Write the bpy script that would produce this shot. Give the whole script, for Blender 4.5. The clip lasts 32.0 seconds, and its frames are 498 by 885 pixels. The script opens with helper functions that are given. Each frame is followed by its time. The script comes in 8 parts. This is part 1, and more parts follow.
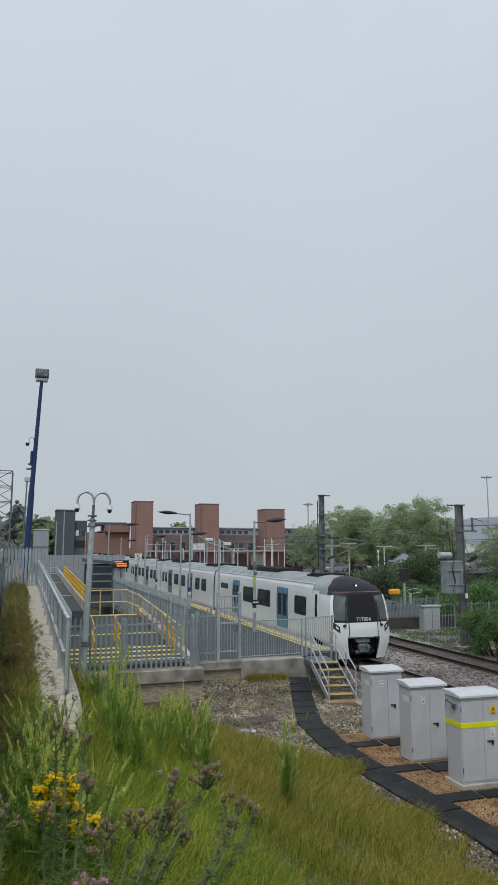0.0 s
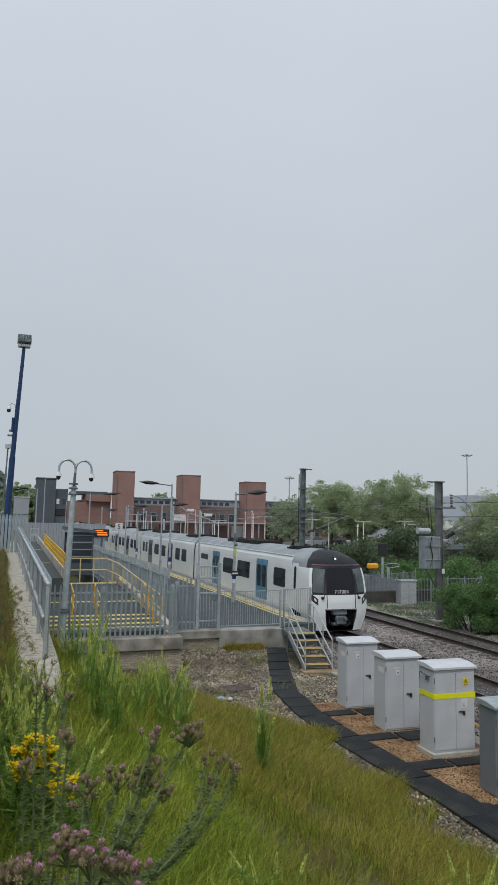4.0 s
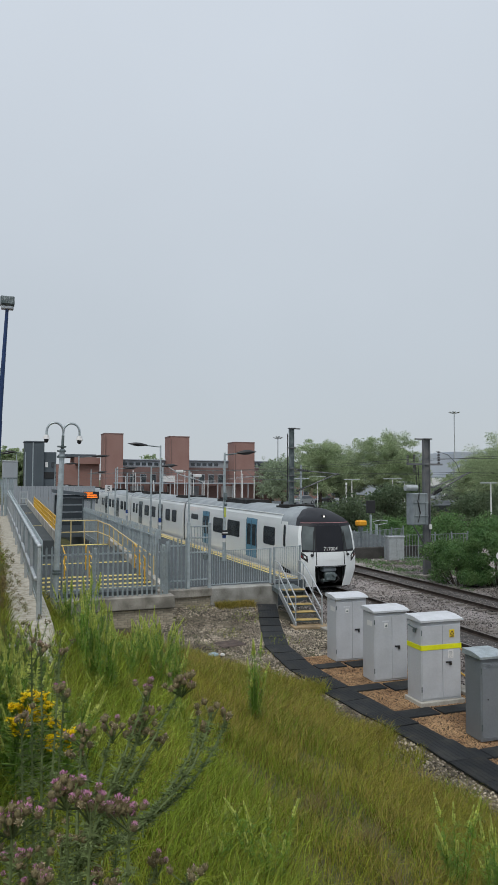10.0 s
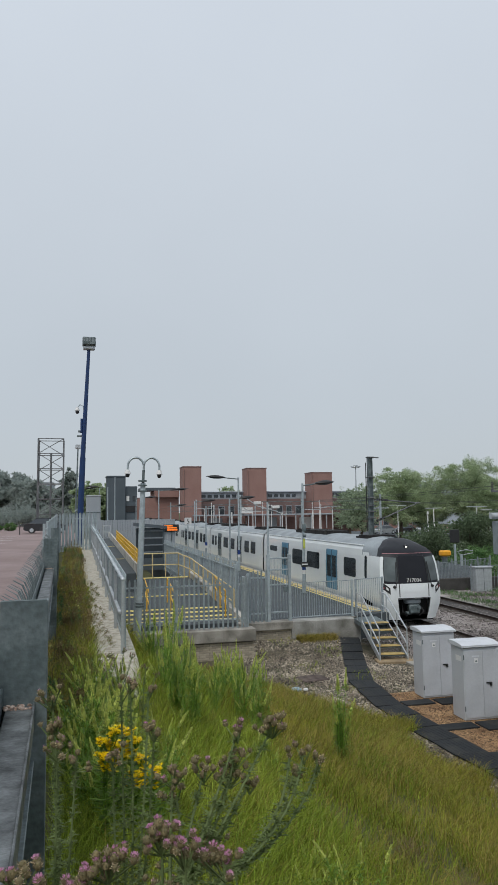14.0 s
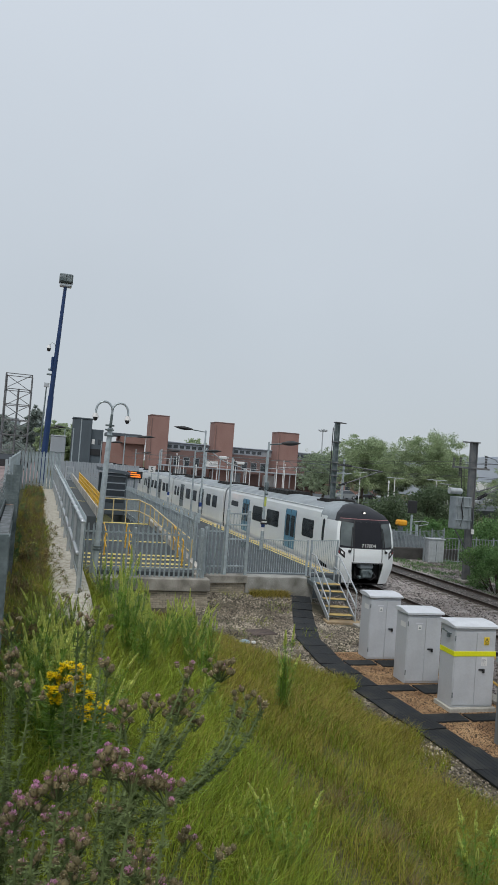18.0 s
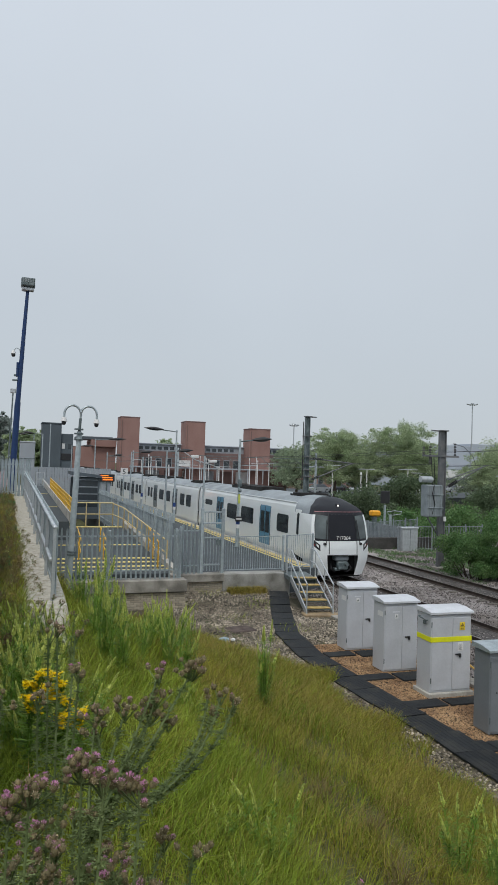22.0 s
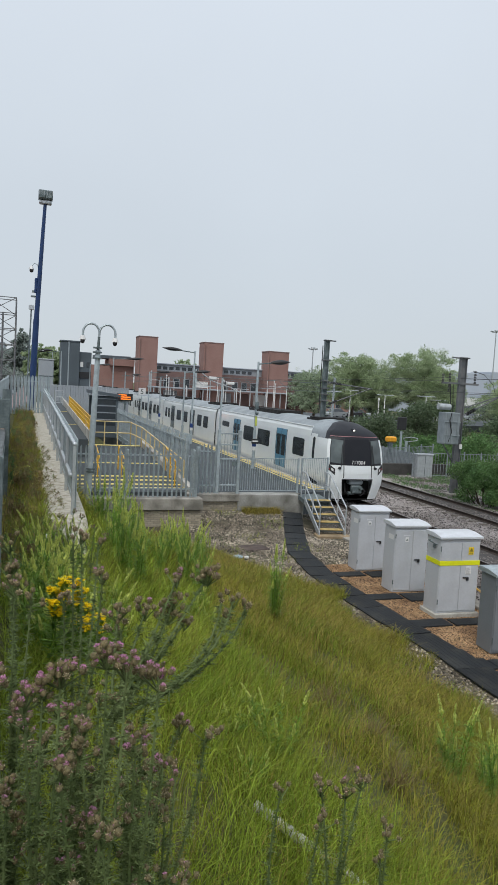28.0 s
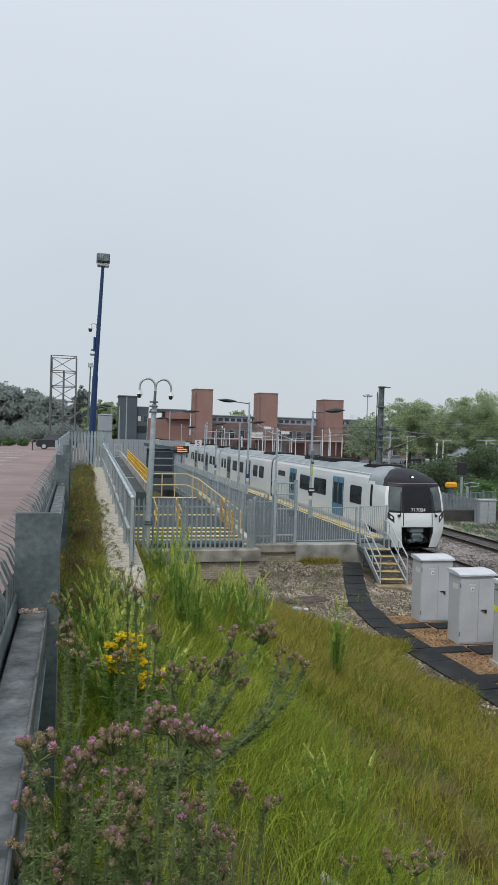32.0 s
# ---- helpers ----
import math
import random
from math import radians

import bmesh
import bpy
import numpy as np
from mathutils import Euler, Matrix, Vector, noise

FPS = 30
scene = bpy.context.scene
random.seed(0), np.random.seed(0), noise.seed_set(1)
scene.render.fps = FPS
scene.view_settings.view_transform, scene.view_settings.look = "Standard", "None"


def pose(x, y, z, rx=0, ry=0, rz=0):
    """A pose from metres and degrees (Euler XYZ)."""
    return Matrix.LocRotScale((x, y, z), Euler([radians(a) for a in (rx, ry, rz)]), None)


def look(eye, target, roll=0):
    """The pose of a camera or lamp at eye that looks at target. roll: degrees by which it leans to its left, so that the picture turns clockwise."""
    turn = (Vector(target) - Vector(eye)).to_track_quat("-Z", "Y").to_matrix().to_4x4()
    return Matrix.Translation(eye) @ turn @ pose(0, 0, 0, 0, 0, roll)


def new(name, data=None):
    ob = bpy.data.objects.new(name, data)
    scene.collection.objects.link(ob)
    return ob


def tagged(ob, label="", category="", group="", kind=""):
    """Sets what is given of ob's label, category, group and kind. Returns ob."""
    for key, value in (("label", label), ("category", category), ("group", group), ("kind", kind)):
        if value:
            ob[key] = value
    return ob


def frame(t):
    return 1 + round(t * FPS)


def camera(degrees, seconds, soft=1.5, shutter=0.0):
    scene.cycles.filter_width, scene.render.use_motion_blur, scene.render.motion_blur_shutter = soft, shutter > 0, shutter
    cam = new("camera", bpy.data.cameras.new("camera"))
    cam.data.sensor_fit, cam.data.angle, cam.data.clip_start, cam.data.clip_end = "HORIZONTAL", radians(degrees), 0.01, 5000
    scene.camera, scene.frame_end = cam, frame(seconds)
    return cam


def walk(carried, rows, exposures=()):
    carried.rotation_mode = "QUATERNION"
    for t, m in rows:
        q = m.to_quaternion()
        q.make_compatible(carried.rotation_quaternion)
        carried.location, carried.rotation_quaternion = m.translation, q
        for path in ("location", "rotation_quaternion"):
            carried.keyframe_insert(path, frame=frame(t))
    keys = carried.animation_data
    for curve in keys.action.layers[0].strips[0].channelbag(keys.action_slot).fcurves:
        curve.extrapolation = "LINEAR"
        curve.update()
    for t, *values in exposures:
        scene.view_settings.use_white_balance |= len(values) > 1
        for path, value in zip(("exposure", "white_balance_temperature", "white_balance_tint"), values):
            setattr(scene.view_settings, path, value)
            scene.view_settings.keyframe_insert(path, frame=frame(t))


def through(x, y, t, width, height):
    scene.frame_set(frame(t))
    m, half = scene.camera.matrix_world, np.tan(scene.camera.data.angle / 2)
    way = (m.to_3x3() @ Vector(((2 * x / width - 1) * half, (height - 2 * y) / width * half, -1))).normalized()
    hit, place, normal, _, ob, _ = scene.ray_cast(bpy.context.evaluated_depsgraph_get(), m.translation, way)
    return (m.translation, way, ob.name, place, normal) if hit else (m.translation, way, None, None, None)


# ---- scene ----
cam = camera(39.57, 32.0, 0.85)
ROWS = [
    (0.0, 0.021, 0.017, 5.238, 98.57, 0.03, -17.92),
    (0.5, 0.001, 0.026, 5.232, 98.14, -0.90, -18.08),
    (1.0, -0.000, 0.056, 5.226, 97.47, -1.67, -17.93),
    (1.5, -0.010, 0.043, 5.218, 96.18, -2.16, -17.54),
    (2.0, 0.012, 0.076, 5.214, 96.87, -1.53, -18.62),
    (2.5, 0.014, 0.074, 5.219, 96.72, -1.26, -20.72),
    (3.0, 0.004, 0.050, 5.217, 95.72, -1.23, -19.19),
    (3.5, 0.004, 0.037, 5.217, 96.26, -1.18, -19.81),
    (4.0, 0.015, 0.052, 5.207, 96.34, -1.21, -19.51),
    (4.5, 0.013, 0.068, 5.209, 96.32, -0.94, -19.65),
    (6.5, 0.006, 0.051, 5.212, 95.47, -0.48, -19.74),
    (7.0, 0.011, 0.049, 5.204, 96.23, 0.07, -20.44),
    (7.5, 0.012, 0.038, 5.206, 95.75, -0.57, -19.91),
    (8.0, 0.020, 0.058, 5.210, 96.12, 0.51, -19.52),
    (8.5, 0.020, 0.080, 5.221, 95.72, -0.87, -19.40),
    (9.0, 0.012, 0.007, 5.210, 92.64, -0.52, -18.47),
    (9.5, 0.025, 0.061, 5.209, 93.96, 0.34, -18.90),
    (10.0, 0.015, 0.038, 5.197, 93.06, -0.25, -20.40),
    (10.5, 0.006, 0.015, 5.206, 93.25, -0.36, -20.72),
    (11.0, 0.012, 0.012, 5.205, 93.02, -0.43, -20.01),
    (11.5, 0.021, 0.004, 5.218, 93.70, 0.88, -19.66),
    (12.0, 0.015, 0.018, 5.209, 94.81, 1.03, -18.48),
    (12.5, 0.030, 0.047, 5.211, 95.05, 1.77, -19.36),
    (13.0, 0.006, 0.033, 5.203, 96.14, -0.38, -16.18),
    (13.5, -0.007, 0.057, 5.224, 96.54, 0.99, -14.83),
    (14.0, 0.000, 0.060, 5.209, 95.63, 0.70, -13.99),
    (14.5, -0.014, 0.047, 5.182, 92.76, -1.61, -14.30),
    (16.5, -0.030, -0.056, 5.221, 92.52, -2.09, -15.24),
    (17.0, -0.050, -0.055, 5.217, 91.67, -4.35, -16.64),
    (17.5, -0.032, -0.045, 5.214, 91.51, -4.58, -16.97),
    (18.0, -0.025, 0.009, 5.213, 92.04, -4.35, -16.92),
    (18.5, -0.029, -0.020, 5.215, 91.96, -3.49, -16.87),
    (19.0, -0.028, -0.006, 5.213, 91.57, -4.00, -18.13),
    (19.5, -0.022, 0.000, 5.222, 93.33, -3.95, -18.67),
    (20.0, -0.011, -0.016, 5.201, 92.77, -2.88, -18.33),
    (20.5, -0.016, -0.009, 5.207, 92.03, -2.39, -18.36),
    (21.0, -0.016, -0.026, 5.214, 91.66, -2.24, -19.03),
    (21.5, -0.016, -0.018, 5.211, 91.52, -2.48, -19.57),
    (22.0, 0.001, -0.007, 5.216, 91.93, -1.81, -19.16),
    (22.5, -0.003, -0.012, 5.206, 91.93, -1.75, -19.33),
    (23.0, -0.003, 0.007, 5.201, 91.70, -2.61, -19.26),
    (23.5, 0.004, -0.010, 5.205, 91.78, -1.73, -18.87),
    (24.0, -0.004, -0.017, 5.211, 91.66, -0.68, -18.17),
    (24.5, 0.012, -0.067, 5.240, 93.27, 3.82, -15.41),
    (26.5, 0.010, -0.001, 5.167, 83.17, -5.41, -20.98),
    (27.0, -0.005, -0.090, 5.214, 84.03, -4.94, -21.48),
    (27.5, -0.013, -0.121, 5.231, 85.43, -4.55, -21.54),
    (28.0, -0.023, -0.090, 5.211, 85.48, -3.21, -17.70),
    (28.5, -0.014, -0.065, 5.201, 86.35, -3.55, -17.31),
    (29.0, -0.008, -0.077, 5.209, 86.88, -3.12, -17.55),
    (29.5, -0.002, -0.090, 5.207, 86.24, -1.81, -16.83),
    (30.0, -0.008, -0.122, 5.219, 87.05, -0.89, -15.97),
    (30.5, 0.019, -0.095, 5.202, 88.27, 1.53, -14.27),
    (31.0, 0.015, -0.070, 5.201, 88.21, 0.35, -12.99),
    (31.5, 0.028, -0.044, 5.194, 89.39, 0.61, -12.86),
    (32.0, -0.002, -0.059, 5.218, 89.39, -1.58, -13.14),
]
walk(cam, [(t, pose(x, y, z, rx, ry, rz)) for t, x, y, z, rx, ry, rz in ROWS], [(0.0, -0.04), (4.0, -0.05), (8.0, -0.03), (10.0, 0.02), (13.0, 0.0), (20.0, 0.05), (24.0, 0.09), (27.0, 0.24), (29.0, 0.21), (32.0, 0.19)])

# ---- light ----
world = bpy.data.worlds.new("overcast")
scene.world = world
world.use_nodes = True
wn, wl = world.node_tree.nodes, world.node_tree.links
wn.clear()
w_out = wn.new("ShaderNodeOutputWorld")
w_bg = wn.new("ShaderNodeBackground")
w_sky = wn.new("ShaderNodeTexSky")
w_sky.sky_type, w_sky.sun_disc = "NISHITA", False
w_sky.sun_elevation, w_sky.sun_rotation = radians(52), radians(150)
w_dim = wn.new("ShaderNodeVectorMath")
w_dim.operation = "SCALE"
w_dim.inputs["Scale"].default_value = 0.06
w_co = wn.new("ShaderNodeTexCoord")
w_sep = wn.new("ShaderNodeSeparateXYZ")
w_ramp = wn.new("ShaderNodeValToRGB")
w_ramp.color_ramp.elements[0].position, w_ramp.color_ramp.elements[0].color = 0.0, (0.500, 0.548, 0.590, 1)
w_ramp.color_ramp.elements[1].position, w_ramp.color_ramp.elements[1].color = 0.62, (0.640, 0.700, 0.775, 1)
w_mid = w_ramp.color_ramp.elements.new(0.20)
w_mid.color = (0.535, 0.590, 0.645, 1)
w_cloud = wn.new("ShaderNodeTexNoise")
w_cloud.inputs["Scale"].default_value, w_cloud.inputs["Detail"].default_value = 2.2, 5.0
w_cr = wn.new("ShaderNodeMapRange")
w_cr.inputs["To Min"].default_value, w_cr.inputs["To Max"].default_value = 0.93, 1.07
w_cm = wn.new("ShaderNodeVectorMath")
w_cm.operation = "SCALE"
w_mix = wn.new("ShaderNodeMix")
w_mix.data_type = "RGBA"
w_mix.inputs["Factor"].default_value = 0.90
wl.new(w_co.outputs["Generated"], w_sep.inputs[0])
wl.new(w_sep.outputs["Z"], w_ramp.inputs[0])
wl.new(w_co.outputs["Generated"], w_cloud.inputs["Vector"])
wl.new(w_cloud.outputs[0], w_cr.inputs[0])
wl.new(w_ramp.outputs[0], w_cm.inputs[0])
wl.new(w_cr.outputs[0], w_cm.inputs["Scale"])
wl.new(w_sky.outputs[0], w_dim.inputs[0])
wl.new(w_dim.outputs[0], w_mix.inputs["A"])
wl.new(w_cm.outputs[0], w_mix.inputs["B"])
wl.new(w_mix.outputs["Result"], w_bg.inputs["Color"])
wl.new(w_bg.outputs[0], w_out.inputs[0])
w_bg.inputs["Strength"].default_value = 1.06

sun = new("sun", bpy.data.lights.new("sun", "SUN"))
sun.data.energy, sun.data.angle, sun.data.color = 1.5, radians(25), (1.0, 0.97, 0.92)
sun.matrix_world = look((-20, -35, 60), (0, 0, 0))

# ---- materials ----


def material(name, base, rough=0.6, metal=0.0, vary=0.12, scale=3.0, fine=40.0, bump=0.15, second=None, patch=0.5, per_object=0.0, island=0.0, spec=0.5, coat=0.0):
    """A surface with colour changes at two scales and a fine relief."""
    m = bpy.data.materials.new(name)
    m.use_nodes = True
    n, l = m.node_tree.nodes, m.node_tree.links
    b = n["Principled BSDF"]
    b.inputs["Roughness"].default_value, b.inputs["Metallic"].default_value = rough, metal
    b.inputs["Specular IOR Level"].default_value = spec
    b.inputs["Coat Weight"].default_value = coat
    co = n.new("ShaderNodeTexCoord")
    big, small = n.new("ShaderNodeTexNoise"), n.new("ShaderNodeTexNoise")
    big.inputs["Scale"].default_value, big.inputs["Detail"].default_value = scale, 4.0
    small.inputs["Scale"].default_value, small.inputs["Detail"].default_value = fine, 3.0
    for t in (big, small):
        l.new(co.outputs["Object"], t.inputs["Vector"])
    mix = n.new("ShaderNodeMix")
    mix.data_type = "RGBA"
    second = second or tuple(c * (1 - 2.2 * vary) for c in base)
    mix.inputs["A"].default_value, mix.inputs["B"].default_value = (*base, 1), (*second, 1)
    rng = n.new("ShaderNodeMapRange")
    rng.inputs["From Min"].default_value, rng.inputs["From Max"].default_value = patch - 0.14, patch + 0.16
    l.new(big.outputs[0], rng.inputs[0])
    l.new(rng.outputs[0], mix.inputs["Factor"])
    hsv = n.new("ShaderNodeHueSaturation")
    val = n.new("ShaderNodeMapRange")
    val.inputs["From Min"].default_value, val.inputs["From Max"].default_value = 0.3, 0.7
    val.inputs["To Min"].default_value, val.inputs["To Max"].default_value = 1 - vary, 1 + vary
    l.new(small.outputs[0], val.inputs[0])
    last = val.outputs[0]
    for amount, node, socket in ((per_object, "ShaderNodeObjectInfo", "Random"), (island, "ShaderNodeNewGeometry", "Random Per Island")):
        if amount:
            src, r2, mul = n.new(node), n.new("ShaderNodeMapRange"), n.new("ShaderNodeMath")
            r2.inputs["To Min"].default_value, r2.inputs["To Max"].default_value = 1 - amount, 1 + amount
            mul.operation = "MULTIPLY"
            l.new(src.outputs[socket], r2.inputs[0])
            l.new(r2.outputs[0], mul.inputs[0])
            l.new(last, mul.inputs[1])
            last = mul.outputs[0]
    l.new(last, hsv.inputs["Value"])
    l.new(mix.outputs["Result"], hsv.inputs["Color"])
    l.new(hsv.outputs[0], b.inputs["Base Color"])
    rr = n.new("ShaderNodeMapRange")
    rr.inputs["To Min"].default_value, rr.inputs["To Max"].default_value = max(0.02, rough - 0.12), min(1.0, rough + 0.12)
    l.new(big.outputs[0], rr.inputs[0])
    l.new(rr.outputs[0], b.inputs["Roughness"])
    if bump:
        bp = n.new("ShaderNodeBump")
        bp.inputs["Strength"].default_value, bp.inputs["Distance"].default_value = bump, 0.02
        l.new(small.outputs[0], bp.inputs["Height"])
        l.new(bp.outputs[0], b.inputs["Normal"])
    return m


def glow(name, colour, strength):
    m = bpy.data.materials.new(name)
    m.use_nodes = True
    b = m.node_tree.nodes["Principled BSDF"]
    b.inputs["Base Color"].default_value = (*colour, 1)
    b.inputs["Emission Color"].default_value, b.inputs["Emission Strength"].default_value = (*colour, 1), strength
    return m


def leaf(name, base, second, rough=0.55, scale=0.6, island=0.35, through=0.4):
    """Foliage that lets a little light through."""
    m = material(name, base, rough, vary=0.15, scale=scale, fine=9.0, bump=0.0, second=second, island=island, spec=0.25)
    n, l = m.node_tree.nodes, m.node_tree.links
    b = n["Principled BSDF"]
    tr, mx = n.new("ShaderNodeBsdfTranslucent"), n.new("ShaderNodeMixShader")
    mx.inputs[0].default_value = through
    l.new(b.inputs["Base Color"].links[0].from_socket, tr.inputs["Color"])
    l.new(b.outputs[0], mx.inputs[1])
    l.new(tr.outputs[0], mx.inputs[2])
    l.new(mx.outputs[0], n["Material Output"].inputs[0])
    return m


GALV = material("galvanised steel", (0.44, 0.50, 0.52), 0.48, 0.45, 0.12, 6.0, 60.0, 0.05, second=(0.34, 0.385, 0.41), per_object=0.10)
GALV_DARK = material("weathered galvanised steel", (0.095, 0.122, 0.126), 0.5, 0.25, 0.22, 3.5, 30.0, 0.2, second=(0.22, 0.26, 0.265), patch=0.58)
GALV_MID = material("dull zinc sheet", (0.29, 0.325, 0.34), 0.55, 0.3, 0.12, 3.0, 40.0, 0.05, second=(0.22, 0.25, 0.265))
GALV_LIGHT = material("pale galvanised tube", (0.52, 0.55, 0.57), 0.42, 0.45, 0.08, 6.0, 50.0, 0.03, per_object=0.06)
STEEL_DARK = material("dark mast steel", (0.12, 0.13, 0.14), 0.6, 0.4, 0.15, 2.0, 25.0, 0.1, second=(0.2, 0.2, 0.2))
RAIL_TOP = material("worn rail steel", (0.20, 0.17, 0.15), 0.35, 0.7, 0.12, 3.0, 40.0, 0.05)
RUST = material("rusty rail side", (0.055, 0.040, 0.032), 0.85, 0.1, 0.2, 4.0, 50.0, 0.2)
SLEEPER = material("concrete sleeper", (0.13, 0.115, 0.10), 0.9, 0.0, 0.12, 4.0, 60.0, 0.2, per_object=0.1)
BLUE = material("dark blue mast paint", (0.008, 0.036, 0.125), 0.45, 0.1, 0.1, 3.0, 40.0, 0.03)
YELLOW = material("yellow rail paint", (0.72, 0.42, 0.035), 0.45, 0.0, 0.08, 4.0, 40.0, 0.03)
YELLOW_SOFT = material("faded yellow rail paint", (0.66, 0.52, 0.25), 0.5, 0.0, 0.08, 4.0, 40.0, 0.03)
YELLOW_PALE = material("worn yellow line paint", (0.80, 0.66, 0.22), 0.7, 0.0, 0.14, 6.0, 50.0, 0.05)
TREAD = material("tan yellow tread", (0.50, 0.36, 0.13), 0.8, 0.0, 0.2, 5.0, 40.0, 0.2)
WHITE_LINE = material("white line paint", (0.72, 0.72, 0.70), 0.7, 0.0, 0.1, 5.0, 50.0, 0.05)
BAND_YELLOW = material("bright yellow tape", (0.78, 0.80, 0.012), 0.4, 0.0, 0.05, 4.0, 40.0, 0.0)
CABINET = material("light grey cabinet paint", (0.50, 0.52, 0.55), 0.5, 0.0, 0.04, 1.6, 25.0, 0.03, second=(0.42, 0.435, 0.46), patch=0.58)
CABINET_TOP = material("pale cabinet lid", (0.60, 0.62, 0.65), 0.45, 0.0, 0.05, 3.0, 30.0, 0.03)
CABINET_DARK = material("mid grey cabinet paint", (0.20, 0.22, 0.24), 0.45, 0.1, 0.05, 2.0, 30.0, 0.03)
BLACK = material("black plastic", (0.02, 0.02, 0.022), 0.5, 0.0, 0.1, 5.0, 40.0, 0.05)
MAT = material("black rubber walkway", (0.013, 0.015, 0.017), 0.72, 0.0, 0.3, 2.0, 30.0, 0.3, second=(0.04, 0.04, 0.036), patch=0.60, per_object=0.25, spec=0.3)
CONCRETE = material("pale concrete", (0.52, 0.50, 0.45), 0.88, 0.0, 0.10, 1.4, 30.0, 0.25, second=(0.26, 0.25, 0.22))
KERB = material("mossy mottled concrete", (0.50, 0.47, 0.40), 0.92, 0.0, 0.2, 9.0, 60.0, 0.3, second=(0.26, 0.235, 0.175), patch=0.56)
CRUST = material("pale flaking crust", (0.52, 0.44, 0.38), 0.95, 0.0, 0.3, 40.0, 200.0, 0.4, second=(0.28, 0.16, 0.11), island=0.5)
PIPE_WHITE = material("grubby white plastic", (0.50, 0.50, 0.45), 0.6, 0.0, 0.2, 9.0, 80.0, 0.1, second=(0.27, 0.28, 0.22))
TACTILE = material("yellow-buff tactile paving", (0.60, 0.47, 0.20), 0.85, 0.0, 0.14, 2.0, 30.0, 0.2, second=(0.44, 0.36, 0.18))
COVER = material("rusty cast cover", (0.135, 0.100, 0.085), 0.85, 0.1, 0.2, 4.0, 50.0, 0.2, second=(0.085, 0.066, 0.058))
BEAM = material("grimy steel beam", (0.17, 0.185, 0.19), 0.5, 0.2, 0.25, 7.0, 45.0, 0.2, second=(0.045, 0.050, 0.052), patch=0.5)
CONCRETE_STREAK = material("streaked concrete", (0.36, 0.355, 0.33), 0.9, 0.0, 0.16, 1.3, 25.0, 0.3, second=(0.15, 0.145, 0.125), patch=0.53)
CONCRETE_OLD = material("stained concrete", (0.34, 0.32, 0.28), 0.9, 0.0, 0.16, 1.8, 25.0, 0.35, second=(0.15, 0.14, 0.12))
BRICK_PALE = material("buff brick", (0.40, 0.35, 0.27), 0.9, 0.0, 0.12, 3.0, 50.0, 0.3, per_object=0.22, island=0.2)
DARK_WALL = material("blackened wall", (0.065, 0.062, 0.058), 0.9, 0.0, 0.2, 1.5, 20.0, 0.2)
MORTAR = material("dark mortar", (0.16, 0.15, 0.13), 0.95, 0.0, 0.1, 5.0, 60.0, 0.3)
ASPHALT = material("dark asphalt", (0.047, 0.058, 0.064), 0.8, 0.0, 0.12, 0.8, 70.0, 0.25, second=(0.070, 0.082, 0.088))
CARPARK = material("reddish block paving", (0.275, 0.205, 0.195), 0.85, 0.0, 0.10, 0.5, 12.0, 0.15, second=(0.22, 0.16, 0.152))
SOIL = material("grassy soil", (0.105, 0.095, 0.034), 0.95, 0.0, 0.25, 0.9, 22.0, 0.8, second=(0.052, 0.068, 0.016))
BALLAST = material("granite ballast", (0.225, 0.205, 0.196), 0.9, 0.0, 0.4, 0.6, 26.0, 1.0, second=(0.125, 0.108, 0.098), island=0.9)
STAINED_TAN = material("rust-stained concrete", (0.36, 0.265, 0.150), 0.9, 0.0, 0.2, 2.5, 30.0, 0.3, second=(0.21, 0.155, 0.095))
DIRT = material("dark brown stony earth", (0.140, 0.112, 0.074), 0.95, 0.0, 0.45, 1.1, 24.0, 1.0, second=(0.052, 0.048, 0.026), patch=0.48)
OILY = material("oil darkened ballast", (0.042, 0.038, 0.036), 0.8, 0.0, 0.4, 2.0, 26.0, 1.0, second=(0.080, 0.070, 0.064), patch=0.58)
GRAVEL = material("orange pea gravel", (0.350, 0.222, 0.115), 0.85, 0.0, 0.4, 1.5, 55.0, 1.0, second=(0.185, 0.105, 0.052), island=0.95)
STONES = material("pale stones", (0.375, 0.325, 0.255), 0.9, 0.0, 0.25, 0.9, 40.0, 0.4, second=(0.13, 0.108, 0.082), island=0.9)
WHITE = material("white train paint", (0.76, 0.79, 0.79), 0.32, 0.0, 0.03, 0.4, 15.0, 0.0, second=(0.69, 0.72, 0.72), coat=0.3)
CAR_ROOF = material("light grey train roof", (0.30, 0.335, 0.355), 0.5, 0.0, 0.1, 1.0, 20.0, 0.05, second=(0.22, 0.245, 0.26))
CHARCOAL = material("charcoal cab mask", (0.017, 0.018, 0.023), 0.42, 0.0, 0.06, 2.0, 20.0, 0.0, spec=0.22)
DARK_GLASS = material("tinted train glass", (0.013, 0.016, 0.018), 0.08, 0.0, 0.05, 1.0, 10.0, 0.0, spec=0.6)
# The paler tone in the glass colour mimics the platform reflected there.
CAB_GLASS = material("smoked cab glass with painted reflection", (0.125, 0.150, 0.150), 0.06, 0.0, 0.1, 0.5, 3.0, 0.0, second=(0.040, 0.048, 0.050), patch=0.5, spec=0.6)
# Blue doors in grazing view, their colour darkened for recess shade.
DOOR_SHADED = material("blue train door darkened for shade", (0.15, 0.185, 0.20), 0.35, 0.0, 0.04, 1.0, 20.0, 0.0)
DOOR_BLUE = material("teal blue train door", (0.085, 0.24, 0.36), 0.35, 0.0, 0.04, 1.0, 20.0, 0.0)
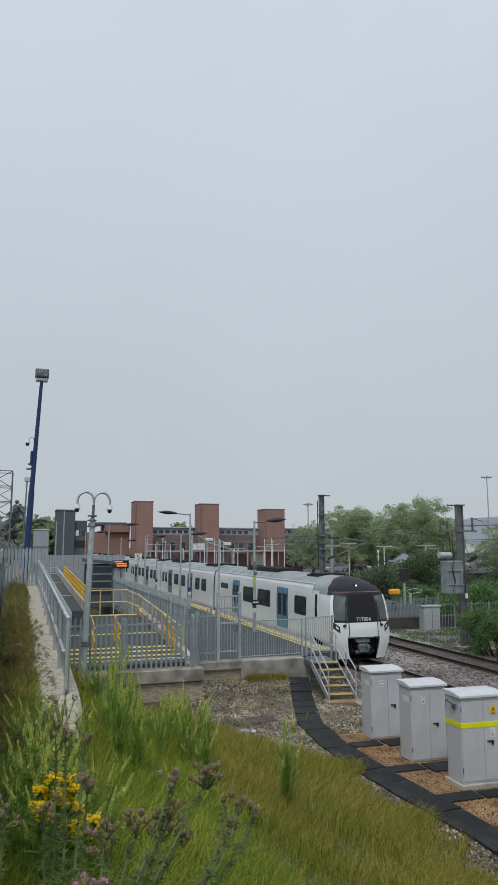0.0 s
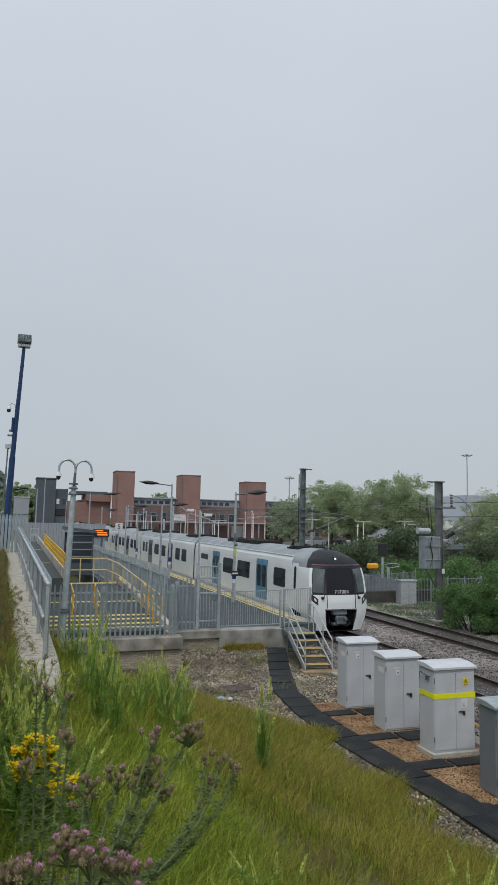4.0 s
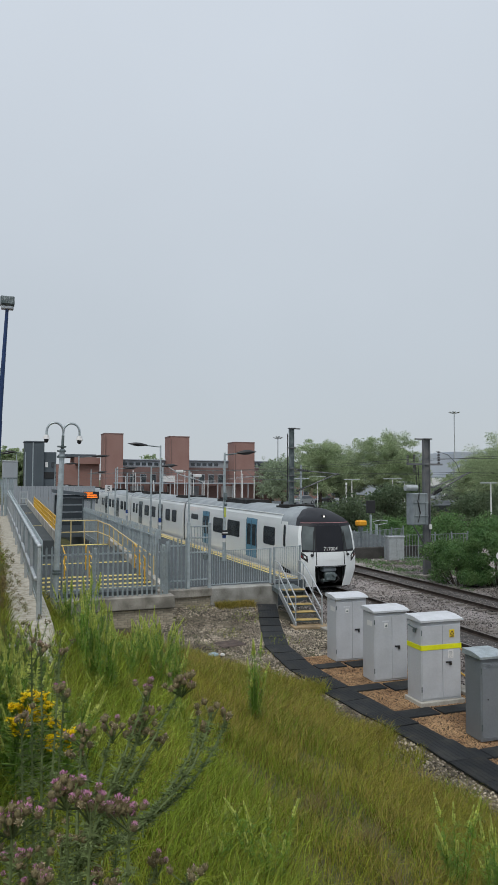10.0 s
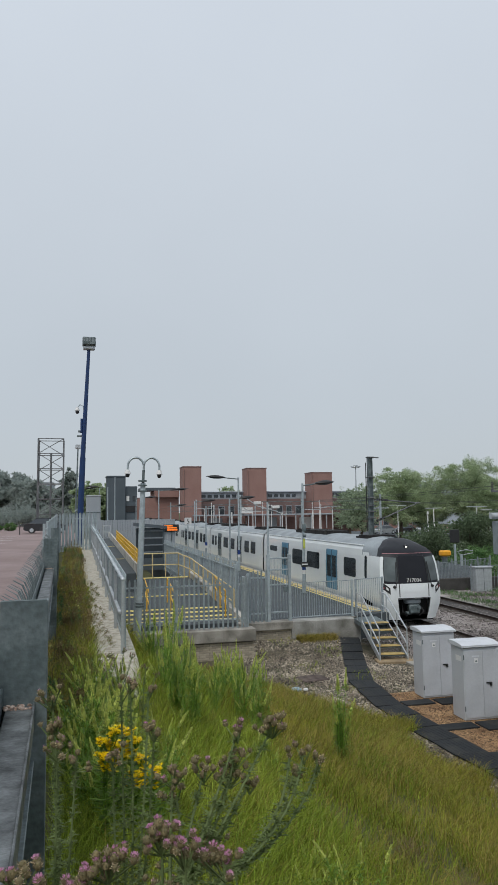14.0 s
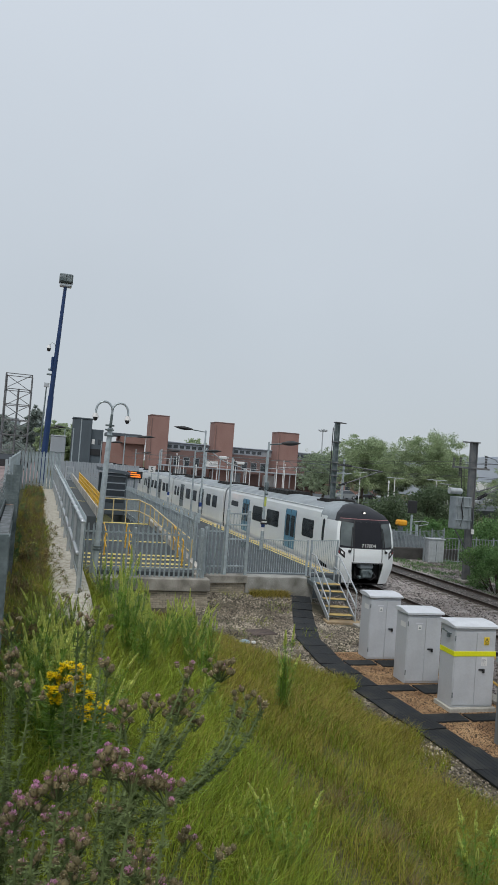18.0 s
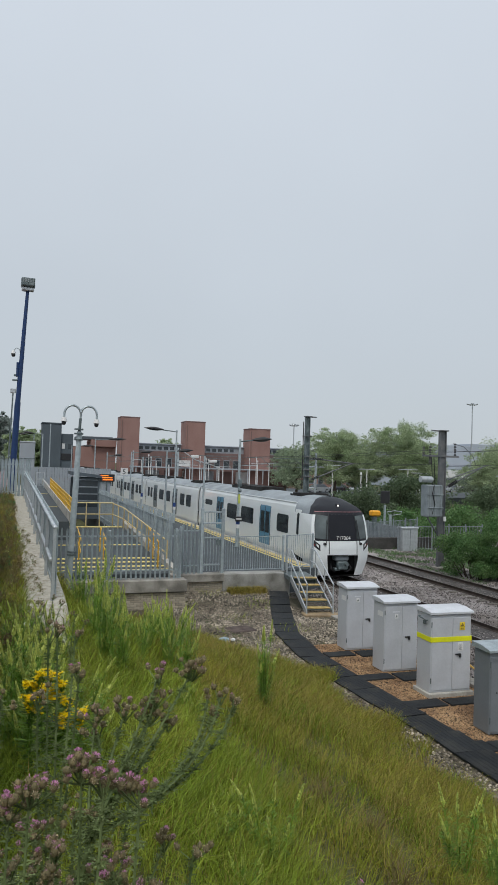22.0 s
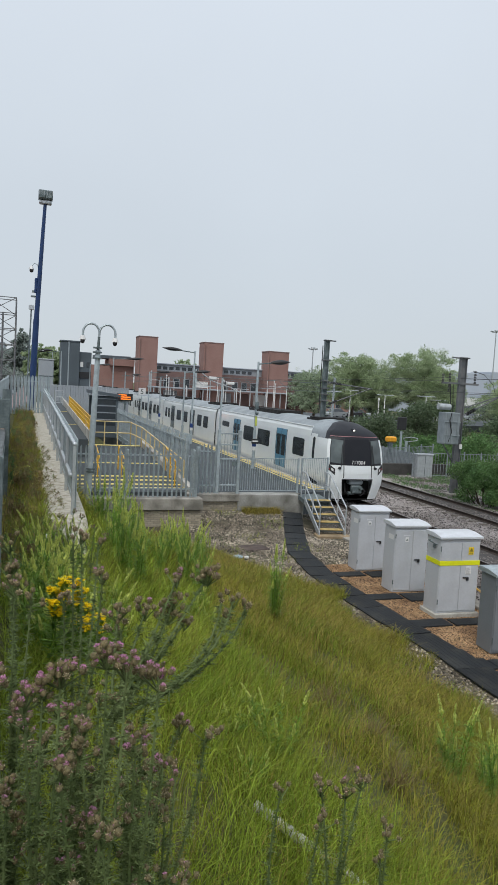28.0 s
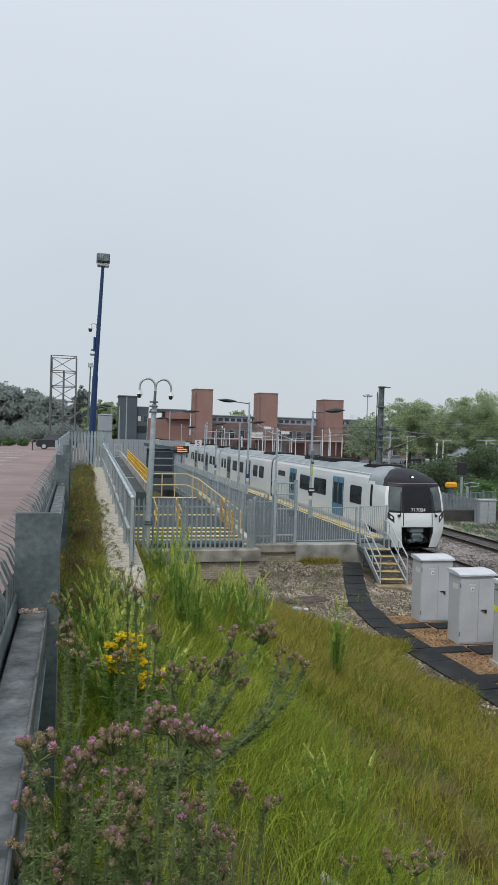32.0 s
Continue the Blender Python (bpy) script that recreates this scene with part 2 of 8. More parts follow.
UNDER = material("grimy underframe", (0.028, 0.027, 0.026), 0.8, 0.2, 0.25, 2.0, 18.0, 0.3)
RED_LENS = glow("red lamp lens", (0.20, 0.015, 0.02), 0.03)
HEADLAMP = glow("white headlamp", (1.0, 0.96, 0.88), 0.75)
ORANGE_LED = glow("orange display letters", (1.0, 0.22, 0.02), 0.9)
# Both bricks are dulled and lightened in colour to suggest haze.
RED_BRICK = material("red brown brick paled for haze", (0.300, 0.180, 0.155), 0.9, 0.0, 0.10, 0.25, 6.0, 0.1, second=(0.260, 0.150, 0.128))
DARK_BRICK = material("dark red brick paled for haze", (0.205, 0.130, 0.118), 0.9, 0.0, 0.10, 0.3, 6.0, 0.1)
SLATE = material("blue grey cladding", (0.088, 0.110, 0.128), 0.6, 0.1, 0.08, 0.3, 8.0, 0.03)
PANEL = material("pale grey cladding", (0.32, 0.35, 0.38), 0.6, 0.0, 0.06, 0.3, 8.0, 0.03)
# Paler and bluer than PANEL: distance haze mixed into the colour.
FAR_PANEL = material("cladding paled for distance haze", (0.40, 0.44, 0.50), 0.7, 0.0, 0.05, 0.1, 4.0, 0.0)
GLASS = material("dull window glass", (0.05, 0.06, 0.07), 0.12, 0.0, 0.1, 0.5, 5.0, 0.0, spec=0.6)
SIGN_WHITE = material("white sign face", (0.72, 0.72, 0.71), 0.5, 0.0, 0.04, 3.0, 30.0, 0.0)
SIGN_BLUE = material("blue sign face", (0.012, 0.045, 0.20), 0.45, 0.0, 0.05, 3.0, 30.0, 0.0)
SIGN_YELLOW = material("yellow warning label", (0.80, 0.58, 0.02), 0.5, 0.0, 0.04, 3.0, 30.0, 0.0)
HI_VIS = material("lime yellow plate", (0.50, 0.55, 0.10), 0.5, 0.0, 0.04, 3.0, 30.0, 0.0)
ORANGE = material("orange cover", (0.80, 0.36, 0.015), 0.6, 0.0, 0.08, 3.0, 30.0, 0.1)
BARK = material("grey brown bark", (0.075, 0.058, 0.042), 0.95, 0.0, 0.2, 2.0, 20.0, 0.6)
# The next two leaf colours are lightened to carry distance haze.
LEAF_TREE_HAZED = leaf("tree leaves", (0.400, 0.475, 0.285), (0.330, 0.415, 0.240), through=0.52, island=0.2)
LEAF_FAR = leaf("far tree leaves lightened for haze", (0.340, 0.405, 0.275), (0.270, 0.345, 0.225), through=0.5, island=0.2)
# Grey lift in this leaf colour stands in for haze.
LEAF_HAZE = leaf("leaves greyed for haze", (0.370, 0.415, 0.385), (0.330, 0.380, 0.350), through=0.6, island=0.12)
LEAF_HEDGE = leaf("dull green hedge leaves", (0.140, 0.185, 0.105), (0.095, 0.140, 0.075), scale=0.5)
LEAF_BUSH = leaf("bush leaves", (0.150, 0.250, 0.090), (0.090, 0.185, 0.066), scale=1.2)
GRASS = leaf("meadow grass blades", (0.300, 0.305, 0.038), (0.185, 0.265, 0.026), scale=0.45, island=0.65)
LUSH = leaf("lush yellow green grass", (0.310, 0.370, 0.050), (0.215, 0.305, 0.034), scale=0.8, island=0.6)
DOCK = leaf("brown dock seeds", (0.270, 0.205, 0.100), (0.180, 0.140, 0.064), scale=2.0, island=0.5)
GRASS_DRY = leaf("straw coloured grass", (0.350, 0.275, 0.075), (0.265, 0.240, 0.048), scale=0.7, island=0.6)
REED = leaf("tall green stalks", (0.200, 0.325, 0.050), (0.120, 0.235, 0.034), scale=1.5, island=0.5)
SEED_HEAD = leaf("pale seed heads", (0.720, 0.750, 0.250), (0.570, 0.630, 0.180), scale=2.0, island=0.2)
THISTLE = leaf("thistle stems and leaves", (0.225, 0.280, 0.114), (0.108, 0.158, 0.055), scale=5.0, island=0.5)
THISTLE_BUD = material("brown thistle bud scales", (0.205, 0.160, 0.075), 0.8, 0.0, 0.2, 60.0, 300.0, 0.2, second=(0.085, 0.078, 0.036), island=0.5)
THISTLE_PINK = leaf("pink purple thistle florets", (0.660, 0.260, 0.500), (0.640, 0.400, 0.480), scale=25.0, island=0.4)
THISTLE_PALE = leaf("faded thistle down", (0.740, 0.630, 0.430), (0.460, 0.330, 0.200), scale=25.0, island=0.5)
RAGWORT = leaf("bright yellow petals", (0.950, 0.780, 0.015), (0.930, 0.680, 0.010), scale=12.0, island=0.2)
TYRE = material("tyre rubber", (0.018, 0.018, 0.018), 0.8, 0.0, 0.1, 5.0, 40.0, 0.1)
CAR_DARK = material("dark grey car paint", (0.030, 0.033, 0.037), 0.25, 0.3, 0.05, 1.0, 20.0, 0.0, coat=0.6)
CAR_LIGHT = material("silver car paint", (0.42, 0.44, 0.46), 0.3, 0.3, 0.05, 1.0, 20.0, 0.0, coat=0.6)
CAR_RED = material("red car paint", (0.25, 0.02, 0.02), 0.3, 0.1, 0.05, 1.0, 20.0, 0.0, coat=0.6)

# ---- mesh tools ----


def geo():
    return [], []


def add(g, verts, faces):
    o = len(g[0])
    g[0].extend(verts)
    g[1].extend(tuple(i + o for i in f) for f in faces)
    return g


BOX_FACES = ((0, 3, 2, 1), (4, 5, 6, 7), (0, 1, 5, 4), (1, 2, 6, 5), (2, 3, 7, 6), (3, 0, 4, 7))


def box(g, x0, x1, y0, y1, z0, z1):
    return add(g, [(x0, y0, z0), (x1, y0, z0), (x1, y1, z0), (x0, y1, z0), (x0, y0, z1), (x1, y0, z1), (x1, y1, z1), (x0, y1, z1)], BOX_FACES)


def cbox(g, x0, x1, y0, y1, z0, z1, c=0.01):
    """A box whose edges are chamfered by c."""
    c = min(c, (x1 - x0) * 0.45, (y1 - y0) * 0.45, (z1 - z0) * 0.45)
    rings = []
    for z, d in ((z0, c), (z0 + c, 0), (z1 - c, 0), (z1, c)):
        a, b, e, f = x0 + d, x1 - d, y0 + d, y1 - d
        k = c if d == 0 else 0.0
        rings.append([(a + k, e, z), (b - k, e, z), (b, e + k, z), (b, f - k, z), (b - k, f, z), (a + k, f, z), (a, f - k, z), (a, e + k, z)])
    v = [p for r in rings for p in r]
    faces = [tuple(range(7, -1, -1)), tuple(range(24, 32))]
    for r in range(3):
        for i in range(8):
            j = (i + 1) % 8
            faces.append((r * 8 + i, r * 8 + j, r * 8 + 8 + j, r * 8 + 8 + i))
    return add(g, v, faces)


def tube(g, p0, p1, r0, r1=None, n=8):
    """A round bar from p0 to p1."""
    r1 = r0 if r1 is None else r1
    a, b = Vector(p0), Vector(p1)
    q = (b - a).to_track_quat("Z", "Y")
    v = []
    for c, r in ((a, r0), (b, r1)):
        for i in range(n):
            t = 2 * math.pi * i / n
            v.append(tuple(c + q @ Vector((r * math.cos(t), r * math.sin(t), 0))))
    f = [(i, (i + 1) % n, n + (i + 1) % n, n + i) for i in range(n)]
    f += [tuple(range(n - 1, -1, -1)), tuple(range(n, 2 * n))]
    return add(g, v, f)


def pipe(g, pts, r, n=8):
    """A bent round bar through the points."""
    q = [Vector(p) for p in pts]
    rings = []
    for i, p in enumerate(q):
        d = (q[min(i + 1, len(q) - 1)] - q[max(i - 1, 0)]).normalized()
        side = d.cross(Vector((0, 0, 1)))
        side = side.normalized() if side.length > 0.05 else Vector((1, 0, 0)) if i == 0 or not rings else side_last
        side_last = side
        up = side.cross(d).normalized()
        rings.append([tuple(p + side * (r * math.cos(2 * math.pi * k / n)) + up * (r * math.sin(2 * math.pi * k / n))) for k in range(n)])
    return loft(g, rings)


def slab(g, pts, z0, z1):
    """An upright prism over a plan outline (anticlockwise)."""
    n = len(pts)
    v = [(x, y, z0) for x, y in pts] + [(x, y, z1) for x, y in pts]
    f = [tuple(range(n - 1, -1, -1)), tuple(range(n, 2 * n))] + [(i, (i + 1) % n, n + (i + 1) % n, n + i) for i in range(n)]
    return add(g, v, f)


def prism(g, outline, axis, a0, a1):
    """An outline extruded along an axis; outline gives the two other coordinates in xyz order."""
    put = {"x": lambda p, a: (a, p[0], p[1]), "y": lambda p, a: (p[0], a, p[1]), "z": lambda p, a: (p[0], p[1], a)}[axis]
    n = len(outline)
    v = [put(p, a0) for p in outline] + [put(p, a1) for p in outline]
    f = [tuple(range(n - 1, -1, -1)), tuple(range(n, 2 * n))] + [(i, (i + 1) % n, n + (i + 1) % n, n + i) for i in range(n)]
    return add(g, v, f)


def loft(g, rings, caps=True):
    """Faces between rings of equal length."""
    n = len(rings[0])
    v = [p for r in rings for p in r]
    f = [(k * n + i, k * n + (i + 1) % n, (k + 1) * n + (i + 1) % n, (k + 1) * n + i) for k in range(len(rings) - 1) for i in range(n)]
    if caps:
        f += [tuple(range(n - 1, -1, -1)), tuple(range((len(rings) - 1) * n, len(rings) * n))]
    return add(g, v, f)


def ball(g, c, rx, ry, rz, n=10, m=6):
    rings = []
    for j in range(1, m):
        t = math.pi * j / m
        rings.append([(c[0] + rx * math.sin(t) * math.cos(2 * math.pi * i / n), c[1] + ry * math.sin(t) * math.sin(2 * math.pi * i / n), c[2] - rz * math.cos(t)) for i in range(n)])
    return loft(g, rings)


def mesh(name, g, mat, smooth=False):
    me = bpy.data.meshes.new(name)
    me.from_pydata(g[0], [], g[1])
    bm = bmesh.new()
    bm.from_mesh(me)
    bmesh.ops.recalc_face_normals(bm, faces=bm.faces)
    bm.to_mesh(me)
    bm.free()
    if mat:
        me.materials.append(mat)
    if smooth:
        me.shade_smooth()
        me.set_sharp_from_angle(angle=radians(38))
    return me


def part(name, g, mat, parent, label="", smooth=False, at=None):
    """One mesh under a thing or under a part; g may be a ready mesh."""
    me = g if isinstance(g, bpy.types.Mesh) else mesh(name, g, mat, smooth)
    ob = new(name, me)
    ob.parent = parent
    if at is not None:
        ob.matrix_basis = at
    return tagged(ob, label)


def thing(name, label, category, at=None, group="", kind=""):
    ob = new(name)
    ob.empty_display_size = 0.2
    if at is not None:
        ob.matrix_basis = at
    return tagged(ob, label, category, group, kind)


def solid(name, g, mat, label, category, at=None, group="", kind="", smooth=False):
    """A thing that is one mesh."""
    ob = new(name, mesh(name, g, mat, smooth))
    if at is not None:
        ob.matrix_basis = at
    return tagged(ob, label, category, group, kind)


def cloud(name, verts, faces_per, mat):
    """A mesh from numpy arrays: verts (n, 3), faces_per: (m, k) corner indices."""
    me = bpy.data.meshes.new(name)
    m, k = faces_per.shape
    me.vertices.add(len(verts))
    me.vertices.foreach_set("co", np.ascontiguousarray(verts, dtype=np.float32).ravel())
    me.loops.add(m * k)
    me.loops.foreach_set("vertex_index", np.ascontiguousarray(faces_per, dtype=np.int32).ravel())
    me.polygons.add(m)
    me.polygons.foreach_set("loop_start", np.arange(0, m * k, k, dtype=np.int32))
    me.update(calc_edges=True)
    me.validate()
    me.materials.append(mat)
    return me


def smooth_step(a, b, x):
    t = np.clip((x - a) / (b - a), 0, 1)
    return t * t * (3 - 2 * t)

# ---- ground ----
UPPER = 3.2


def verge_z(y):
    """Height of the strip beside the ramp, which dips a little and rises again."""
    return 2.66 + 0.0212 * (np.clip(y, 10, 38) - 10) + 0.42 * smooth_step(9, 0, y)


def ground_z(x, y):
    """Height of the ground: car park level at the top, an embankment, the track bed at nought."""
    x, y = np.asarray(x, float), np.asarray(y, float)
    run = np.clip((x - 0.35) / 6.9, 0, 1)
    top = verge_z(y)
    bank = top * (1 - run) ** 1.05
    bank = bank * (1 - 0.93 * smooth_step(11.5, 22.0, y) * smooth_step(0.7, 2.4, x))
    z = np.where(x < 0.35, top, bank)
    z = np.where((x < -0.9) | (y > 44), np.where(x < 0.35, 3.1, z), z)
    z = np.where((y > 23.6) & (x > 0.75), -0.1, z)
    lumps = 0.06 * np.sin(x * 1.9 + 0.7 * y) * np.sin(y * 1.3 - 0.5 * x) * np.clip(z, 0, 1) * (x > 0.3) * (y < 23)
    return z + lumps - 0.02 * (x > 7.25)


gx = np.concatenate([[-2500, -800, -250, -90, -40, -15], np.arange(-6, 0.3, 0.6), [0.35, 0.55, 0.72, 0.78], np.arange(1.0, 12.1, 0.35), [14, 18, 24, 32, 45, 70, 120, 300, 900, 2500]])
gy = np.concatenate([[-2500, -800, -250, -90, -40, -15], np.arange(-6, 26.1, 0.4), [28, 32, 38, 45, 55, 70, 90, 120, 170, 300, 900, 3000]])
GX, GY = np.meshgrid(gx, gy)
gv = np.stack([GX.ravel(), GY.ravel(), ground_z(GX, GY).ravel()], 1)
ni, nj = len(gx), len(gy)
idx = np.arange(ni * nj).reshape(nj, ni)
gf = np.stack([idx[:-1, :-1].ravel(), idx[:-1, 1:].ravel(), idx[1:, 1:].ravel(), idx[1:, :-1].ravel()], 1)
ground = new("ground", cloud("ground", gv, gf, SOIL))
ground.data.shade_smooth()
tagged(ground, "grassy earth embankment running down to the railway", "ground", kind="structure")

# car park, verge wall, ramp and platform
g = geo()
slab(g, [(-70, -12), (-0.95, -12), (-0.95, 40), (0.3, 60), (0.3, 130), (-70, 130)], UPPER - 0.9, UPPER + 0.02)
tagged(new("car_park", mesh("car_park", g, CARPARK)), "reddish paved car park surface with faded bay lines", "car park", kind="structure")
bays = thing("bay_marking", "faded white parking bay lines", "road marking", pose(0, 0, UPPER), kind="structure")
for k in range(8):
    part("line", box(geo(), -9.5, -4.6, 30 + 5 * k, 30.12 + 5 * k, 0.021, 0.026), WHITE_LINE, bays)

g = geo()
loft(g, [[(x, y, z) for x, z in ((0.16, -0.2), (1.06, -0.2), (1.06, top - 0.03), (1.03, top), (0.19, top), (0.16, top - 0.03))] for y, top in ((9.9, 2.22), (12.3, 2.74), (13.0, 2.79), (38.0, 3.32), (50.0, 3.40))])
tagged(new("wall_ramp", mesh("wall_ramp", g, KERB)), "pale concrete retaining wall with a flat kerb top beside the ramp", "wall", kind="structure")

g = geo()
slab(g, [(6.35, 26.3), (11.0, 26.7), (12.72, 27.2), (12.72, 150), (6.35, 150)], -0.1, 0.93)
tagged(new("platform", mesh("platform", g, ASPHALT)), "dark asphalt station platform", "platform", kind="structure")
edge = thing("platform_edge", "concrete platform edge copings", "kerb", pose(0, 0, 0), kind="structure")
cop = mesh("coping", cbox(geo(), 12.62, 12.78, 0, 1.98, 0.80, 0.955, 0.015), CONCRETE)
for k in range(60):
    part("coping", cop, None, edge, at=pose(random.uniform(-0.004, 0.004), 27.3 + 2 * k, 0))
g = geo()
box(g, 12.0, 12.14, 27.6, 148, 0.93, 0.936)
tagged(new("platform_yellow_line", mesh("platform_yellow_line", g, YELLOW_PALE)), "yellow safety line along the platform", "road marking", kind="structure")
g = geo()
box(g, 12.24, 12.6, 27.6, 148, 0.93, 0.936)
tagged(new("platform_tactile", mesh("platform_tactile", g, TACTILE)), "yellow-buff tactile paving strip behind the platform edge", "paving", kind="structure")

# track bed
g = geo()
for a, b, c, d in ((9.4, 36, -40, 27.0), (12.8, 60, 27.0, 160)):
    nx, ny = (40, 90) if a < 10 else (24, 60)
    base = len(g[0])
    for j in range(ny + 1):
        for i in range(nx + 1):
            x, y = a + (b - a) * i / nx, c + (d - c) * j / ny
            mound = 0.10 * (math.exp(-((x - 14.35) / 1.8) ** 2) + math.exp(-((x - 19.4) / 1.8) ** 2))
            g[0].append((x, y, -0.015 + mound + 0.02 * math.sin(3.1 * x + y) * math.sin(2.3 * y)))
    for j in range(ny):
        for i in range(nx):
            o = base + j * (nx + 1) + i
            g[1].append((o, o + 1, o + nx + 2, o + nx + 1))
tagged(new("track_bed", mesh("track_bed", g, BALLAST)), "grey and pinkish granite ballast of the track bed", "ballast", kind="structure")


def railway(x_mid, y0, y1, lean=0.0, z=0.1):
    """Two rails on sleepers, from y0 to y1."""
    t = thing("railway_track", "pair of worn steel rails on concrete sleepers in ballast", "railway track", pose(x_mid, 0, z, 0, 0, lean), "railway tracks", "structure")
    sl = mesh("sleeper", cbox(geo(), -1.25, 1.25, 0, 0.26, -0.16, 0.0, 0.03), SLEEPER)
    for k in range(int((y1 - y0) / 0.65)):
        part("sleeper", sl, None, t, at=pose(random.uniform(-0.02, 0.02), y0 + 0.65 * k, 0))
    for s in (-0.7525, 0.7525):
        g = geo()
        prism(g, [(s - 0.07, 0.0), (s + 0.07, 0.0), (s + 0.07, 0.015), (s + 0.012, 0.04), (s + 0.012, 0.115), (s + 0.035, 0.125), (s + 0.035, 0.15), (s - 0.035, 0.15), (s - 0.035, 0.125), (s - 0.012, 0.115), (s - 0.012, 0.04), (s - 0.07, 0.015)], "y", y0, y1)
        r = part("rail", g, RUST, t)
        g = geo()
        box(g, s - 0.03, s + 0.03, y0, y1, 0.151, 0.154)
        part("running_surface", g, RAIL_TOP, r)
    return t


for k, (x, y0, y1) in enumerate(((14.35, -20, 29), (19.35, -30, 120))):
    tagged(new("track_middle", mesh("track_middle", box(geo(), x - 0.69, x + 0.69, y0, y1, 0.0, 0.106), OILY)), "dark oily ballast between the rails", "ballast", kind="structure")
railway(14.35, -20, 30)
railway(19.35, -30, 120)

g = geo()
nx, ny = 30, 14
for j in range(ny + 1):
    for i in range(nx + 1):
        x, y = 3.0 + 8.0 * i / nx, 21.6 + 4.42 * j / ny
        rise = 0.30 * float(smooth_step(22.4, 25.9, y)) * float(smooth_step(5.6, 6.6, x)) * (1 - float(smooth_step(10.0, 10.5, x)))
        low = 0.10 * float(smooth_step(21.8, 23.8, y)) * (1 - float(smooth_step(5.6, 6.6, x)))
        g[0].append((x, y, 0.014 + rise + low + 0.02 * math.sin(3.7 * x + 1.1 * y) * math.sin(2.9 * y)))
for j in range(ny):
    for i in range(nx):
        o = j * (nx + 1) + i
        g[1].append((o, o + 1, o + nx + 2, o + nx + 1))
tagged(new("ground_wall_foot", mesh("ground_wall_foot", g, DIRT, True)), "brown stony earth banked against the platform wall", "ground", kind="structure")


def foot_z(x, y):
    return 0.30 * smooth_step(22.4, 25.9, y) * smooth_step(5.6, 6.6, x) * (1 - smooth_step(10.0, 10.5, x)) + 0.10 * smooth_step(21.8, 23.8, y) * (1 - smooth_step(5.6, 6.6, x))

# ---- train ----
HALF = [(1.36, 0.74), (1.40, 1.02), (1.40, 2.3), (1.37, 2.9), (1.33, 3.2), (1.26, 3.36)]
ROOF = [(1.26, 3.36), (1.10, 3.52), (0.85, 3.64), (0.45, 3.73), (0.0, 3.76)]


def half_at(z):
    pts = HALF + ROOF[1:]
    if z <= pts[0][1]:
        return pts[0][0]
    for (x0, z0), (x1, z1) in zip(pts, pts[1:]):
        if z <= z1:
            return x0 + (x1 - x0) * (z - z0) / max(1e-6, z1 - z0)
    return 0.0


def car_shell(car, y0, y1):
    """White sides and a grey roof from y0 to y1."""
    n = len(HALF)
    for s in (-1, 1):
        g = geo()
        loft(g, [[(s * x, y, z) for x, z in HALF] + [(s * (x - 0.05), y, z) for x, z in reversed(HALF)] for y in (y0, y1)])
        part("side_wall", g, WHITE, car)
    g = geo()
    prof = [(-x, z) for x, z in ROOF] + [(x, z) for x, z in reversed(ROOF[:-1])]
    prof2 = [(x * 0.95, z - 0.06) for x, z in reversed(prof)]
    loft(g, [[(x, y, z) for x, z in prof + prof2] for y in (y0, y1)])
    part("roof", g, CAR_ROOF, car, smooth=True)
    g = geo()
    for s in (-1, 1):
        cbox(g, min(s * 1.22, s * 1.30), max(s * 1.22, s * 1.30), y0, y1, 3.37, 3.42, 0.01)
    part("gutter", g, WHITE, car)
    g = geo()
    box(g, -1.34, 1.34, y0, y1, 1.0, 1.06)
    for k in range(int((y1 - y0) / 2.4)):
        a = y0 + 0.9 + 2.4 * k
        cbox(g, -1.28, 1.28, a, a + 1.5 + 0.3 * (k % 3), 0.42 + 0.1 * (k % 2), 1.0, 0.03)
    part("underframe", g, UNDER, car)
    for a in (y0 + 2.2, y1 - 4.4):
        g = geo()
        for s in (-0.75, 0.75):
            for b in (a, a + 2.2):
                prism(g, [(b + 0.41 * math.cos(i * math.pi / 9), 0.54 + 0.41 * math.sin(i * math.pi / 9)) for i in range(18)], "x", s - 0.06, s + 0.06)
            cbox(g, s - 0.2, s + 0.2, a - 0.4, a + 2.6, 0.55, 0.85, 0.04)
        part("bogie", g, UNDER, car)


def side_panel(car, name, y0, y1, z0, z1, mat, out=0.010, label="", sides=(-1, 1)):
    made = []
    for s in sides:
        g = geo()
        c = 0.08 if name == "window" else 0.02
        zs = sorted({z0, z0 + c, z1 - c, z1} | {z for z in (1.02, 2.3, 2.9) if z0 + c < z < z1 - c})
        rings = []
        for z in zs:
            e = c if z in (z0, z1) else 0.0
            x = half_at(z)
            rings.append([(s * (x + out), y0 + e, z), (s * (x + out), y1 - e, z), (s * (x - 0.03), y1 - e, z), (s * (x - 0.03), y0 + e, z)])
        loft(g, rings)
        made.append(part(name, g, mat, car, label))
    return made


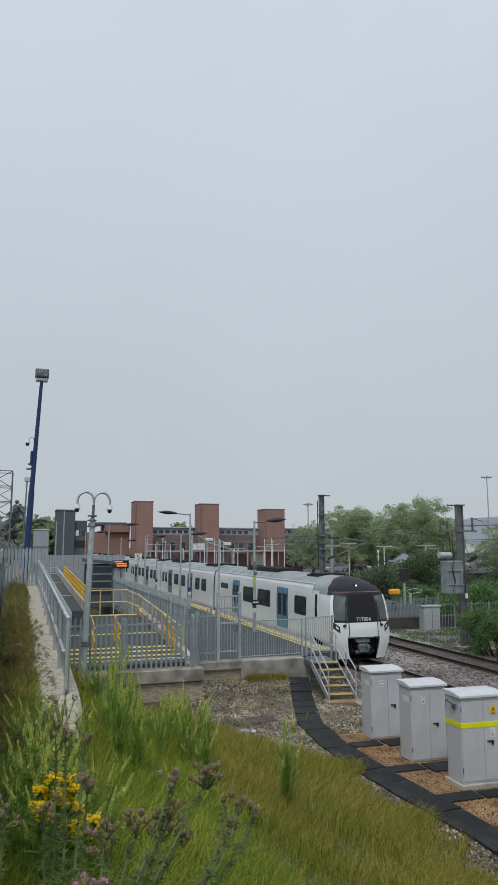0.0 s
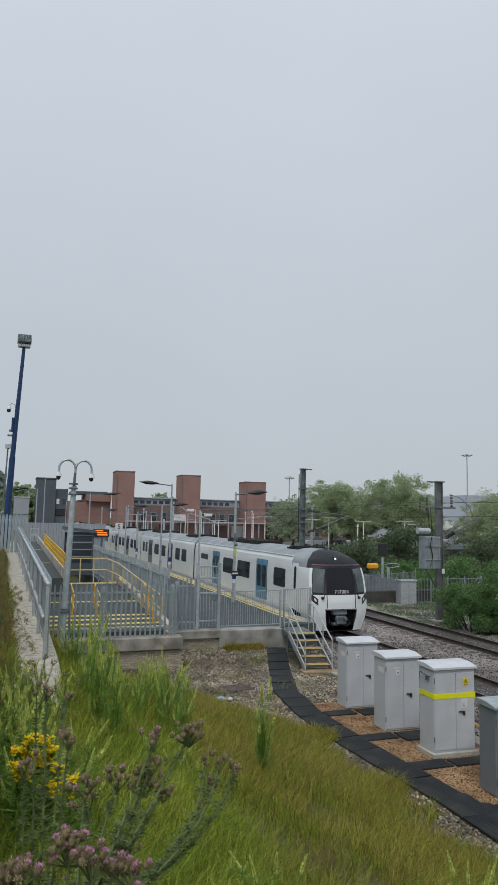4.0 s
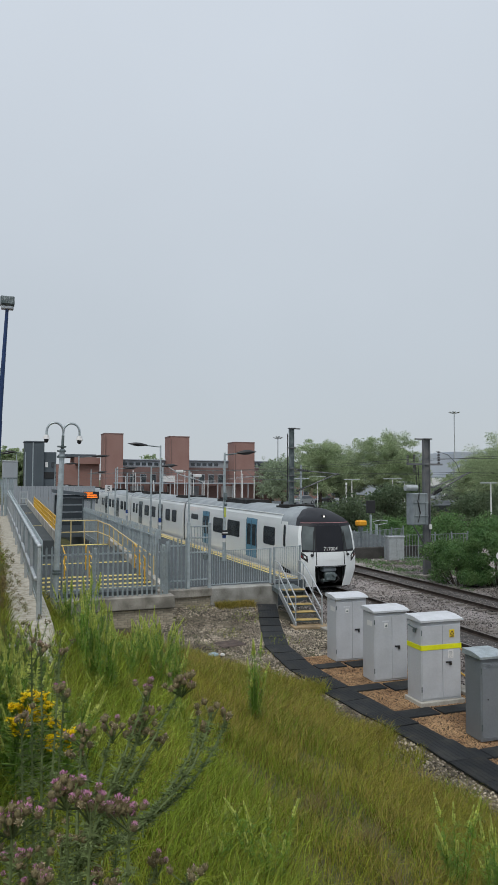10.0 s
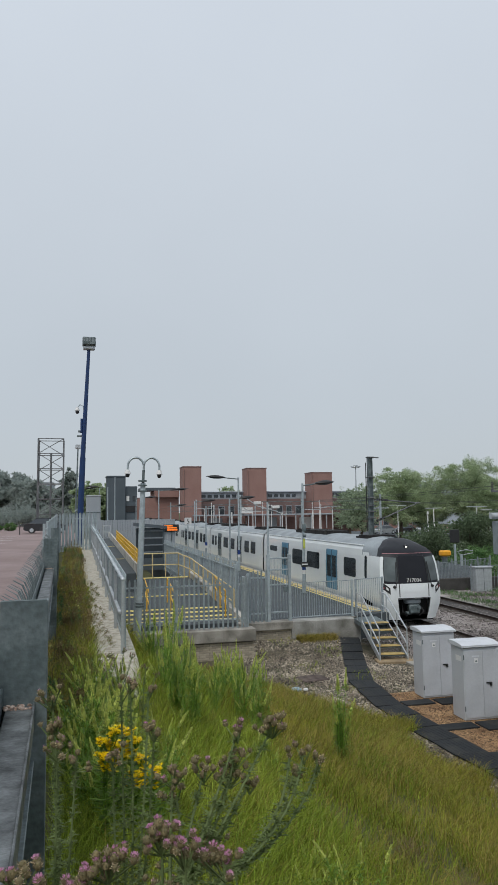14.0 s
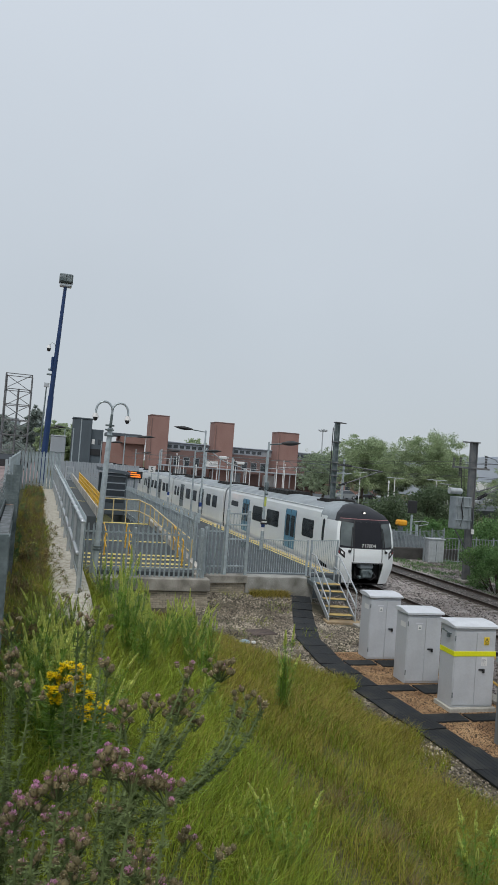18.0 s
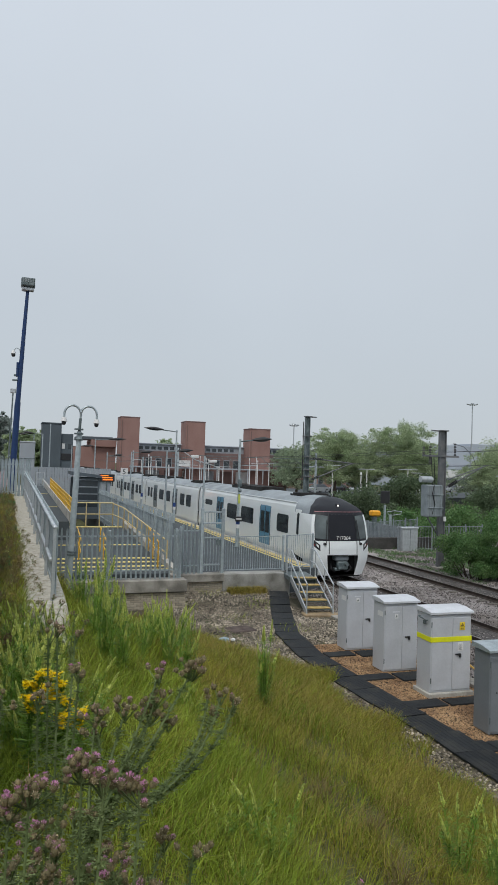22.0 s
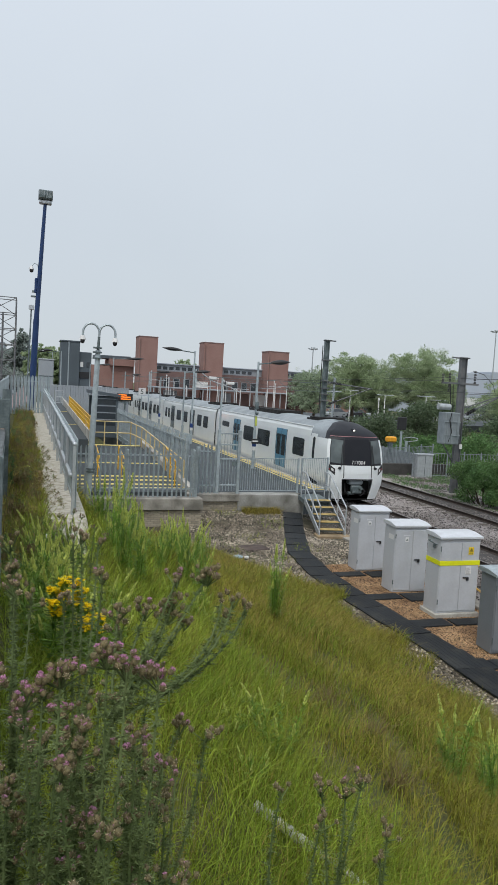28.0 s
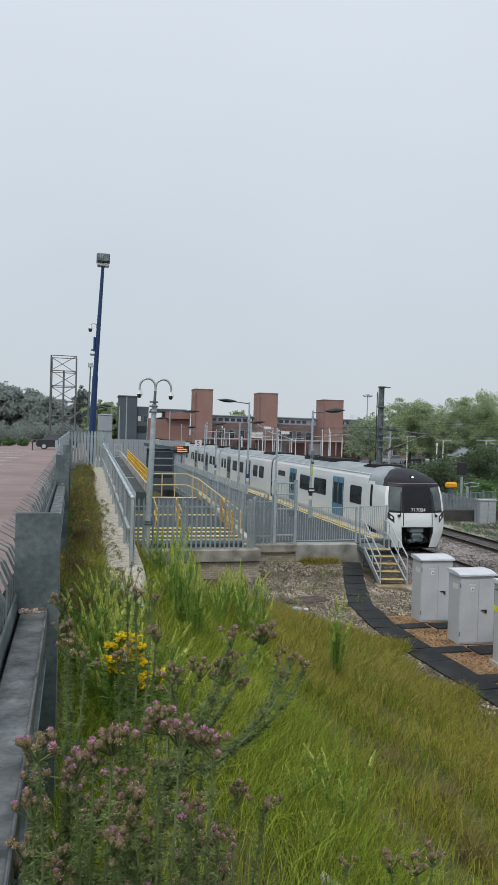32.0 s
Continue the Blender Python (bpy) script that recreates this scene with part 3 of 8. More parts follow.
def double_door(car, y0, y1, mat=None):
    for door in side_panel(car, "door", y0, y1, 1.0, 3.02, mat or DOOR_SHADED, 0.008, "teal blue sliding passenger door" if mat else "sliding passenger door with recess shade in its colour"):
        s = -1 if door.data.vertices[0].co.x < 0 else 1
        mid = (y0 + y1) / 2
        for a, b, za, zb, name, mat in ((y0 + 0.14, mid - 0.1, 1.62, 2.72, "door_window", DARK_GLASS), (mid + 0.1, y1 - 0.14, 1.62, 2.72, "door_window", DARK_GLASS), (mid - 0.014, mid + 0.014, 1.02, 3.0, "door_seam", BLACK), (y0 - 0.02, y0 + 0.012, 1.02, 3.0, "door_seam", BLACK), (y1 - 0.012, y1 + 0.02, 1.02, 3.0, "door_seam", BLACK)):
            g = geo()
            zs = [za] + [z for z in (1.02, 2.3, 2.9) if za < z < zb] + [zb]
            loft(g, [[(s * (half_at(z) + 0.016), a, z), (s * (half_at(z) + 0.016), b, z), (s * (half_at(z) - 0.02), b, z), (s * (half_at(z) - 0.02), a, z)] for z in zs])
            part(name, g, mat, door)


def roof_gear(car, spots):
    for a, b, w, h in spots:
        g = geo()
        prof = [(a, 3.6), (a, 3.72 + h)]
        k = a + 0.08
        while k < b - 0.4:
            prof += [(k, 3.72 + h), (k, 3.79 + h), (k + 0.24, 3.79 + h), (k + 0.24, 3.72 + h)]
            k += 0.36
        prof += [(b, 3.72 + h), (b, 3.6)]
        prism(g, prof, "x", -w, w)
        part("roof_equipment", g, UNDER, car)


def front_point(u, z, out=0.0):
    """Cab front: u runs from side to side, y points into the train."""
    w = [(0.35, 1.18), (0.9, 1.37), (1.3, 1.415), (2.0, 1.415), (2.6, 1.38), (3.0, 1.29), (3.3, 1.10), (3.5, 0.76), (3.65, 0.56), (3.74, 0.22)]
    for (z0, w0), (z1, w1) in zip(w, w[1:]):
        if z <= z1:
            ww = w0 + (w1 - w0) * (z - z0) / (z1 - z0)
            break
    else:
        ww = w[-1][1]
    y = 0.34 * abs(u) ** 2.8 * (ww / 1.4)
    y += 0.17 * max(0, z - 1.45) ** 1.35 + 1.15 * max(0, (z - 2.95) / 0.8) ** 2
    y += 0.18 * max(0, 1.0 - z)
    return (u * ww, y - out, z)


def front_patch(g, u0, u1, z0, z1, out=0.0, nu=8, nz=6, skew=0.0):
    """A curved piece of the cab front, 3 cm thick."""
    for a in (out, out - 0.03):
        base = len(g[0])
        for j in range(nz + 1):
            z = z0 + (z1 - z0) * j / nz
            for i in range(nu + 1):
                u = u0 + (u1 - u0) * i / nu
                g[0].append(front_point(u, z + skew * (abs(u) - 0.8), a))
        for j in range(nz):
            for i in range(nu):
                o = base + j * (nu + 1) + i
                g[1].append((o, o + 1, o + nu + 2, o + nu + 1))
    n2 = (nu + 1) * (nz + 1)
    b = len(g[0]) - 2 * n2
    rim = [b + i for i in range(nu + 1)] + [b + j * (nu + 1) + nu for j in range(1, nz + 1)] + [b + nz * (nu + 1) + i for i in range(nu - 1, -1, -1)] + [b + j * (nu + 1) for j in range(nz - 1, 0, -1)]
    for p, q in zip(rim, rim[1:] + rim[:1]):
        g[1].append((p, q, q + n2, p + n2))
    return g


def cab(car):
    g = front_patch(geo(), -0.915, 0.915, 1.83, 2.98, 0.0, 20, 12)
    part("cab_mask", g, CHARCOAL, car, "charcoal grey cab front mask", smooth=True)
    part("cab_brow", front_patch(geo(), -1, 1, 2.98, 3.74, 0.0, 20, 9), CHARCOAL, car, "charcoal grey brow over the windscreen", smooth=True)
    for a, b in ((-1, -0.915), (0.915, 1)):
        part("pillar", front_patch(geo(), a, b, 1.83, 2.98, 0.002, 2, 10), WHITE, car, smooth=True)
    g = front_patch(geo(), -1, 1, 1.18, 1.83, 0.0, 20, 6)
    part("nose_panel", g, WHITE, car, smooth=True)
    for s in (-1, 1):
        a, b = sorted((s * 0.55, s * 1.0))
        part("skirt", front_patch(geo(), a, b, 0.28, 1.18, 0.0, 8, 8), WHITE, car, smooth=True)
        a, b = sorted((s * 0.52, s * 0.895))
        part("windscreen", front_patch(geo(), a, b, 1.93, 2.97, 0.008, 6, 6, 0.12), CAB_GLASS, car, "smoked side pane of the cab front with painted reflection", smooth=True)
        a, b = sorted((s * 0.76, s * 0.99))
        lamp = part("lamp_cluster", front_patch(geo(), a, b, 1.42, 1.70, 0.010, 5, 4, 1.15), BLACK, car, "black angular lamp cluster", smooth=True)
        a, b = sorted((s * 0.91, s * 0.96))
        part("tail_lamp", front_patch(geo(), a, b, 1.47, 1.54, 0.018, 3, 2, 1.15), RED_LENS, lamp, "red tail lamp lens")
        a, b = sorted((s * 0.81, s * 0.87))
        part("head_lamp", front_patch(geo(), a, b, 1.52, 1.62, 0.018, 3, 2, 1.15), SIGN_WHITE, lamp, "clear lamp lens")
        # wiper
        g = geo()
        p = [front_point(s * 0.60, 1.66, 0.05), front_point(s * 0.57, 2.05, 0.05), front_point(s * 0.55, 2.75, 0.04)]
        pipe(g, p, 0.018, 6)
        tube(g, front_point(s * 0.63, 1.70, 0.0), front_point(s * 0.63, 1.70, 0.10), 0.07, 0.05)
        part("wiper", g, BLACK, car)
        # rear of the cab: from the front's edge back to the body
        for name, z0, z1, mat in (("cab_side", 0.28, 2.97, WHITE), ("cab_roof_side", 2.97, 3.74, CHARCOAL)):
            g = geo()
            zs = [z0 + (z1 - z0) * k / 14 for k in range(15)]
            rings = []
            for z in zs:
                e = front_point(s, z)
                hw = half_at(z) if z > 1.0 else 1.34 - 0.1 * (1.0 - z)
                back = 2.55 if z > 0.95 else 1.5
                row = []
                for k in range(7):
                    t = k / 6
                    ease = 1 - (1 - t) ** 2.2
                    row.append((e[0] + (s * hw - e[0]) * ease, e[1] + (back - e[1]) * t, z))
                rings.append(row)
            base = len(g[0])
            for r in rings:
                g[0].extend(r)
            quads = [(base + j * 7 + k, base + j * 7 + k + 1, base + j * 7 + k + 8, base + j * 7 + k + 7) for j in range(14) for k in range(6)]
            if mat is WHITE:
                g[1].extend(quads)
            else:
                front = [q for q in quads if (q[0] - base) % 7 < 1]
                rest = (list(g[0]), [q for q in quads if (q[0] - base) % 7 >= 1])
                used = sorted({i for q in rest[1] for i in q})
                slot = {i: k for k, i in enumerate(used)}
                rest = ([rest[0][i] for i in used], [tuple(slot[i] for i in q) for q in rest[1]])
                used = sorted({i for q in front for i in q})
                slot = {i: k for k, i in enumerate(used)}
                g = ([g[0][i] for i in used], [tuple(slot[i] for i in q) for q in front])
                part("cab_roof_rear", rest, CAR_ROOF, car, smooth=True)
            part(name, g, mat, car, smooth=True)
    g = front_patch(geo(), -0.46, 0.46, 1.86, 3.0, 0.010, 8, 8)
    part("end_door", g, CHARCOAL, car, "plain dark emergency end door", smooth=True)
    for u in (-0.49, 0.49):
        part("door_line", front_patch(geo(), u - 0.012, u + 0.012, 1.26, 3.05, 0.013, 1, 10), BLACK, car)
    part("pink_line", front_patch(geo(), -0.98, 0.98, 3.105, 3.125, 0.008, 20, 1), material("dull pink line", (0.36, 0.16, 0.17), 0.5), car, "thin dull pink line over the windscreen")
    part("hatch", front_patch(geo(), -0.38, 0.38, 1.46, 1.72, 0.006, 6, 3), WHITE, car, "white coupler hatch")
    part("hood_line", front_patch(geo(), -0.55, 0.55, 1.19, 1.22, 0.012, 8, 1), BLACK, car)
    # top lamp
    g = geo()
    p = front_point(0, 3.38, 0.0)
    tube(g, (p[0], p[1] + 0.08, p[2]), (p[0], p[1] - 0.05, p[2] - 0.01), 0.11, 0.09, 12)
    hl = part("top_lamp", g, CHARCOAL, car)
    g = geo()
    tube(g, (p[0], p[1] - 0.052, p[2] - 0.01), (p[0], p[1] - 0.06, p[2] - 0.01), 0.055, 0.05, 12)
    part("lamp_glass", g, HEADLAMP, hl, "lit white top headlamp")
    # coupler and hollow
    g = geo()
    box(g, -0.85, 0.85, 0.55, 1.2, 0.25, 1.19)
    part("coupler_recess", g, UNDER, car)
    g = geo()
    tube(g, (0, 0.7, 0.76), (0, 0.12, 0.76), 0.16, 0.14, 10)
    cbox(g, -0.26, 0.26, 0.02, 0.22, 0.54, 0.92, 0.05)
    cbox(g, -0.36, -0.10, 0.10, 0.35, 0.50, 0.62, 0.02)
    tube(g, (0.16, 0.05, 0.80), (0.16, -0.10, 0.80), 0.10, 0.07, 10)
    part("coupler", g, GALV_DARK, car, "dark steel automatic coupler", smooth=True)
    g = geo()
    cbox(g, -0.34, 0.34, 0.12, 0.5, 0.94, 1.15, 0.05)
    part("coupler_cover", g, CAR_ROOF, car)
    for s in (-1, 1):
        part("hose", pipe(geo(), [(s * 0.4, 0.5, 0.95), (s * 0.5, 0.2, 0.6), (s * 0.3, 0.25, 0.42), (s * 0.1, 0.5, 0.5)], 0.03), BLACK, car)
    g = geo()
    prism(g, [(-1.1, 0.18), (1.1, 0.18), (1.15, 0.42), (-1.15, 0.42)], "y", 0.55, 0.7)
    part("obstacle_deflector", g, UNDER, car)
    txt = bpy.data.curves.new("unit_number", "FONT")
    txt.body, txt.size, txt.align_x, txt.extrude = "717004", 0.235, "CENTER", 0.002
    txt.materials.append(SIGN_WHITE)
    num = new("unit_number", txt)
    num.parent = car
    y = front_point(0, 1.9)[1]
    num.matrix_basis = pose(0.0, y - 0.022, 1.89, 86, 0, 0)
    tagged(num, "white painted number")


for c in range(6):
    y0 = 0.0
    label = "white driving carriage with charcoal cab front and teal blue doors" if c == 0 else "white railway carriage with dark windows and shade-darkened doors"
    car = thing("train_carriage", label, "train carriage", pose(14.35, 28.0 + 20.25 * c, 0.14), "carriages of the train at the platform")
    a0, a1 = (2.5, 19.85) if c == 0 else (0.05, 19.85)
    car_shell(car, a0, a1)
    if c == 0:
        cab(car)
        side_panel(car, "cab_door", 1.75, 2.4, 1.15, 3.1, WHITE, 0.004)
        side_panel(car, "window", 1.9, 2.15, 1.9, 2.95, DARK_GLASS, 0.012)
        for a, b in ((3.2, 4.7), (8.3, 10.4), (11.25, 13.15)):
            side_panel(car, "window", a, b, 1.86, 2.74, DARK_GLASS)
        side_panel(car, "window", 16.5, 18.2, 2.38, 2.72, DARK_GLASS)
        double_door(car, 5.65, 7.2, DOOR_BLUE)
        double_door(car, 14.0, 15.4, DOOR_BLUE)
        roof_gear(car, ((3.2, 4.6, 0.75, 0.03), (9.0, 14.5, 0.7, 0.10)))
    else:
        for a, b in ((2.0, 3.4), (4.0, 5.4), (9.0, 10.9), (11.6, 13.4), (16.6, 17.4), (17.9, 18.8)):
            side_panel(car, "window", a, b, 1.86, 2.74, DARK_GLASS)
        double_door(car, 6.5, 8.0)
        double_door(car, 14.4, 15.9)
        roof_gear(car, ((1.5, 4.5, 0.8, 0.05), (13.0, 18.0, 0.7, 0.08)))
    g = geo()
    box(g, -0.75, 0.75, y0 + 19.85, y0 + 20.3, 1.1, 3.4)
    part("gangway", g, BLACK, car)

# ---- fences ----


def pale_mesh(h, w=0.068):
    """One W-shaped steel pale with a split, bent-out tip."""
    g = geo()
    prof = [(-w / 2, 0.012), (-w * 0.28, -0.012), (0, 0.010), (w * 0.28, -0.012), (w / 2, 0.012)]
    back = [(x, y + 0.004) for x, y in reversed(prof)]
    ring = prof + back
    rings = [[(x, y, z) for x, y in ring] for z in (0.0, h - 0.12)]
    rings.append([(x * 0.8, y - 0.012, h - 0.05) for x, y in ring])
    rings.append([(x * 0.35, y - 0.035, h) for x, y in ring])
    loft(g, rings)
    return mesh("pale", g, GALV)


def palisade(name, p0, p1, base, height, pitch=0.155, label="", posts=2.75, wide=0.068):
    """A palisade fence: posts, two rails and single pales. base: height of the foot at either end."""
    a, b = Vector((*p0, base[0])), Vector((*p1, base[1]))
    d = Vector((b.x - a.x, b.y - a.y, 0))
    length = d.length
    turn = math.degrees(math.atan2(d.y, d.x))
    f = thing(name, label or "galvanised steel palisade fence with pointed pales", "fence", pose(a.x, a.y, a.z, 0, 0, turn), "palisade fences")
    slope = (b.z - a.z) / length
    pm = pale_mesh(height, wide)
    k = int(length / pitch)
    for i in range(k + 1):
        s = length * i / k
        part("pale", pm, None, f, at=pose(s, -0.03 + random.uniform(-0.004, 0.004), slope * s + random.uniform(-0.012, 0.012), random.uniform(-0.6, 0.6), random.uniform(-0.7, 0.7), 0))
    for z in (0.28, height - 0.32):
        g = geo()
        add(g, [(0, 0, z), (length, 0, z + slope * length), (length, 0.045, z + slope * length), (0, 0.045, z), (0, 0, z + 0.05), (length, 0, z + 0.05 + slope * length), (length, 0.045, z + 0.05 + slope * length), (0, 0.045, z + 0.05)], BOX_FACES)
        part("rail", g, GALV, f)
    n = max(1, round(length / posts))
    g = geo()
    cbox(g, -0.045, 0.045, 0.045, 0.14, -0.1, height - 0.1, 0.006)
    pmesh = mesh("post", g, GALV)
    for i in range(n + 1):
        s = length * i / n
        part("post", pmesh, None, f, at=pose(s, 0, slope * s))
    return f


def railing(name, p0, p1, base, height, pitch=0.11, r=0.010, mat=None, label="", posts=1.9, post_h=0.0):
    """Vertical round bars between flat rails."""
    a = Vector((*p0, base[0]))
    b = Vector((*p1, base[1]))
    d = Vector((b.x - a.x, b.y - a.y, 0))
    length, slope = d.length, (b.z - a.z) / d.length
    f = thing(name, label, "railing", pose(a.x, a.y, a.z, 0, 0, math.degrees(math.atan2(d.y, d.x))), "platform railings")
    mat = mat or GALV
    g = tube(geo(), (0, 0, 0.08), (0, 0, height - 0.02), r, r, 6)
    bar = mesh("bar", g, mat)
    k = int(length / pitch)
    for i in range(k):
        s = length * (i + 0.5) / k
        part("bar", bar, None, f, at=pose(s, 0, slope * s))
    for z in (0.08, height - 0.05):
        g = geo()
        add(g, [(0, -0.02, z), (length, -0.02, z + slope * length), (length, 0.02, z + slope * length), (0, 0.02, z), (0, -0.02, z + 0.03), (length, -0.02, z + 0.03 + slope * length), (length, 0.02, z + 0.03 + slope * length), (0, 0.02, z + 0.03)], BOX_FACES)
        part("rail", g, mat, f)
    n = max(1, round(length / posts))
    g = geo()
    cbox(g, -0.035, 0.035, -0.035, 0.035, -0.05, height + post_h, 0.006)
    pmesh = mesh("post", g, mat)
    for i in range(n + 1):
        s = length * i / n
        part("post", pmesh, None, f, at=pose(s, 0, slope * s))
    return f


def hand_rail(name, pts, height, mat, label, mids=(0.5,), r=0.024, spacing=1.2, group="hand rails"):
    """A tubular guard rail along foot points (x, y, z)."""
    f = thing(name, label, "hand rail", pose(*pts[0]), group)
    o = Vector(pts[0])
    loc = [Vector(p) - o for p in pts]
    for h in (height, *[height * m for m in mids]):
        g = geo()
        pipe(g, [p + Vector((0, 0, h)) for p in loc], r, 8)
        part("rail", g, mat, f, smooth=True)
    for a, b in zip(loc, loc[1:]):
        n = max(1, round((b - a).length / spacing))
        for i in range(n + 1):
            p = a.lerp(b, i / n)
            g = tube(geo(), p, p + Vector((0, 0, height)), r, r, 8)
            part("post", g, mat, f, smooth=True)
    return f


# ---- platform end wall and its fences ----
def brick_wall(name, p0, p1, z0, z1, thick, label, cap=0.0):
    """Courses of single bricks on a mortar core."""
    a = Vector((*p0, 0))
    d = Vector((p1[0] - p0[0], p1[1] - p0[1], 0))
    L = d.length
    w = thing(name, label, "wall", pose(a.x, a.y, z0, 0, 0, math.degrees(math.atan2(d.y, d.x))), kind="structure")
    h = z1 - z0 - cap
    g = box(geo(), 0.01, L - 0.01, 0.01, thick, 0, h)
    part("core", g, MORTAR, w)
    bm_ = mesh("brick", cbox(geo(), 0, 0.218, 0, 0.1, 0, 0.068, 0.005), BRICK_PALE)
    for r in range(int(h / 0.077)):
        s = -0.11 * (r % 2)
        while s < L - 0.05:
            if s >= 0:
                part("brick", bm_, None, w, at=pose(s + 0.004, random.uniform(-0.006, 0.003), r * 0.077 + 0.004, 0, 0, random.uniform(-0.5, 0.5)))
            s += 0.228
    if cap:
        part("coping", cbox(geo(), -0.06, L + 0.06, -0.12, thick + 0.05, h, h + cap, 0.02), CONCRETE_OLD, w, "stained concrete coping")
    return w


brick_wall("wall_1", (1.2, 24.0), (6.08, 24.0), -0.1, 1.13, 0.5, "buff brick dwarf wall under a stained concrete coping", 0.42)
brick_wall("wall_2", (6.1, 26.0), (8.1, 26.1), -0.1, 0.97, 0.4, "buff brick platform end wall with concrete coping", 0.3)
g = geo()
cbox(g, 8.1, 10.95, 26.0, 26.7, -0.1, 0.95, 0.02)
tagged(new("wall_3", mesh("wall_3", g, CONCRETE_STREAK)), "grey concrete platform end wall", "wall", kind="structure")

palisade("palisade_fence", (0.95, 24.25), (5.9, 24.25), (1.13, 1.13), 1.79, 0.17, "galvanised palisade fence on the dwarf wall below the ramp")
palisade("palisade_fence", (5.95, 24.3), (6.35, 26.2), (1.1, 0.97), 1.84, 0.17)
palisade("palisade_fence", (6.5, 26.2), (7.3, 26.2), (0.97, 0.97), 1.95, 0.16)
gate = thing("metal_gate", "tall galvanised steel gate in a square frame", "gate", pose(7.25, 26.2, 0.97))
for x in (0.0, 0.85):
    part("gate_post", cbox(geo(), x - 0.06, x + 0.06, -0.06, 0.06, -0.05, 2.53, 0.01), GALV, gate)
for z in (0.3, 1.35, 1.92, 2.36):
    part("gate_rail", cbox(geo(), 0.06, 0.79, -0.025, 0.025, z, z + 0.06, 0.006), GALV, gate)
for i in range(6):
    part("gate_bar", tube(geo(), (0.12 + 0.122 * i, 0, 0.1), (0.12 + 0.122 * i, 0, 2.36), 0.012, 0.012, 6), GALV, gate)
part("lock_plate", cbox(geo(), 0.6, 0.78, -0.05, 0.03, 1.1, 1.3, 0.01), GALV_DARK, gate)
railing("platform_railing", (8.15, 26.4), (10.85, 26.6), (0.95, 0.95), 1.45, 0.10, label="galvanised vertical bar railing at the platform end")
railing("platform_railing", (11.1, 26.8), (12.5, 27.3), (0.95, 0.95), 1.45, 0.10, label="short galvanised bar railing beside the train")

# ---- steps down to the track ----
steps = thing("track_steps", "grey steel steps with yellow treads and tubular hand rails", "steps", pose(10.08, 22.28, 0.0, 0, 0, -9))
N_ST, RISE, RUN = 5, 0.19, 0.46
part("foot_plinth", cbox(geo(), -0.12, 1.12, -0.15, 0.45, -0.1, 0.10, 0.02), STAINED_TAN, steps, "rust-stained concrete foot slab")
for i in range(N_ST):
    y = 0.25 + RUN * i
    tr = part("tread", cbox(geo(), 0.04, 0.92, y, y + 0.34, 0.08 + RISE * (i + 0.6), 0.13 + RISE * (i + 0.6), 0.008), GALV_DARK, steps)
    part("nosing", cbox(geo(), 0.05, 0.91, y - 0.02, y + 0.32, 0.132 + RISE * (i + 0.6), 0.15 + RISE * (i + 0.6), 0.006), TREAD, tr, "tan yellow tread plate")
TOP = 0.25 + RUN * N_ST
for x in (0.0, 0.96):
    g = geo()
    add(g, [(x - 0.02, 0.1, 0.02), (x + 0.02, 0.1, 0.02), (x + 0.02, TOP, 0.80), (x - 0.02, TOP, 0.80), (x - 0.02, 0.1, 0.22), (x + 0.02, 0.1, 0.22), (x + 0.02, TOP, 1.06), (x - 0.02, TOP, 1.06)], BOX_FACES)
    part("stringer", g, GALV_LIGHT, steps)
    for h in (0.5, 1.0):
        g = geo()
        pipe(g, [(x, 0.12, 0.1 + h), (x, TOP, 1.0 + h), (x, TOP + 0.7, 1.0 + h)], 0.026)
        part("hand_rail", g, GALV_LIGHT, steps, smooth=True)
    for y, z in ((0.15, 0.1), (TOP * 0.5, 0.5), (TOP, 0.95), (TOP + 0.7, 0.95)):
        part("rail_post", tube(geo(), (x, y, z), (x, y, z + 1.04), 0.024), GALV_LIGHT, steps, smooth=True)
part("top_landing", cbox(geo(), 0.0, 1.0, TOP - 0.1, TOP + 1.6, 0.78, 0.95, 0.01), GALV_DARK, steps)

# ---- equipment cabinets ----


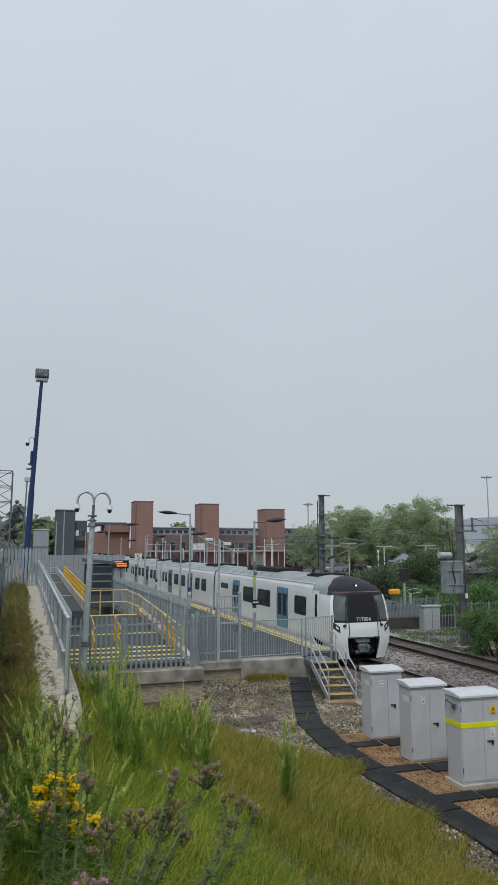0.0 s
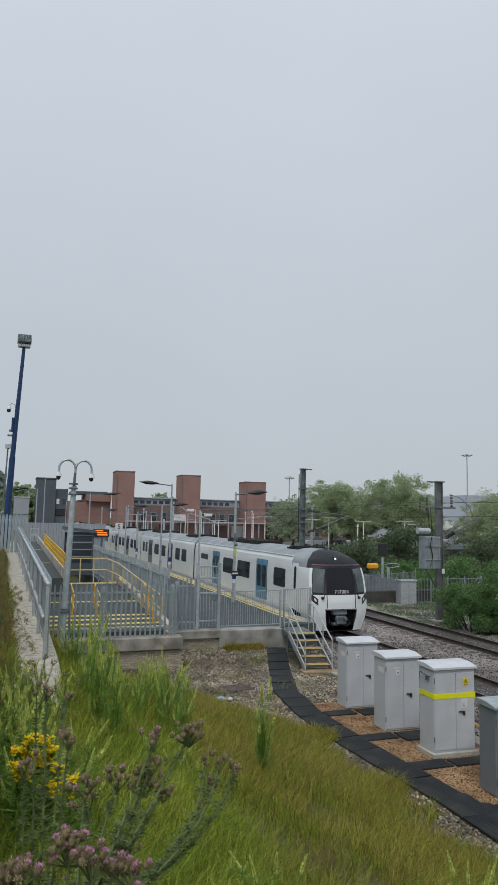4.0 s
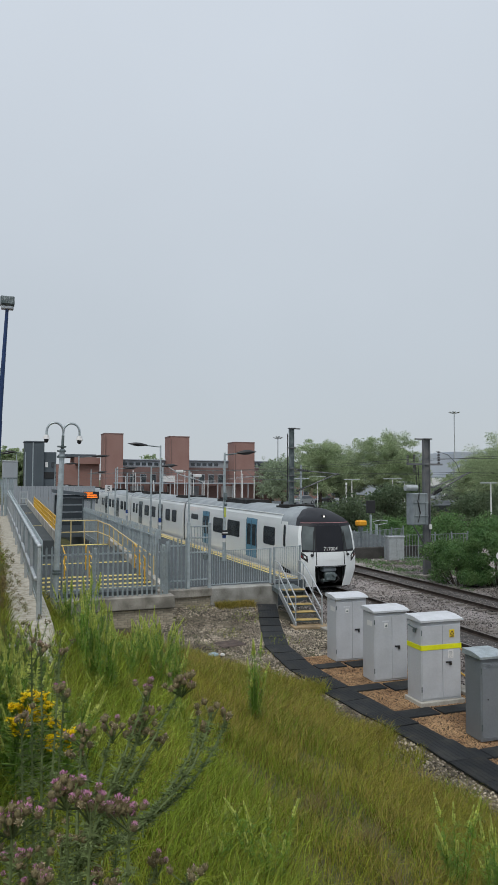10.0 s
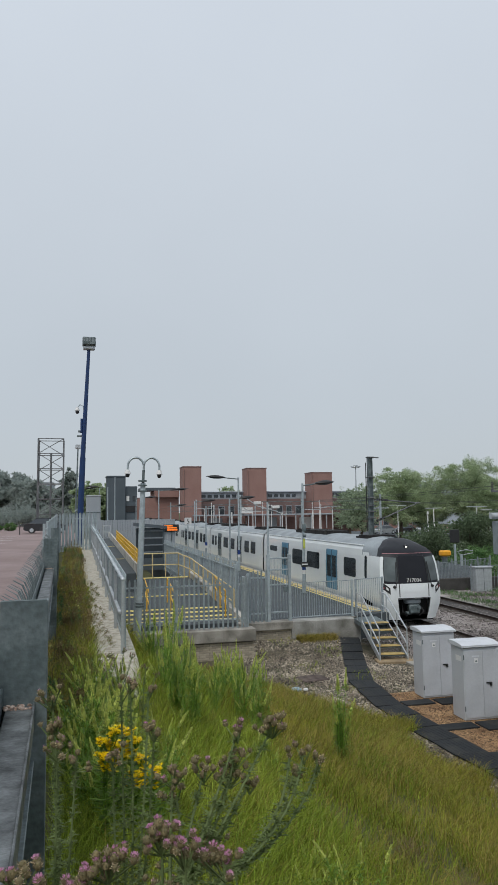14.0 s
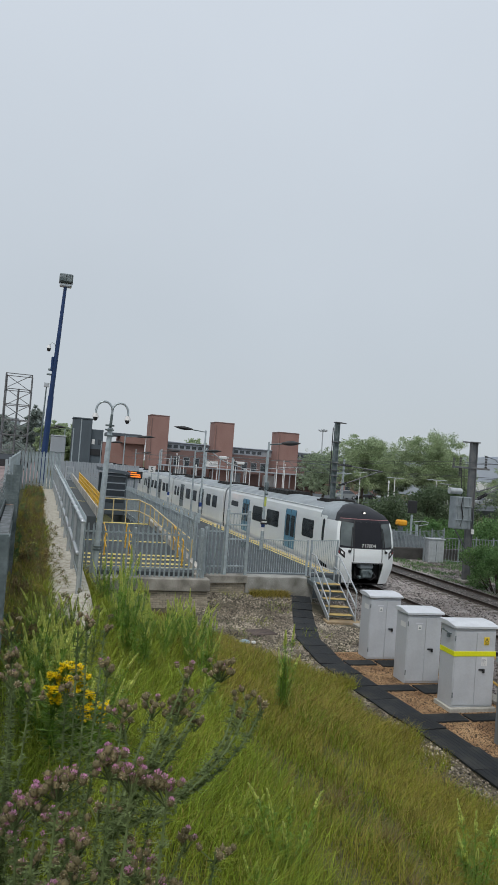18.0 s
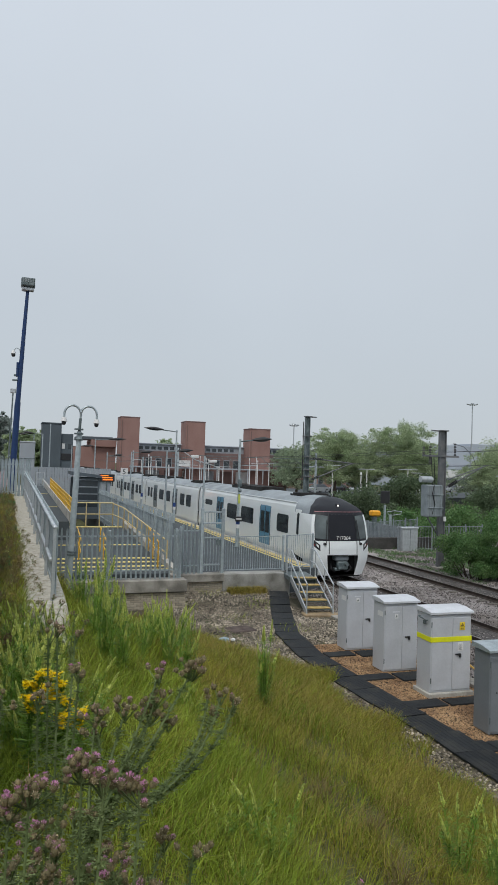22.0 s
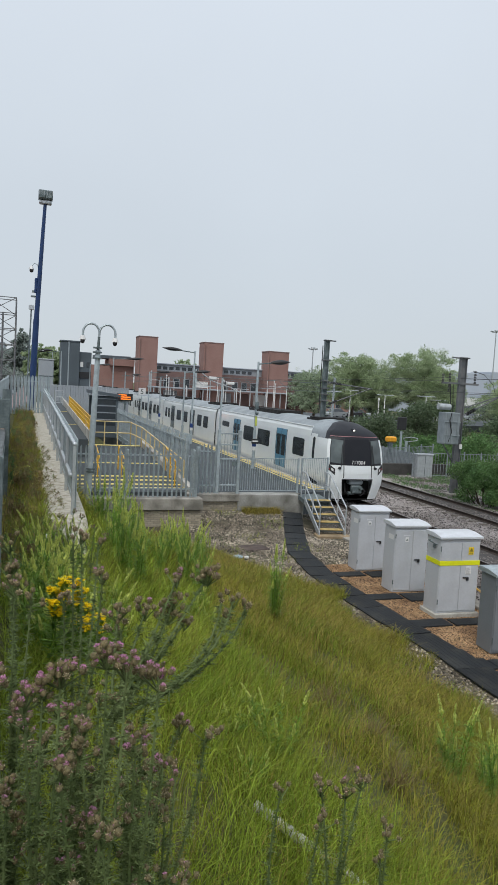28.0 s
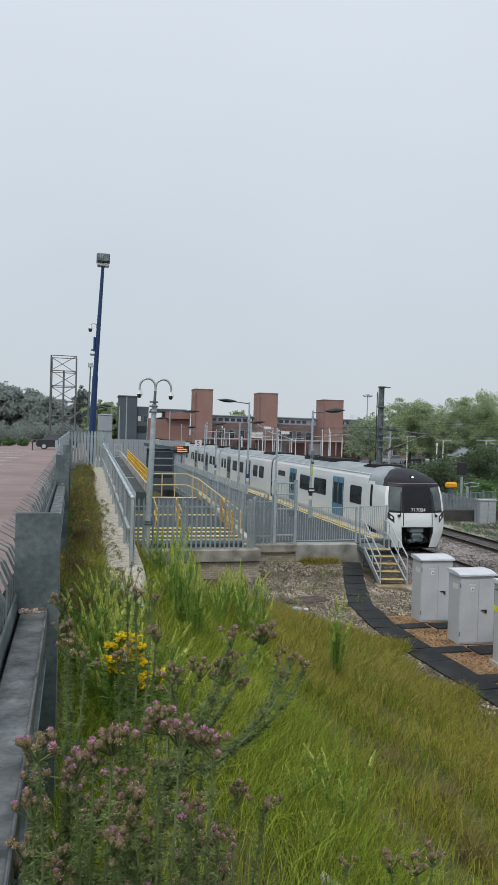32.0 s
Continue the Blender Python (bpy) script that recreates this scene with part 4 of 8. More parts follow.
def cabinet(at, w, d, h, label, band=False, dark=False, plinth=0.12, tall_sign=True):
    paint, lid = (CABINET_DARK, GALV) if dark else (CABINET, CABINET_TOP)
    c = thing("equipment_cabinet", label, "cabinet", at, "trackside cabinets")
    if plinth > 0.05:
        part("plinth", cbox(geo(), -0.06, w + 0.06, -0.08, d + 0.05, -0.05, plinth, 0.015), CONCRETE, c, "concrete plinth")
    part("body", cbox(geo(), 0, w, 0, d, plinth, h - 0.02, 0.012), paint, c)
    g = geo()
    prism(g, [(-0.06, h), (-0.06, h + 0.045), (d * 0.45, h + 0.10), (d + 0.04, h + 0.10), (d + 0.04, h)], "x", -0.04, w + 0.04)
    part("lid", g, lid, c)
    split = w if dark else w * 0.53
    for a, b in ((0.025, split - 0.005), (split + 0.005, w - 0.025)):
        if b - a < 0.05:
            continue
        door = part("door", cbox(geo(), a, min(b, w - 0.025), -0.018, 0.0, plinth + 0.05, h - 0.09, 0.006), paint, c)
        if a > 0.1 or dark:
            hx = a + 0.07
            g = geo()
            if dark:
                part("key_lock", tube(geo(), (a + 0.13, -0.018, h * 0.52), (a + 0.13, -0.03, h * 0.52), 0.014, 0.014, 8), BLACK, door, "small black key lock")
                continue
            cbox(g, hx, hx + 0.14, -0.045, -0.018, h * 0.50, h * 0.50 + 0.035, 0.008)
            cbox(g, hx + 0.10, hx + 0.15, -0.06, -0.018, h * 0.50 - 0.055, h * 0.50 + 0.035, 0.008)
            part("handle", g, BLACK, door, "black swing handle")
    for z in (plinth + 0.22, h - 0.3):
        part("hinge", tube(geo(), (0.012, -0.02, z), (0.012, -0.02, z + 0.12), 0.012), GALV_DARK, c)
    if band:
        part("yellow_band", cbox(geo(), -0.006, w + 0.006, -0.026, d + 0.006, h * 0.665, h * 0.665 + 0.115, 0.003), BAND_YELLOW, c, "bright yellow band round the cabinet")
        s = part("warning_sign", cbox(geo(), w * 0.70, w * 0.70 + 0.14, -0.030, -0.02, h * 0.80, h * 0.80 + 0.18, 0.01), SIGN_YELLOW, c, "yellow warning label with a black triangle")
        g = geo()
        x, z = w * 0.70 + 0.07, h * 0.80 + 0.07
        for p, q in (((-0.05, 0), (0.05, 0)), ((0.05, 0), (0, 0.085)), ((0, 0.085), (-0.05, 0))):
            tube(g, (x + p[0], -0.031, z + p[1]), (x + q[0], -0.031, z + q[1]), 0.006, 0.006, 4)
        prism(g, [(x - 0.008, z + 0.055), (x - 0.014, z + 0.03), (x, z + 0.03), (x - 0.006, z + 0.008), (x + 0.014, z + 0.038), (x + 0.002, z + 0.038), (x + 0.008, z + 0.055)], "y", -0.033, -0.029)
        cbox(g, x - 0.055, x + 0.055, -0.032, -0.029, z - 0.055, z - 0.045, 0.001)
        cbox(g, x - 0.05, x + 0.05, -0.032, -0.029, z - 0.035, z - 0.027, 0.001)
        part("triangle", g, BLACK, s)
        lab = part("paper_label", cbox(geo(), w * 0.66, w * 0.66 + 0.15, -0.026, -0.018, h * 0.51 + 0.08, h * 0.51 + 0.27, 0.002), SIGN_WHITE, c, "white paper label")
        g = geo()
        for k in range(6):
            cbox(g, w * 0.66 + 0.02, w * 0.66 + 0.12 - 0.02 * (k % 2), -0.028, -0.025, h * 0.51 + 0.10 + 0.025 * k, h * 0.51 + 0.108 + 0.025 * k, 0.001)
        part("print", g, CABINET_DARK, lab)
        g = geo()
        pipe(g, [(-0.02, d * 0.75, h - 0.12), (-0.06, d * 0.75, h - 0.12), (-0.06, d * 0.2, h - 0.16), (-0.02, d * 0.2, h - 0.16)], 0.016)
        cbox(g, -0.07, -0.01, d * 0.30, d * 0.42, h - 0.26, h - 0.17, 0.01)
        part("side_bracket", g, GALV_DARK, c)
    elif tall_sign and not dark:
        s = part("warning_sign", cbox(geo(), w * 0.30, w * 0.30 + 0.10, -0.024, -0.018, h * 0.78, h * 0.78 + 0.12, 0.004), SIGN_WHITE, c, "small white warning label")
        g = geo()
        x, z = w * 0.30 + 0.05, h * 0.78 + 0.03
        prism(g, [(x - 0.035, z), (x + 0.035, z), (x, z + 0.06)], "y", -0.027, -0.023)
        part("triangle", g, GALV_DARK, s)
        g = geo()
        cbox(g, w * 0.24, w * 0.24 + 0.20, -0.022, -0.018, h * 0.78 + 0.15, h * 0.78 + 0.185, 0.002)
        part("printed_bar", g, CABINET_TOP, c)
        part("side_label", cbox(geo(), -0.004, 0.0, d * 0.12, d * 0.6, h * 0.80, h * 0.80 + 0.13, 0.002), SIGN_WHITE, c, "white side label")
    if dark:
        g = geo()
        for k in range(4):
            for z in (h - 0.13, plinth + 0.08):
                cbox(g, 0.06, w - 0.06, -0.026, -0.017, z - 0.02 * k, z + 0.008 - 0.02 * k, 0.002)
        part("vent_grille", g, CABINET_DARK, c)
    return c


cabinet(pose(9.31, 17.88, 0, 0, 0, -1.5), 0.97, 0.58, 1.79, "tall light grey double-door trackside cabinet", plinth=0.04)
cabinet(pose(9.29, 15.76, 0, 0, 0, -1.5), 0.98, 0.58, 1.79, "light grey double-door trackside cabinet with white side label", plinth=0.04)
cabinet(pose(9.37, 13.80, 0, 0, 0, -1.5), 1.08, 0.58, 1.92, "light grey trackside cabinet with a yellow band and warning sign", band=True)
cabinet(pose(9.19, 11.50, 0, 0, 0, -3), 0.56, 0.52, 1.66, "narrow mid-grey trackside cabinet with one vented door", dark=True, plinth=0.04)

# ---- ramp between car park and platform ----
g = geo()
add(g, [(1.0, 31.0, 2.55), (2.6, 31.0, 2.55), (2.6, 58.0, 3.25), (0.85, 58.0, 3.25), (1.0, 31.0, 1.2), (2.6, 31.0, 1.2), (2.6, 58.0, 1.2), (0.85, 58.0, 1.2)], BOX_FACES)
tagged(new("ramp_upper", mesh("ramp_upper", g, ASPHALT)), "dark asphalt upper flight of the access ramp", "ramp", kind="structure")
g = geo()
for y in (37.9, 47.1):
    z = 2.55 + (y - 31) * 0.0259
    cbox(g, 1.0, 2.55, y, y + 0.16, z, z + 0.012, 0.003)
tagged(new("ramp_lines", mesh("ramp_lines", g, YELLOW_PALE)), "pale yellow lines across the ramp landings", "road marking", kind="structure")
g = geo()
add(g, [(1.0, 26.5, 0.95), (6.3, 26.5, 0.95), (5.3, 33.2, 2.16), (1.0, 33.2, 2.16), (1.0, 26.5, -0.1), (6.3, 26.5, -0.1), (5.3, 33.2, -0.1), (1.0, 33.2, -0.1)], BOX_FACES)
tagged(new("ramp_lower", mesh("ramp_lower", g, ASPHALT)), "dark asphalt lower landing sloping down to the platform", "ramp", kind="structure")
g = geo()
for y, w in ((26.85, 0.16), (27.3, 0.16), (27.82, 0.16), (28.3, 0.16), (30.15, 0.10), (32.95, 0.12)):
    z = 0.95 + (y - 26.5) * 0.1806
    a, b = 1.0, 6.3 - (y - 26.5) * 0.149 - 0.12
    add(g, [(a, y, z + 0.003), (b, y, z + 0.003), (b, y + w, z + 0.003 + w * 0.18), (a, y + w, z + 0.003 + w * 0.18), (a, y, z + 0.018), (b, y, z + 0.018), (b, y + w, z + 0.018 + w * 0.18), (a, y + w, z + 0.018 + w * 0.18)], BOX_FACES)
tagged(new("step_nosings", mesh("step_nosings", g, YELLOW_PALE)), "yellow and white nosing strips on the landing", "road marking", kind="structure")
g = geo()
add(g, [(6.18, 26.5, 0.9), (6.42, 26.5, 0.9), (5.48, 33.2, 2.1), (5.24, 33.2, 2.1), (6.18, 26.5, 1.16), (6.42, 26.5, 1.16), (5.48, 33.2, 2.40), (5.24, 33.2, 2.40)], BOX_FACES)
tagged(new("ramp_kerb", mesh("ramp_kerb", g, CONCRETE)), "pale concrete kerb down the side of the ramp", "kerb", kind="structure")
g = geo()
add(g, [(2.6, 30.9, 2.5), (2.72, 30.9, 2.5), (2.72, 58, 3.2), (2.6, 58, 3.2), (2.6, 30.9, 2.95), (2.72, 30.9, 2.95), (2.72, 58, 3.65), (2.6, 58, 3.65)], BOX_FACES)
tagged(new("ramp_parapet", mesh("ramp_parapet", g, CONCRETE)), "low concrete parapet beside the upper ramp", "wall", kind="structure")
hand_rail("yellow_hand_rail", [(2.66, 31.0, 2.95), (2.66, 39.0, 3.16), (2.66, 47.3, 3.38)], 0.62, YELLOW, "yellow tubular hand rail on the ramp parapet", (0.35, 0.7), 0.026, 0.7)
hand_rail("yellow_hand_rail", [(2.9, 33.0, 2.16), (4.75, 33.0, 2.16)], 1.10, YELLOW_SOFT, "pale yellow tubular guard rail across the ramp landing", (0.52,), 0.026, 0.62)
hand_rail("yellow_hand_rail", [(4.75, 33.0, 2.16), (5.15, 32.2, 2.0), (6.2, 27.6, 1.0)], 1.08, YELLOW_SOFT, "pale yellow guard rail following the ramp down", (0.52,), 0.026, 0.55)
for x in (2.79, 3.74, 5.76):
    hand_rail("yellow_hand_rail", [(x, 27.2, 1.08), (x, 29.3, 1.46)], 1.0, YELLOW, "yellow tubular rail running up the steps", (0.55,), 0.026, 1.05)
hand_rail("yellow_hand_rail", [(1.25, 48.0, 3.0), (1.25, 52.0, 3.1)], 1.05, YELLOW, "yellow end of the ramp hand rail", (0.5,), 0.026, 1.2)

gp = thing("mesh_gate", "small galvanised framed gate panel on the ramp", "gate", pose(2.02, 53.4, 3.13))
for x in (0.0, 0.52):
    part("upright", cbox(geo(), x - 0.03, x + 0.03, -0.03, 0.03, -0.02, 1.12, 0.008), GALV_LIGHT, gp)
for z in (0.15, 0.6, 1.06):
    part("cross_bar", cbox(geo(), 0.03, 0.49, -0.02, 0.02, z, z + 0.05, 0.006), GALV_LIGHT, gp)
for k in range(5):
    part("infill_bar", tube(geo(), (0.09 + 0.085 * k, 0, 0.15), (0.09 + 0.085 * k, 0, 1.1), 0.008, 0.008, 6), GALV, gp)

# the rail on the retaining wall
f = thing("ramp_railing", "galvanised railing with thick tubular hand rails on the retaining wall", "railing", pose(0.82, 12.6, 2.81))
SL = 0.0212
for h, r in ((1.22, 0.036), (0.52, 0.036)):
    g = geo()
    a = 0.0 if h > 1 else 0.9
    pipe(g, [(0, a, h + SL * a), (0, 4, h + SL * 4), (0, 12, h + SL * 12), (0, 25.4, h + SL * 25.4 - 0.15)], r, 10)
    ball(g, (0, a, h + SL * a), 0.045, 0.045, 0.045)
    part("tube_rail", g, GALV_LIGHT, f, smooth=True)
g = cbox(geo(), -0.012, 0.012, -0.032, 0.032, 0.02, 1.30, 0.006)
bar = mesh("bar", g, GALV)
for i in range(150):
    y = 0.1 + i * 0.168
    part("bar", bar, None, f, at=pose(0.055, y, SL * y, 0, 0, random.uniform(-6, 6)))
for z in (0.1, 1.08):
    g = geo()
    add(g, [(0.03, 0, z), (0.045, 0, z), (0.045, 25.3, z + SL * 25.3), (0.03, 25.3, z + SL * 25.3), (0.03, 0, z + 0.04), (0.045, 0, z + 0.04), (0.045, 25.3, z + 0.04 + SL * 25.3), (0.03, 25.3, z + 0.04 + SL * 25.3)], BOX_FACES)
    part("flat_rail", g, GALV, f)
g = cbox(geo(), -0.03, 0.03, -0.03, 0.03, -0.1, 1.22, 0.006)
pst = mesh("post", g, GALV_LIGHT)
for i in range(12):
    part("post", pst, None, f, at=pose(0, i * 2.3, SL * i * 2.3))
g = geo()
ball(g, (0, 0, 0.0), 0.055, 0.03, 0.055)
clamp = mesh("clamp", g, GALV)
for i in range(24):
    y = 0.5 + i * 1.02
    part("clamp", clamp, None, f, at=pose(0, y, 1.22 + SL * y))

# fences of the upper level
palisade("palisade_fence", (-0.95, 25.0), (-0.95, 37.0), (3.0, 3.2), 1.95, 0.17, "galvanised palisade fence along the car park edge", wide=0.10)
palisade("palisade_fence", (-0.95, 37.0), (1.05, 37.3), (3.2, 3.25), 1.98, 0.168, "galvanised palisade fence round the foot of the blue mast", wide=0.125)
palisade("palisade_fence", (6.45, 28.0), (6.45, 62.0), (0.93, 0.93), 2.2, 0.155, "long galvanised fence between ramp and platform")
pw = thing("panel_wall", "pale blue-grey panel wall behind the ramp", "wall", pose(1.6, 62.0, 0.9))
pm = mesh("panel", cbox(geo(), 0, 0.2, 0, 0.08, 0, 3.65, 0.01), PANEL)
for k in range(32):
    part("panel", pm, None, pw, at=pose(0.22 * k, 0.02 * (k % 2), 0))
pw = thing("panel_fence", "grey panel fence at the back of the platform", "fence", pose(6.3, 62.0, 0.9))
pm = mesh("panel", cbox(geo(), 0, 0.08, 0, 0.88, 0, 1.7, 0.01), PANEL)
for k in range(80):
    part("panel", pm, None, pw, at=pose(0.02 * (k % 2), 0.9 * k, 0))

# ---- masts and lamps ----


def street_lamp(x, y, z0, top, arm, label="grey steel platform lamp post with a dark teardrop lantern", r=0.07, head=True, extras=0):
    p = thing("platform_lamp", label, "lamp post", pose(x, y, z0), "platform lamps")
    h = top - z0
    g = geo()
    tube(g, (0, 0, 0), (0, 0, 1.1), r * 1.35, r * 1.35, 10)
    tube(g, (0, 0, 1.1), (0, 0, h), r, r * 0.8, 10)
    part("pole", g, GALV, p, smooth=True)
    part("base_plate", cbox(geo(), -0.16, 0.16, -0.16, 0.16, -0.03, 0.04, 0.01), GALV_DARK, p)
    if head:
        s = 1 if arm > 0 else -1
        part("arm", tube(geo(), (0, 0, h - 0.12), (arm * 0.62, 0, h - 0.02), 0.035), GALV_DARK, p, smooth=True)
        g = geo()
        rings = []
        L = abs(arm) * 0.62 + 0.3
        for k in range(8):
            t = k / 7
            w = 0.04 + 0.27 * math.sin(math.pi * min(1, t * 1.05 + 0.04)) ** 0.8 * (0.55 + 0.45 * t)
            xx = arm * 0.55 + s * L * t
            rings.append([(xx, w * math.cos(a), h + 0.0 + 0.08 * t + w * 0.55 * math.sin(a)) for a in (i * math.pi / 5 for i in range(10))])
        loft(g, rings)
        part("lantern", g, BLACK, p, "dark teardrop lantern", smooth=True)
    if extras:
        part("blue_band", tube(geo(), (0, 0, 1.2), (0, 0, 1.5), r * 1.5, r * 1.5, 10), SIGN_BLUE, p, "blue band on the pole")
        part("white_band", tube(geo(), (0, 0, 1.0), (0, 0, 1.2), r * 1.5, r * 1.5, 10), SIGN_WHITE, p)
    if extras > 1:
        part("lime_plate", cbox(geo(), -0.055, 0.055, -0.14, -0.10, 2.3, 2.8, 0.01), HI_VIS, p, "lime yellow number plate on the pole")
        sg = part("name_sign", cbox(geo(), -0.19, 0.19, -0.17, -0.12, 1.36, 1.62, 0.01), BLACK, p, "small dark platform name sign")
        part("sign_lettering", cbox(geo(), -0.15, 0.15, -0.178, -0.17, 1.46, 1.53, 0.004), SIGN_WHITE, sg)
        g = geo()
        cbox(g, -0.10, 0.10, -0.2, -0.1, h - 2.5, h - 2.1, 0.03)
        ball(g, (0, -0.2, h - 2.7), 0.1, 0.1, 0.1)
        part("camera_dome", g, GALV_DARK, p, smooth=True)
    return p


street_lamp(11.3, 48.5, 0.93, 7.6, -1.75, extras=1)
street_lamp(11.5, 34.6, 0.93, 6.6, 1.25, "grey lamp post with lime plate and dark name sign", extras=2)
street_lamp(11.5, 52.4, 0.93, 6.2, 1.5)
street_lamp(11.5, 62.4, 0.93, 5.7, 0, "plain grey steel post on the platform", head=False, extras=1)
street_lamp(11.5, 68.7, 0.93, 6.25, 1.6)
street_lamp(11.5, 86.5, 0.93, 6.0, 1.4)
street_lamp(8.0, 69.2, 0.93, 7.4, 2.3)
street_lamp(8.0, 96.0, 0.93, 7.2, 2.2)
street_lamp(3.4, 78.0, 2.9, 8.0, -1.6)
street_lamp(3.2, 100.0, 2.9, 8.6, -1.6)
street_lamp(4.5, 84.0, 2.9, 9.4, 0, "tall plain grey post", head=False)

cam_post = thing("camera_post", "grey post with two white cameras on a long bracket", "camera post", pose(11.5, 41.5, 0.93))
part("pole", tube(geo(), (0, 0, 0), (0, 0, 4.8), 0.07, 0.06, 10), GALV, cam_post, smooth=True)
part("bracket", pipe(geo(), [(-1.3, 0, 5.0), (-0.6, 0, 4.55), (0.5, 0, 4.25), (1.2, 0, 3.95)], 0.03), GALV_LIGHT, cam_post)
for x, z in ((-0.62, 4.66), (0.55, 4.40)):
    part("camera_body", cbox(geo(), x - 0.25, x + 0.22, -0.09, 0.09, z, z + 0.18, 0.03), SIGN_WHITE, cam_post, "white box camera")

five = thing("platform_number_sign", "white square sign with the platform numeral", "sign", pose(11.2, 71.0, 0.93))
part("pole", tube(geo(), (0, 0, 0), (0, 0, 3.0), 0.05), GALV, five)
part("panel", cbox(geo(), -0.36, 0.36, -0.04, 0.0, 2.95, 3.65, 0.01), SIGN_WHITE, five)
txt = bpy.data.curves.new("numeral", "FONT")
txt.body, txt.size, txt.align_x, txt.extrude = "5", 0.72, "CENTER", 0.002
txt.materials.append(BLACK)
num = new("numeral", txt)
num.parent = five
num.matrix_basis = pose(0, -0.05, 3.04, 90, 0, 0)

disp = thing("train_display", "dark hanging train indicator with orange letters", "display", pose(8.3, 62.0, 0.93))
part("pole", tube(geo(), (0, 0, 0), (0, 0, 3.1), 0.06), GALV_DARK, disp)
scr = part("screen", cbox(geo(), -0.75, 0.65, -0.15, 0.15, 2.5, 3.15, 0.03), BLACK, disp)
for k, (a, b) in enumerate(((-0.65, 0.1), (-0.65, 0.45), (-0.4, 0.5))):
    part("text_line", cbox(geo(), a, b, -0.16, -0.15, 2.98 - 0.18 * k, 3.07 - 0.18 * k, 0.002), ORANGE_LED, scr, "glowing orange line")

sh = thing("platform_shelter", "dark grey waiting shelter with glazed panels", "shelter", pose(5.1, 52.5, 0.9))
part("roof", prism(geo(), [(-0.7, 3.25), (1.55, 3.05), (1.55, 3.25), (-0.7, 3.5)], "y", -0.3, 3.0), SLATE, sh)
part("front", cbox(geo(), -0.5, 1.4, 0.0, 0.08, 0, 3.05, 0.01), SLATE, sh)
for k in range(4):
    part("pane", cbox(geo(), -0.35, 1.25, -0.02, 0.0, 0.9 + 0.52 * k, 1.28 + 0.52 * k, 0.01), GLASS, sh)
    part("pane_bar", cbox(geo(), -0.38, 1.28, -0.03, 0.0, 1.30 + 0.52 * k, 1.36 + 0.52 * k, 0.005), PANEL, sh)
part("back", cbox(geo(), -0.5, 1.4, 2.6, 2.7, 0, 3.05, 0.01), SLATE, sh)
part("side", cbox(geo(), 1.32, 1.4, 0.08, 2.6, 0, 3.0, 0.01), GLASS, sh)

# twin-armed camera pole
cp = thing("camera_pole", "grey steel pole with two curved arms carrying dome cameras", "camera pole", pose(2.03, 23.85, 0.14, 0, 1.1, 0))
g = geo()
tube(g, (0, 0, 0), (0.05, 0, 4.0), 0.105, 0.10, 12)
part("lower_pole", g, GALV, cp, smooth=True)
part("upper_pole", tube(geo(), (0.05, 0, 4.0), (0.07, 0, 6.05), 0.10, 0.085, 12), GALV, cp, smooth=True)
for z in (1.9, 2.0, 5.75, 5.95, 6.1):
    part("collar", tube(geo(), (0.05, 0, z), (0.05, 0, z + 0.05), 0.15, 0.15, 12), GALV_DARK, cp, smooth=True)
part("neck", tube(geo(), (0.07, 0, 6.05), (0.08, 0, 6.5), 0.05, 0.045, 10), GALV_DARK, cp, smooth=True)
for s in (-1, 1):
    pts = [(0.08, 0, 6.45)]
    for k in range(1, 12):
        a = math.pi * k / 11
        pts.append((0.08 + s * (0.268 - 0.268 * math.cos(a)), 0, 6.62 + 0.30 * math.sin(a)))
    pts.append((0.08 + s * 0.536, 0, 6.5))
    part("arm", pipe(geo(), pts, 0.038, 8), GALV, cp, smooth=True)
    cx = 0.08 + s * 0.536
    g = tube(geo(), (cx, 0, 6.50), (cx, 0, 6.36), 0.07, 0.115, 12)
    hd = part("camera_housing", g, SIGN_WHITE, cp, "white camera housing", smooth=True)
    part("dome", ball(geo(), (cx, 0, 6.33), 0.075, 0.075, 0.10, 12, 8), BLACK, hd, "black camera dome", smooth=True)

# blue floodlight mast
fl = thing("floodlight_mast", "tall dark blue mast with a grey floodlight box on top", "mast", pose(0.20, 40.0, 3.1))
part("lower_shaft", tube(geo(), (0, 0, 0), (0.15, 0, 5.2), 0.19, 0.16, 14), BLUE, fl, smooth=True)
part("upper_shaft", tube(geo(), (0.15, 0, 5.2), (0.42, 0, 11.4), 0.14, 0.09, 14), BLUE, fl, smooth=True)
lb = part("lamp_box", cbox(geo(), 0.06, 0.80, -0.3, 0.3, 11.58, 12.08, 0.05), GALV_DARK, fl)
part("lamp_yoke", cbox(geo(), 0.10, 0.76, -0.2, 0.2, 11.38, 11.58, 0.04), GALV_LIGHT, fl)
for k in range(2):
    part("lamp_face", cbox(geo(), 0.10 + 0.34 * k, 0.42 + 0.34 * k, -0.34, -0.3, 11.64, 12.0, 0.03), GALV_DARK, lb)
for k in range(9):
    part("cooling_fin", cbox(geo(), 0.09 + 0.085 * k, 0.105 + 0.085 * k, -0.35, -0.29, 11.80, 12.06, 0.004), GALV_LIGHT, lb)
g = geo()
pipe(g, [(0.20, 0, 7.75), (0.14, 0, 8.12), (-0.04, 0, 8.2), (-0.16, 0, 8.06)], 0.025)
part("camera_arm", g, GALV, fl, smooth=True)
part("camera_housing", tube(geo(), (-0.18, 0, 8.04), (-0.18, 0, 7.86), 0.07, 0.13, 10), SIGN_WHITE, fl, "white camera housing", smooth=True)
